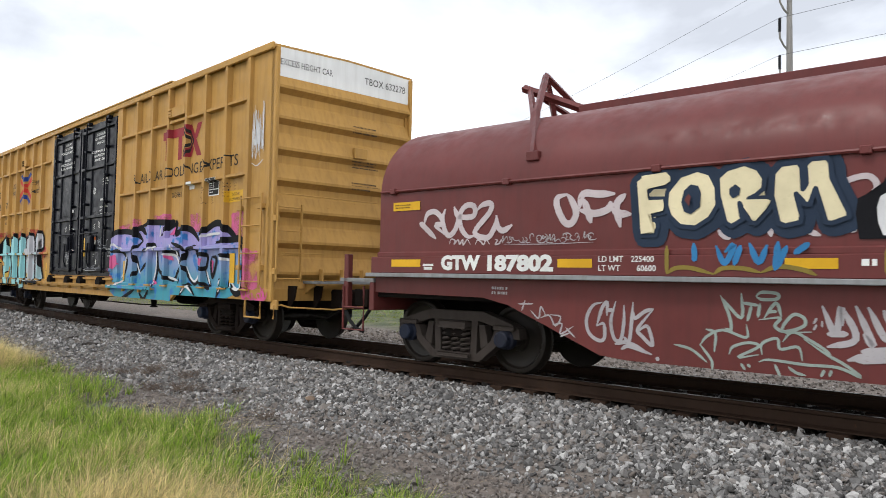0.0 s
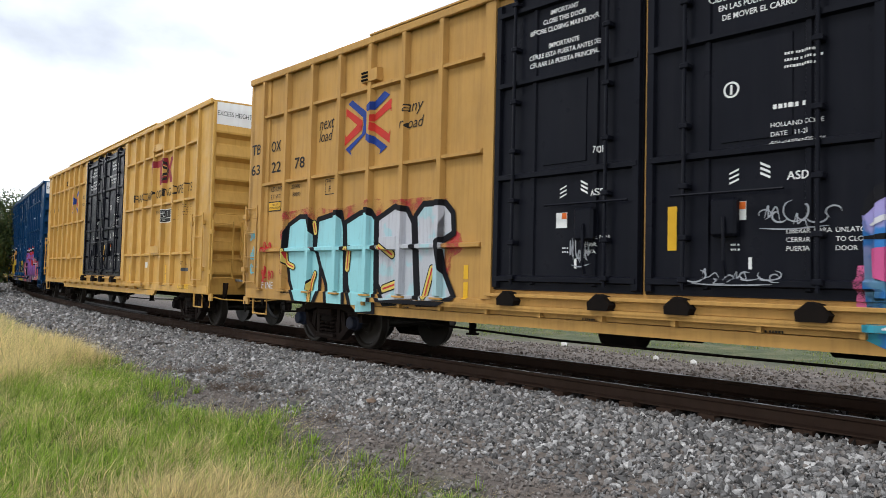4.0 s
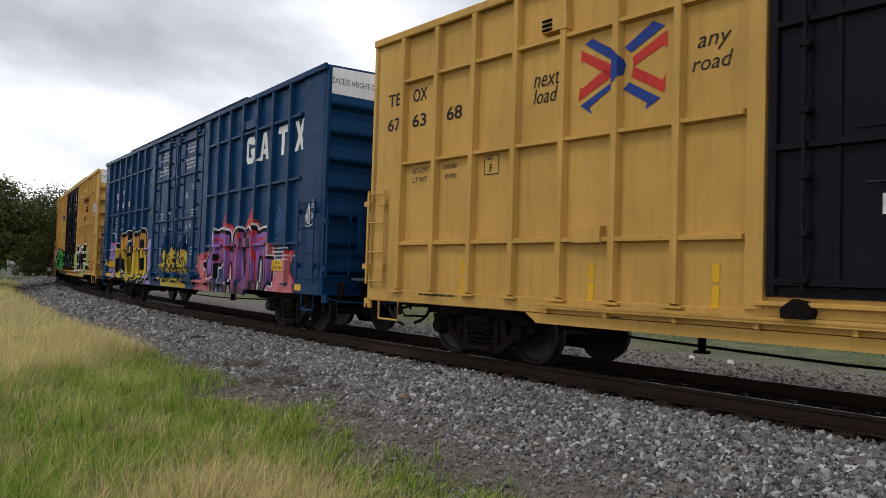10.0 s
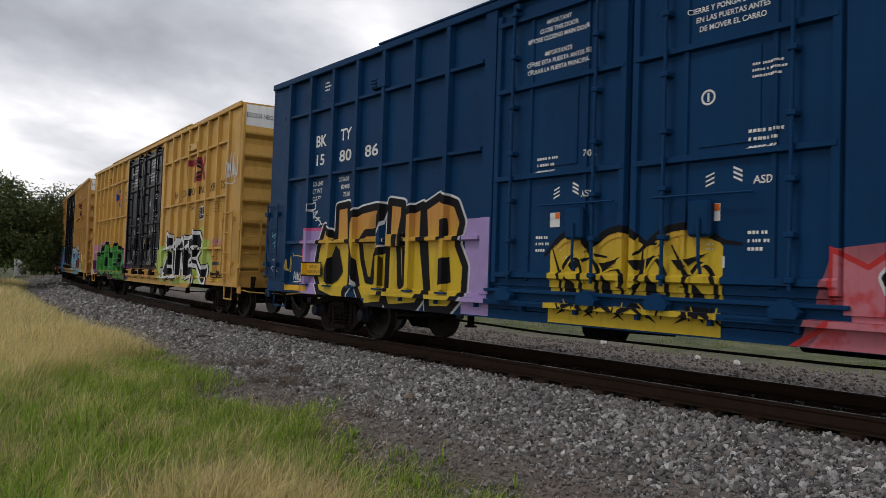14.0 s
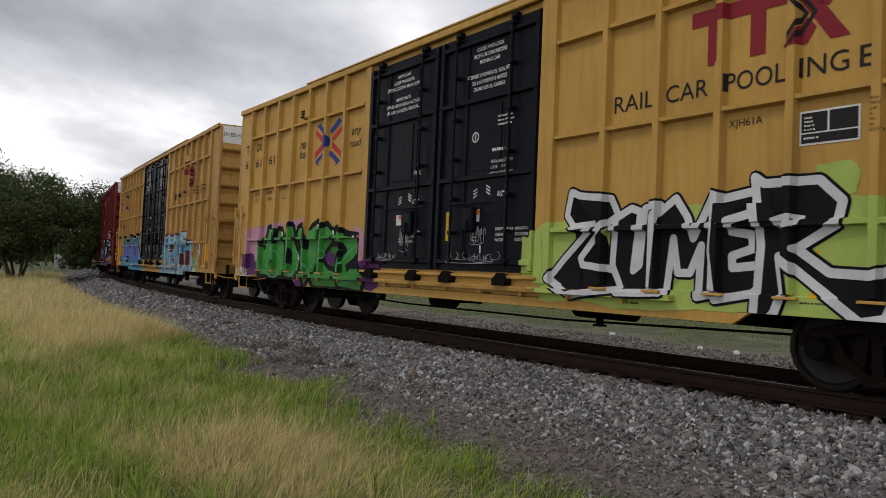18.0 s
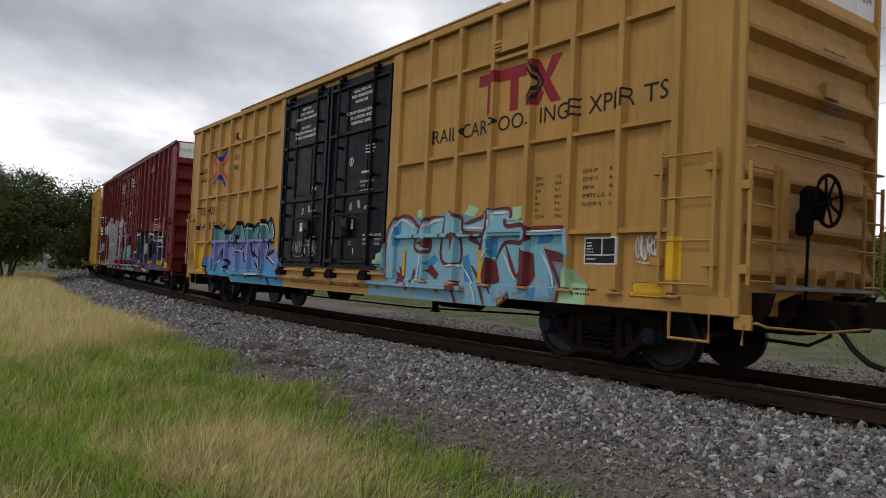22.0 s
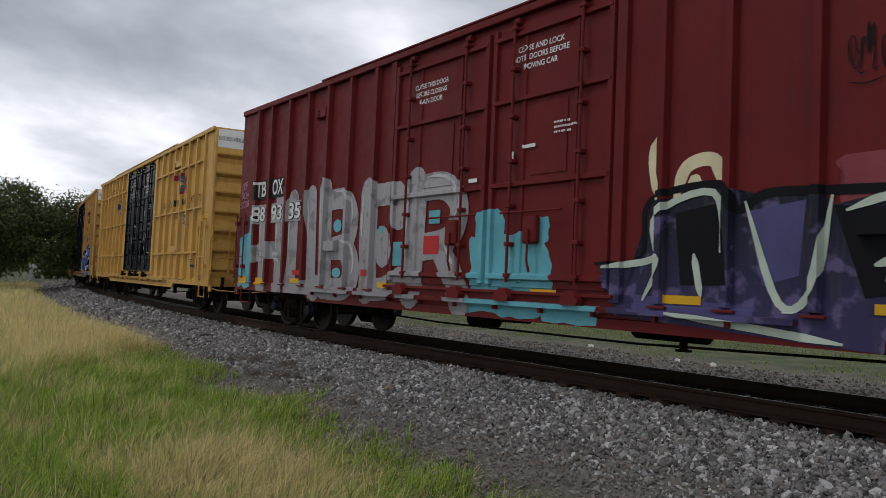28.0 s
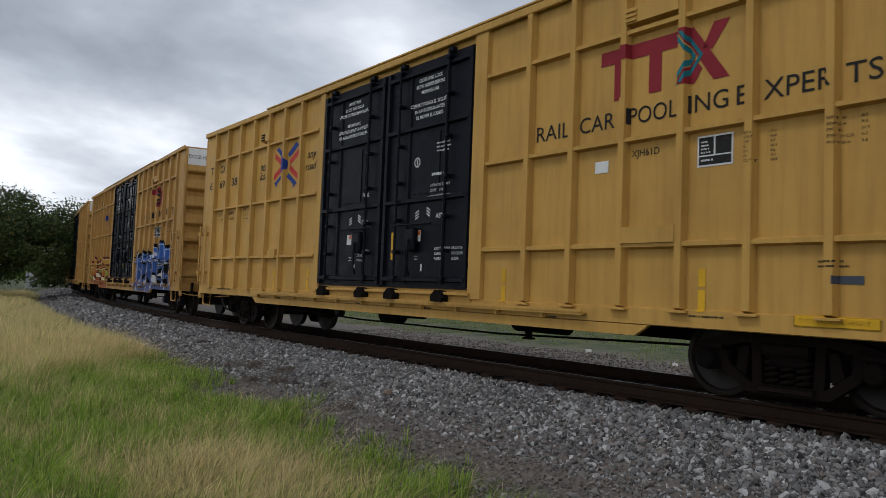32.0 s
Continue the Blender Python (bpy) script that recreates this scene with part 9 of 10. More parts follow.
strokes(f, 0.035,
        [(2.44, 1.54), (2.6, 1.94), (2.81, 2.04), (3.17, 1.89)],
        [(3.38, 1.83), (3.72, 1.98), (4.01, 2)],
        [(4.59, 1.86), (5.2, 1.84)],
        [(5.29, 2.06), (5.3, 1.84)],
        [(5.26, 2.06), (5.62, 2.06)],
        [(6.13, 1.77), (6.86, 1.77)],
        [(3.37, 1.53), (3.32, 1.14), (3.26, 0.85)],
        [(4.59, 1.26), (4.9, 0.92), (5.01, 0.62)],
        [(5.53, 1.53), (5.74, 1.2), (5.86, 1.07)],
        [(6.36, 1.49), (6.56, 1.22), (6.65, 0.95)],
        [(4.1, 1.25), (4.59, 1.26)],
        [(5.27, 1.53), (5.12, 1.31)])
drape("graffiti_outline", f, SPRAY_WHITE, root, Y_RELIEF, 6)
body = Flat()
patches(body,
        [(-6.66, 0.73), (-7.38, 0.8), (-7.69, 0.97), (-7.71, 1.28), (-7.3, 1.39), (-7.28, 2.04), (-7, 2.18), (-6.22, 2.03), (-5.93, 2.02), (-5.44, 2.15), (-5.34, 2.04), (-5.07, 2.23), (-4.83, 2.12), (-4.67, 2.15), (-4.24, 2.09), (-3.77, 2.16), (-3.46, 2.2), (-3.28, 2.13), (-3.11, 2.27), (-3.04, 2.15), (-2.88, 2), (-2.87, 1.77), (-3.09, 1.61), (-2.72, 1.55), (-2.56, 1.44), (-2.37, 1.29), (-2.27, 1.08), (-2.21, 0.57), (-4.7, 0.59), (-6.25, 0.58)])
root = drape("graffiti", body, sprayed("blue_lilac_spray", (0.035, 0.25, 0.46), (0.17, 0.19, 0.42), 0.95, 1.35), c, Y_RELIEF, 1, "blue and lilac wild-style graffiti with black outlines")
f = Flat()
patches(f,
        [(-6.66, 1.78), (-7.38, 1.78), (-7.69, 1.78), (-7.71, 1.78), (-7.3, 1.78), (-7.28, 2.04), (-7, 2.18), (-6.22, 2.03), (-5.93, 2.02), (-5.44, 2.15), (-5.34, 2.04), (-5.07, 2.23), (-4.83, 2.12), (-4.67, 2.15), (-4.24, 2.09), (-3.77, 2.16), (-3.46, 2.2), (-3.28, 2.13), (-3.11, 2.27), (-3.04, 2.15), (-2.88, 2), (-2.87, 1.78), (-3.09, 1.78), (-2.72, 1.78), (-2.56, 1.78), (-2.37, 1.78), (-2.27, 1.78), (-2.21, 1.78), (-4.7, 1.78), (-6.25, 1.78)])
drape("graffiti_patch", f, flat_paint("grey_teal_spray", (0.085, 0.21, 0.23), 0.55, 0.4), root, Y_RELIEF, 1.8)
f = Flat()
patches(f,
        [(-3.78, 2.03), (-3.64, 2.13), (-3.56, 2.04), (-3.69, 1.91)],
        [(-4.21, 1.42), (-4.07, 1.52), (-4.01, 1.4), (-4.17, 1.29)],
        [(-5.54, 1.37), (-5.36, 1.64), (-5.34, 1.2)],
        [(-7.29, 1.29), (-7.05, 1.26), (-7.1, 0.91), (-7.28, 0.98)],
        [(-6.09, 1.29), (-5.69, 1.19), (-5.83, 1.07)],
        [(-3.64, 1.99), (-3.57, 1.99), (-3.57, 1.92), (-3.64, 1.92)],
        [(-3.54, 2.02), (-3.49, 2.01), (-3.49, 1.96), (-3.54, 1.96)],
        [(-5.36, 1.9), (-5.1, 1.9), (-5.13, 1.66), (-5.33, 1.69)],
        [(-3.87, 1.18), (-3.61, 1.07), (-3.61, 0.96), (-3.87, 1.09)])
strokes(f, 0.1,
        [(-7.26, 1.39), (-7.25, 2.04), (-7, 2.18), (-6.47, 2.08)],
        [(-6.22, 2.03), (-5.84, 1.98), (-5.43, 2.15), (-5.6, 1.82)],
        [(-5.39, 1.89), (-5.23, 2.14), (-5.03, 2.23), (-4.86, 2.08), (-4.85, 1.81)],
        [(-4.86, 2.05), (-4.64, 2.17), (-4.24, 2.11), (-4.23, 1.92)],
        [(-4.23, 2.06), (-3.82, 2.15), (-3.87, 1.74)],
        [(-3.85, 1.85), (-3.77, 2.14), (-3.52, 2.22), (-3.36, 2.16), (-3.12, 1.92)],
        [(-3.34, 2.13), (-3.13, 2.27), (-3.04, 2.15), (-2.88, 1.96), (-2.93, 1.74), (-3.07, 1.68)],
        [(-7.71, 1.3), (-7.74, 1.09), (-7.5, 0.83), (-7.26, 0.78)])
strokes(f, 0.06,
        [(-5.83, 1.84), (-5.45, 1.55), (-5.54, 1.32)],
        [(-6.79, 1.19), (-6.39, 1.54), (-6.53, 1.23)],
        [(-6.27, 1.1), (-6.07, 0.94), (-5.88, 1.19)],
        [(-5.38, 1.62), (-5.12, 1.47), (-4.79, 1.62)],
        [(-4.84, 1.48), (-4.71, 1.22), (-4.53, 1.21)],
        [(-4.29, 1.68), (-4.21, 1.42), (-3.94, 1.36), (-3.67, 1.19), (-3.54, 0.95)],
        [(-3.95, 1.73), (-3.62, 1.61), (-3.51, 1.31), (-3.58, 0.88)],
        [(-3.45, 1.78), (-3.2, 1.67), (-3.26, 1.31), (-3.03, 1.55)],
        [(-3.2, 1.32), (-2.7, 1.11)],
        [(-6.18, 1.1), (-5.69, 0.86), (-5.82, 0.67)],
        [(-7.32, 0.77), (-6.41, 0.79)],
        [(-4.56, 0.86), (-3.24, 0.88)],
        [(-3.19, 0.92), (-2.95, 0.65)],
        [(-6.43, 1.17), (-6.29, 1.51), (-6.14, 1.4)],
        [(-4.07, 1.24), (-3.8, 1.06), (-3.58, 1.01)])
strokes(f, 0.06,
        [(-3.15, 1.38), (-2.87, 1.49), (-2.77, 1.44)])
drape("graffiti_edge", f, SPRAY_BLACK, root, Y_RELIEF, 3)
f = Flat()
strokes(f, 0.035,
        [(-4.6, 2.11), (-4.23, 2.04)],
        [(-4.9, 1.88), (-4.81, 2.09)],
        [(-3.79, 1.84), (-3.7, 2.09), (-3.37, 2.12), (-3.16, 1.92)],
        [(-3.05, 2.18), (-2.91, 1.94), (-2.95, 1.78)],
        [(-5.82, 1.95), (-5.92, 1.68)],
        [(-4.71, 1.42), (-4.6, 1.22), (-4.5, 1.02)],
        [(-3.89, 1.7), (-3.59, 1.52), (-3.55, 1.13), (-3.63, 0.88)],
        [(-6.11, 1.03), (-5.64, 0.86), (-5.76, 0.67)],
        [(-3.2, 1.36), (-2.68, 1.14)],
        [(-6.53, 1.23), (-6.83, 1.14)],
        [(-5.29, 1.52), (-4.96, 1.47), (-4.84, 1.54)],
        [(-7.25, 0.76), (-6.41, 0.77)],
        [(-4.45, 0.89), (-3.37, 0.91)],
        [(-3.42, 1.77), (-3.24, 1.61), (-3.25, 1.38)])
drape("graffiti_outline", f, SPRAY_WHITE, root, Y_RELIEF, 7)
drape("notice", Flat().rect(-8.62, -8.45, 1.22, 1.7).rect(-8.6, -7.98, 0.94, 1.11), REFLECT, c, Y_RELIEF, 2, "yellow notices by the ladder")
drape("notice_words", Flat().line("THIS CAR", -8.45, 1.04, 0.045).line("EXCESS HEIGHT", -8.54, 0.965, 0.045), INK, c, Y_RELIEF, 3)
tag(c, Y_RELIEF, 8.02, 8.34, 1.4, 1.66, SPRAY_WHITE, 210, 0.02, SIDE, 6, "white sprayed tag")
drape("reflector", Flat().rect(2.84, 2.92, 1.05, 1.5).rect(4.98, 5.08, 1.0, 1.5), REFLECT, c, Y_RELIEF, 8)
for u0, u1, z0, z1, seed in ((-1.75, -1.1, 1.42, 1.72, 101), (-0.9, -0.6, 1.45, 1.8, 102), (-8.4, -8.0, 2.05, 2.15, 103), (5.3, 6.6, 0.76, 0.9, 104)):
    tag(c, Y_RELIEF, u0, u1, z0, z1, SPRAY_PALE, seed, 0.018, SIDE, 6, "white sprayed tag")

# red car: silver block letters behind, dark outlined piece ahead
c = CAR[6]
SILVER = sprayed("silver_spray", (0.25, 0.24, 0.25), (0.32, 0.31, 0.32), 0.9, 2.6, (0.20, 0.185, 0.19))
# five tall block letters: strokes as (path, width)
BLOCKS = ([([(-7.97, 0.84), (-8.0, 1.79), (-8.03, 2.58)], 0.46), ([(-8.45, 1.64), (-8.0, 1.74), (-7.11, 1.74)], 0.40), ([(-7.11, 0.84), (-7.13, 1.8), (-7.16, 2.98)], 0.47)],
          [([(-6.52, 0.84), (-6.5, 1.8), (-6.52, 2.84)], 0.46), ([(-6.5, 0.86), (-5.95, 0.86), (-5.5, 0.95)], 0.42), ([(-5.58, 1.0), (-5.63, 2.0), (-5.68, 2.9)], 0.40), ([(-5.45, 0.98), (-5.35, 0.93)], 0.52)],
          [([(-4.98, 0.98), (-5.05, 2.0), (-5.1, 2.95)], 0.52), ([(-5.0, 2.72), (-4.3, 2.72), (-4.0, 2.36), (-4.14, 1.9), (-4.75, 1.76)], 0.42), ([(-4.7, 1.74), (-4.1, 1.7), (-3.9, 1.3), (-4.1, 0.98), (-4.75, 0.94)], 0.44)],
          [([(-3.36, 1.0), (-3.42, 1.98), (-3.41, 2.78)], 0.6), ([(-3.24, 2.72), (-2.55, 2.70), (-2.4, 2.66), (-2.38, 2.25)], 0.42), ([(-2.9, 1.82), (-2.84, 1.70)], 0.66), ([(-3.2, 0.98), (-2.7, 1.02), (-2.3, 1.2)], 0.42)],
          [([(-1.96, 1.0), (-1.92, 2.0), (-1.88, 2.8)], 0.62), ([(-1.9, 2.72), (-1.1, 2.72), (-0.72, 2.36), (-0.95, 1.86), (-1.75, 1.72)], 0.46), ([(-1.2, 1.75), (-0.85, 1.3), (-0.62, 0.86)], 0.5)])
root, shines = None, []
PALE_SILVER = flat_paint("pale_silver_spray", (0.46, 0.46, 0.46), 0.55, 0.5)
for i, letter in enumerate(BLOCKS):
    g = Flat()
    g.lift = -0.002 * i
    for path, w in letter:
        p = smooth(path, 5)
        g.stroke(p, w)
        q = [(a - w * 0.36, b - 0.03) for a, b in p[len(p) // 2:]] if len(path) == 3 and abs(path[0][0] - path[2][0]) < 0.3 else [(a + 0.0, b + w * 0.36) for a, b in p[2:len(p) * 2 // 3]]
        if len(q) > 2 and abs(path[0][1] - path[-1][1]) > 0.6:
            shines.append((q, -0.002 * i))
    ob = drape("graffiti" if root is None else "letter", g, SILVER, root or c, R_RELIEF, 2, "big silver block-letter graffiti" if root is None else "")
    ob["kind"] = "stuff"
    root = root or ob
for q, k in shines:
    s = Flat()
    s.lift = k
    drape("letter_shine", s.ribbon(q, 0.06, True), PALE_SILVER, root, R_RELIEF, 6)
for f in (Flat().disc(-4.55, 2.2, 0.16, 14, 0.13), Flat().disc(-4.52, 1.27, 0.17, 14, 0.10), Flat().poly([(-3.05, 2.14), (-2.75, 2.12), (-3.02, 1.98)]), Flat().rect(-2.5, -2.2, 1.42, 1.84), Flat().rect(-1.5, -1.2, 2.12, 2.34)):
    drape("letter_gap", f, SPRAY_AQUA, root, R_RELIEF, 7)
for u0, u1, z0, z1 in ((-6.42, -6.08, 1.2, 1.3), (-3.6, -3.25, 1.22, 1.34), (-1.62, -1.2, 1.62, 1.92)):
    drape("red_label", Flat().rect(u0, u1, z0, z1), SPRAY_RED, c, R_RELIEF, 8, "red painted patch")
clouds(c, SPRAY_AQUA, R_RELIEF, ((-9.3, -8.5, 0.8, 2.2), (-8.75, -8.52, 2.0, 2.62), (-0.5, 1.35, 0.66, 1.95), (-0.35, 0.35, 1.7, 2.3), (0.75, 1.25, 1.75, 2.15), (1.1, 2.2, 0.66, 1.1)), 0, "aqua sprayed patch")
NIGHT = sprayed("night_purple_spray", (0.035, 0.03, 0.08), (0.012, 0.014, 0.025), 0.9, 2.0, (0.10, 0.08, 0.17))
clouds(c, flat_paint("brick_pink_spray", (0.22, 0.05, 0.06), 0.55, 0.5), R_RELIEF, ((5.0, 6.6, 2.0, 2.6), (6.6, 8.5, 1.7, 2.5), (8.3, 8.75, 1.0, 1.9)), 0, "brick pink sprayed patch")
strokes_cream = Flat()
strokes(strokes_cream, 0.16, [(3.0, 2.2), (2.9, 2.7), (2.95, 3.0)], [(3.2, 2.2), (3.35, 2.6), (3.7, 2.65), (3.8, 2.35)], [(3.4, 2.3), (3.5, 2.5)])
drape("graffiti_cloud", strokes_cream, SPRAY_CREAM, c, R_RELIEF, 0.5, "cream sprayed plume")
body = Flat()
patches(body,
        [(2.12, 1.45), (2.74, 1.54), (2.88, 2.21), (3.33, 2.19), (3.78, 2.35), (3.98, 2.05), (4.32, 2.21), (4.89, 2.21), (5.01, 2.07), (5.53, 2.18), (6.03, 2.14), (6.44, 2.08), (6.77, 2.1), (6.85, 2.16), (7.11, 2.15), (7.2, 1.94), (7.53, 1.9), (7.67, 2.16), (7.97, 2.23), (8.27, 2.13), (8.36, 1.83), (8.64, 0.86), (8, 0.73), (6.71, 0.63), (5.14, 0.68), (2.39, 0.84)])
root = drape("graffiti", body, NIGHT, c, R_RELIEF, 1, "dark purple graffiti with pale outlines")
f = Flat()
patches(f,
        [(4.1, 2.05), (4.74, 2.14), (4.68, 1.37), (4.3, 1.26)],
        [(6.04, 2.04), (6.87, 1.87), (6.81, 1.58), (6.07, 1.68)],
        [(6.82, 1.39), (7.3, 1.3), (7.29, 0.83), (6.33, 0.79)],
        [(2.65, 1.11), (4.21, 1.03), (4.23, 0.83), (2.67, 0.9)])
drape("graffiti_patch", f, flat_paint("dusk_violet_spray", (0.075, 0.07, 0.17), 0.55, 0.5), root, R_RELIEF, 2)
f = Flat()
patches(f,
        [(3.22, 2.07), (3.84, 2.17), (3.94, 1.25), (3.31, 1.24)],
        [(5.01, 2.07), (5.84, 1.99), (6.1, 1.28), (5.31, 1.17)],
        [(6.25, 1.78), (6.7, 1.77), (6.67, 1.09), (6.3, 1.18)],
        [(7.69, 1.85), (8.28, 2.01), (8.52, 1.14), (7.99, 0.95)])
strokes(f, 0.1,
        [(2.05, 1.48), (2.76, 1.57), (2.85, 2.23), (3.77, 2.37), (4, 2.07), (4.32, 2.23), (4.95, 2.22), (5.5, 2.2), (6.06, 2.16), (6.83, 2.18), (7.14, 2.16), (7.24, 1.97), (7.51, 1.94), (7.65, 2.18), (7.99, 2.24), (8.3, 2.15), (8.66, 0.84)])
drape("graffiti_edge", f, SPRAY_BLACK, root, R_RELIEF, 3)
f = Flat()
strokes(f, 0.085,
        [(2.96, 1.54), (2.97, 2.08), (3.71, 2.28), (3.86, 1.6)],
        [(2.18, 1.43), (2.77, 1.5), (3.04, 1.53), (2.79, 1.04)],
        [(3.48, 1.6), (3.58, 1.11)],
        [(4.09, 2.16), (4.48, 1.08), (4.83, 1.26), (5, 2.17)],
        [(5.13, 2.01), (5.53, 2.13), (6.03, 2.09), (6.88, 1.81)],
        [(5.39, 1.48), (5.59, 1.53), (5.5, 1.33)],
        [(6.26, 1.68), (6.4, 1.09)],
        [(6.85, 2.11), (7.11, 2.1), (7.21, 1.93), (7.58, 1.86), (7.75, 2.12), (8.12, 2.17), (8.29, 2.05)],
        [(6.81, 1.58), (7.16, 1.39), (7.06, 0.99)],
        [(7.25, 1.39), (7.37, 1.11), (7.29, 0.81)],
        [(7.7, 1.76), (7.85, 1.8), (7.82, 1.12), (7.72, 1.12)],
        [(8.33, 1.31), (8.6, 0.85)],
        [(5.92, 1.18), (5.84, 0.92), (5.63, 1.07)])
strokes(f, 0.085,
        [(3.21, 0.91), (4.23, 0.81), (5.14, 0.72)])
drape("graffiti_outline", f, flat_paint("pale_mint_spray", (0.44, 0.50, 0.42), 0.55, 0.5), root, R_RELIEF, 6)
for u, z in ((-8.50, 2.98), (-7.62, 2.98), (-8.46, 2.40), (-7.58, 2.40), (-6.72, 2.40)):
    drape("number_patch", Flat().rect(u - 0.03, u + 0.58, z - 0.03, z + 0.42), INK if z > 2.9 else SILVER, c, R_RELIEF, 9, "patch under white car number")
f = Flat()
for z in (3.01, 2.42):
    for s, u in zip(("TB", "OX") if z > 2.9 else ("88", "93", "35"), (-8.47, -7.59, -6.70)):
        f.text(s, u, u + 0.54, z, z + 0.36, 0.02)
        if z < 2.9:
            drape("number_shadow", Flat().text(s, u + 0.02, u + 0.57, z - 0.02, z + 0.37, 0.06), INK, c, R_RELIEF, 10)
f.line("LD LMT", -8.12, 1.62, 0.075).line("208300", -7.45, 1.62, 0.075).line("LT WT", -8.12, 1.48, 0.075).line("77700", -7.38, 1.48, 0.075)
for u in (6.55, 7.3, 7.75):
    f.bars(u, 2.62, 0.35, 5, 0.035, 0.06, int(u * 10))
f.bars(1.3, 3.4, 0.45, 3, 0.03, 0.04).rect(0.42, 0.5, 2.95, 3.1).rect(0.7, 0.95, 3.12, 3.17).rect(-0.5, -0.3, 2.72, 2.78)
drape("lettering", f, CHALK, c, R_RELIEF, 12, "white stencilled lettering")
centred_f = Flat()
centred(centred_f, ("CLOSE THIS DOOR", "BEFORE CLOSING", "MAIN DOOR"), -1.6, 4.45, 0.085, 0.05, 1.1)
centred(centred_f, ("CLOSE AND LOCK", "BOTH DOORS BEFORE", "MOVING CAR"), 0.95, 4.55, 0.085, 0.05, 1.2)
drape("door_lettering", centred_f, CHALK, c, R_RELIEF, 2, "white stencilled door lettering")
f = Flat()
for u in (-6.5, -3.02, 0.9, 3.1, 5.4):
    f.rect(u, u + 0.49, 1.02, 1.12)
f.rect(-8.31, -7.8, 0.94, 1.10).rect(-9.2, -8.75, 0.95, 1.13).rect(7.3, 7.75, 0.95, 1.15).rect(8.45, 9.0, 0.9, 1.12)
drape("reflector", f, REFLECT, c, R_RELIEF, 8, "yellow reflector strips and notice")
drape("data_plate", Flat().border(7.3, 7.95, 1.62, 2.0, 0.03).rect(7.61, 7.64, 1.65, 1.97), CHALK, c, R_RELIEF, 8, "white-framed data plate")
drape("tag_lettering", Flat().text("IYF", -9.28, -8.95, 3.24, 3.42, 0, 0.2, 8).text("GCM", -9.29, -8.88, 3.02, 3.18, 0, 0.2, -4).text("STDR", -9.30, -8.82, 2.80, 2.96, 0, 0.2, 5), SPRAY_ROSE, c, R_RELIEF, 6, "pale scrawled tag")
tag(c, R_RELIEF, 5.1, 5.5, 3.3, 3.7, SPRAY_BLACK, 112, 0.016, SIDE, 5, "black sprayed tag")
on_end("end_lettering", Flat().line("EXCESS HEIGHT CAR", -1.43, 4.86, 0.10), flat_paint("faded_stencil", (0.28, 0.27, 0.25)), c, END + 0.002)
on_end("number_patch", Flat().rect(0.36, 1.44, 4.80, 5.03), INK, c, END + 0.002, "black patch under the end number")
on_end("end_number", Flat().text("TBOX 889335", 0.42, 1.38, 4.85, 4.98, 0.01), CHALK, c, END + 0.006)
n = Flat()
for z, u in ((4.25, -0.1), (3.6, 0.0), (2.98, -0.2)):
    n.bars(u, z, 0.9, 3, 0.035, 0.04, int(z * 10))
on_end("end_notes", n, CHALK, c, END + 0.055)

# clean yellow car and the one behind it
c = CAR[7]
drape("notice", Flat().rect(8.62, 9.14, 2.62, 2.80), REFLECT, c, Y_RELIEF, 1, "yellow excess height notice")
drape("notice_words", Flat().text("THIS CAR", 8.74, 9.02, 2.725, 2.77).text("EXCESS HEIGHT", 8.66, 9.10, 2.65, 2.695), INK, c, Y_RELIEF, 2)
c = CAR[8]
wild(c, Y_RELIEF, (2.7, 8.4, 0.68, 2.35), sprayed("navy_white_spray", (0.05, 0.07, 0.2), (0.05, 0.14, 0.42), 0.9, 2.1, (0.5, 0.5, 0.55)), SPRAY_BLACK, SPRAY_WHITE, ((SPRAY_PLUM, ((5.0, 8.5, 0.7, 1.5),)),), SPRAY_WHITE, 51, 6, "blue and white wild-style graffiti")
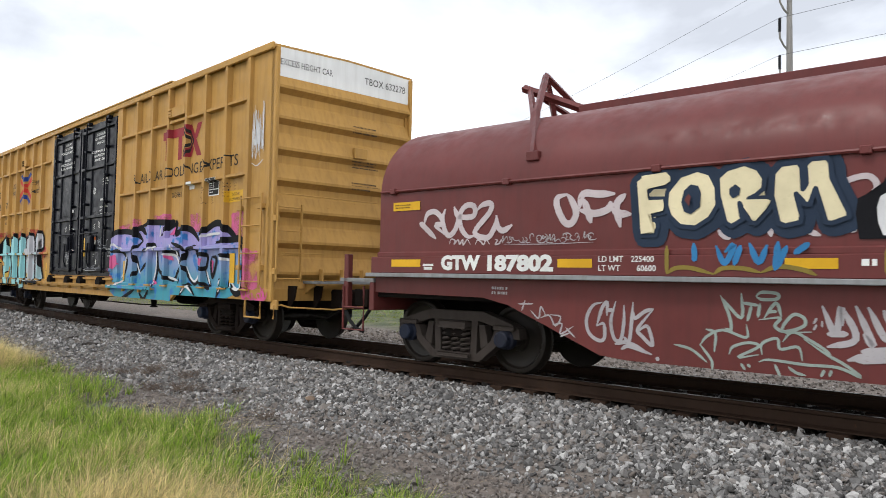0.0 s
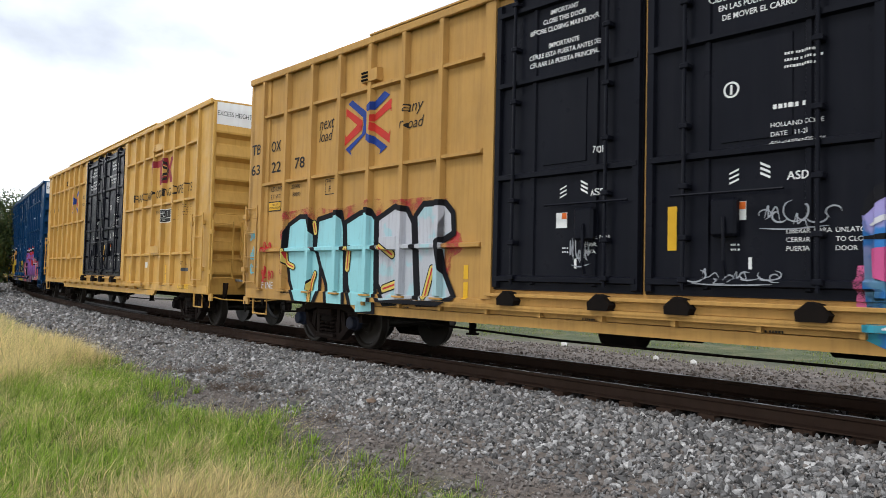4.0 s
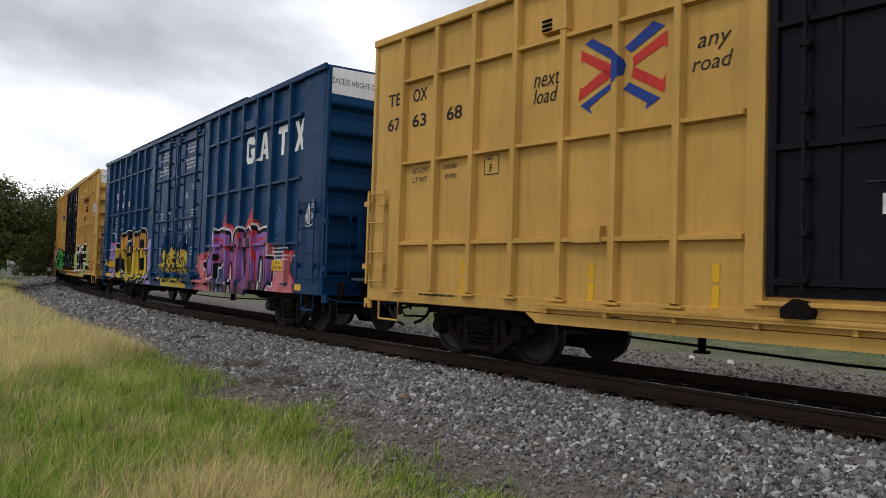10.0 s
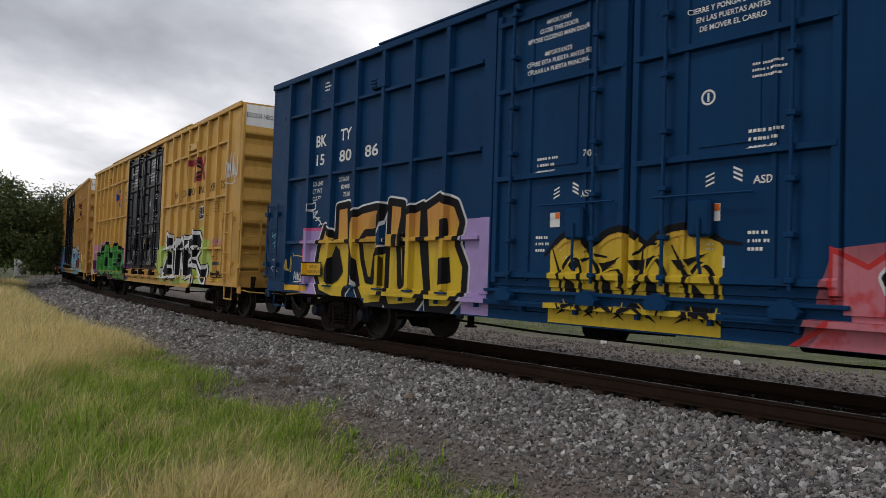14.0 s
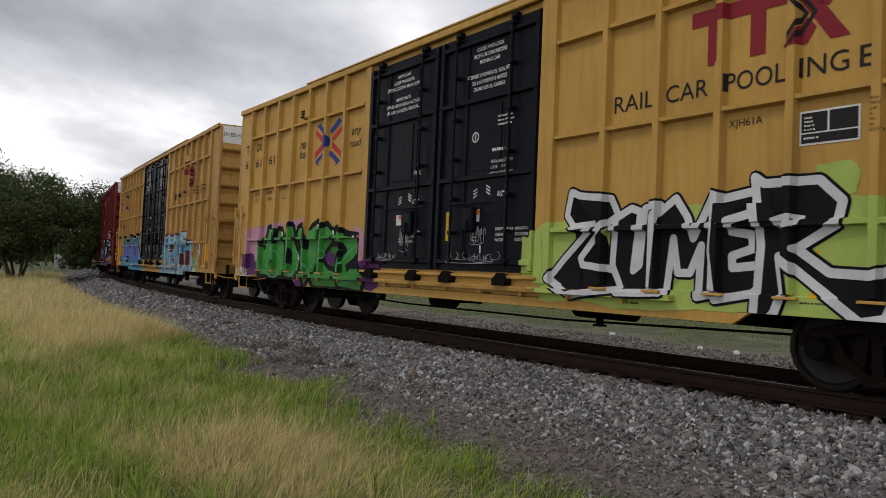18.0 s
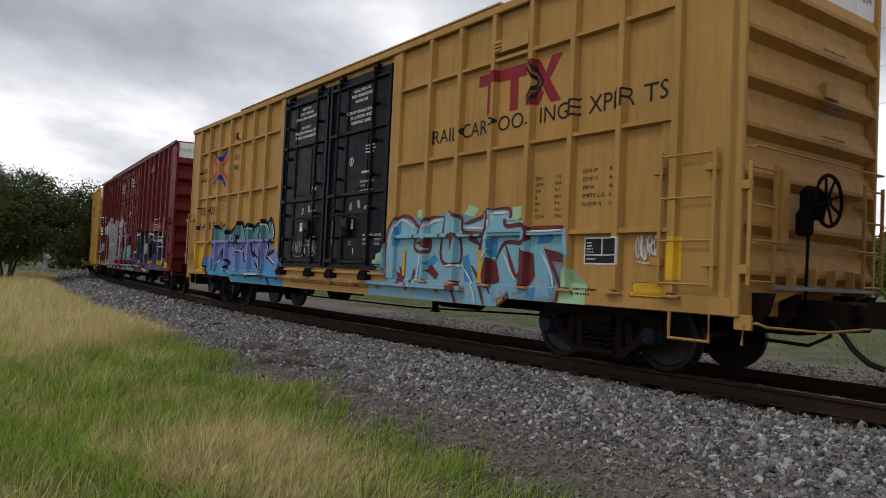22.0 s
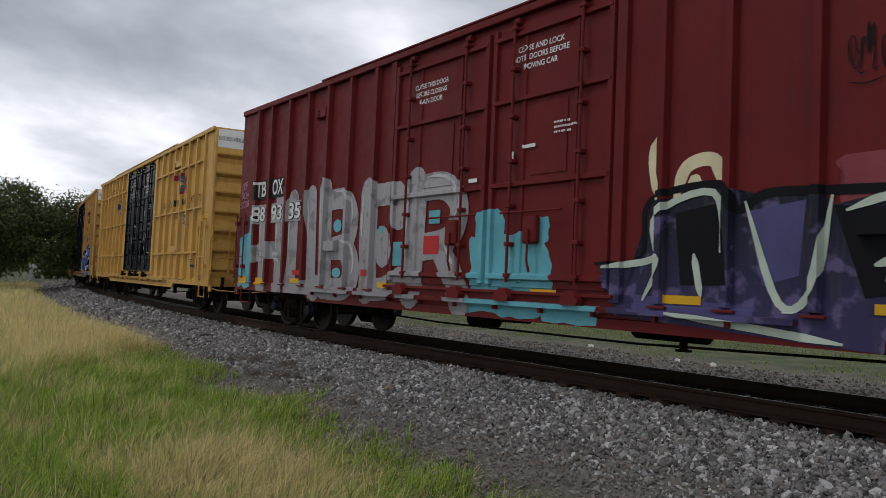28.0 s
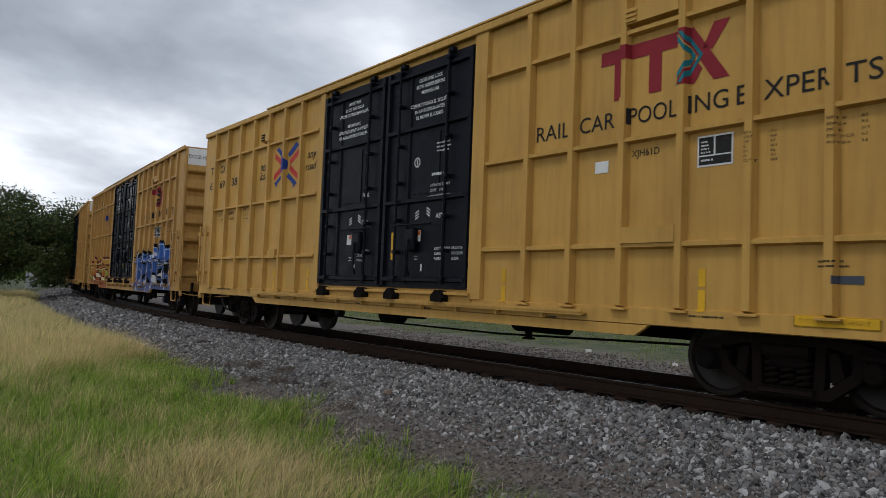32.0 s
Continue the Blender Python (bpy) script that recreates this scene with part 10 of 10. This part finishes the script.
wild(c, Y_RELIEF, (-8.2, -3.0, 0.68, 2.1), sprayed("red_orange_spray", (0.38, 0.06, 0.03), (0.5, 0.26, 0.04), 0.9, 1.9, (0.30, 0.36, 0.05)), RUST_EDGE, SPRAY_CREAM, (), SPRAY_CREAM, 57, 6, "red and orange wild-style graffiti")


def train_at(t):
    """Arc of the first boxcar's middle at t seconds: a smooth curve through TRAIN."""
    ts, ss = np.array([r[0] for r in TRAIN]), np.array([r[1] for r in TRAIN])
    m = np.gradient(ss, ts)
    i = int(np.clip(np.searchsorted(ts, t) - 1, 0, len(ts) - 2))
    h = ts[i + 1] - ts[i]
    u = (t - ts[i]) / h
    return ((2 * u ** 3 - 3 * u ** 2 + 1) * ss[i] + (u ** 3 - 2 * u ** 2 + u) * h * m[i]
            + (-2 * u ** 3 + 3 * u ** 2) * ss[i + 1] + (u ** 3 - u ** 2) * h * m[i + 1])


LEAN = -0.47                  # degrees of lean of the cars in the curve


def car_pose(n, t):
    slack = 0.2 * min(t, 1.5) if n == 0 else 0.0      # the leading car's coupler runs in
    s = train_at(t) - (n - 1) * PITCH + OFFSET[n] - slack
    xa, ya, _ = along(s + HALF)
    xb, yb, _ = along(s - HALF)
    yaw = math.degrees(math.atan2(ya - yb, xa - xb))
    return s, yaw, pose((xa + xb) / 2, (ya + yb) / 2, 0, LEAN, 0, yaw)


def motions():
    halves = [0.5 * i for i in range(65)]
    rolls = [4 / 30 * i for i in range(241)]
    for n, car in CAR.items():
        walk(car, [(t, car_pose(n, t)[2]) for t in halves])
        for truck in [c for c in car.children if c.name.startswith("truck")]:
            u = truck.location.x
            rows = []
            for t in halves:
                s, yaw, _ = car_pose(n, t)
                rows.append((t, pose(u, 0, 0, 0, 0, math.degrees(along(s + u)[2]) - yaw)))
            walk(truck, rows)
            for w in [c for c in truck.children if c.name.startswith("wheelset")]:
                x = w.location.x
                walk(w, [(t, pose(x, 0, 0.457, 0, math.degrees((train_at(t) + x) / 0.457), 0)) for t in rolls])


motions()
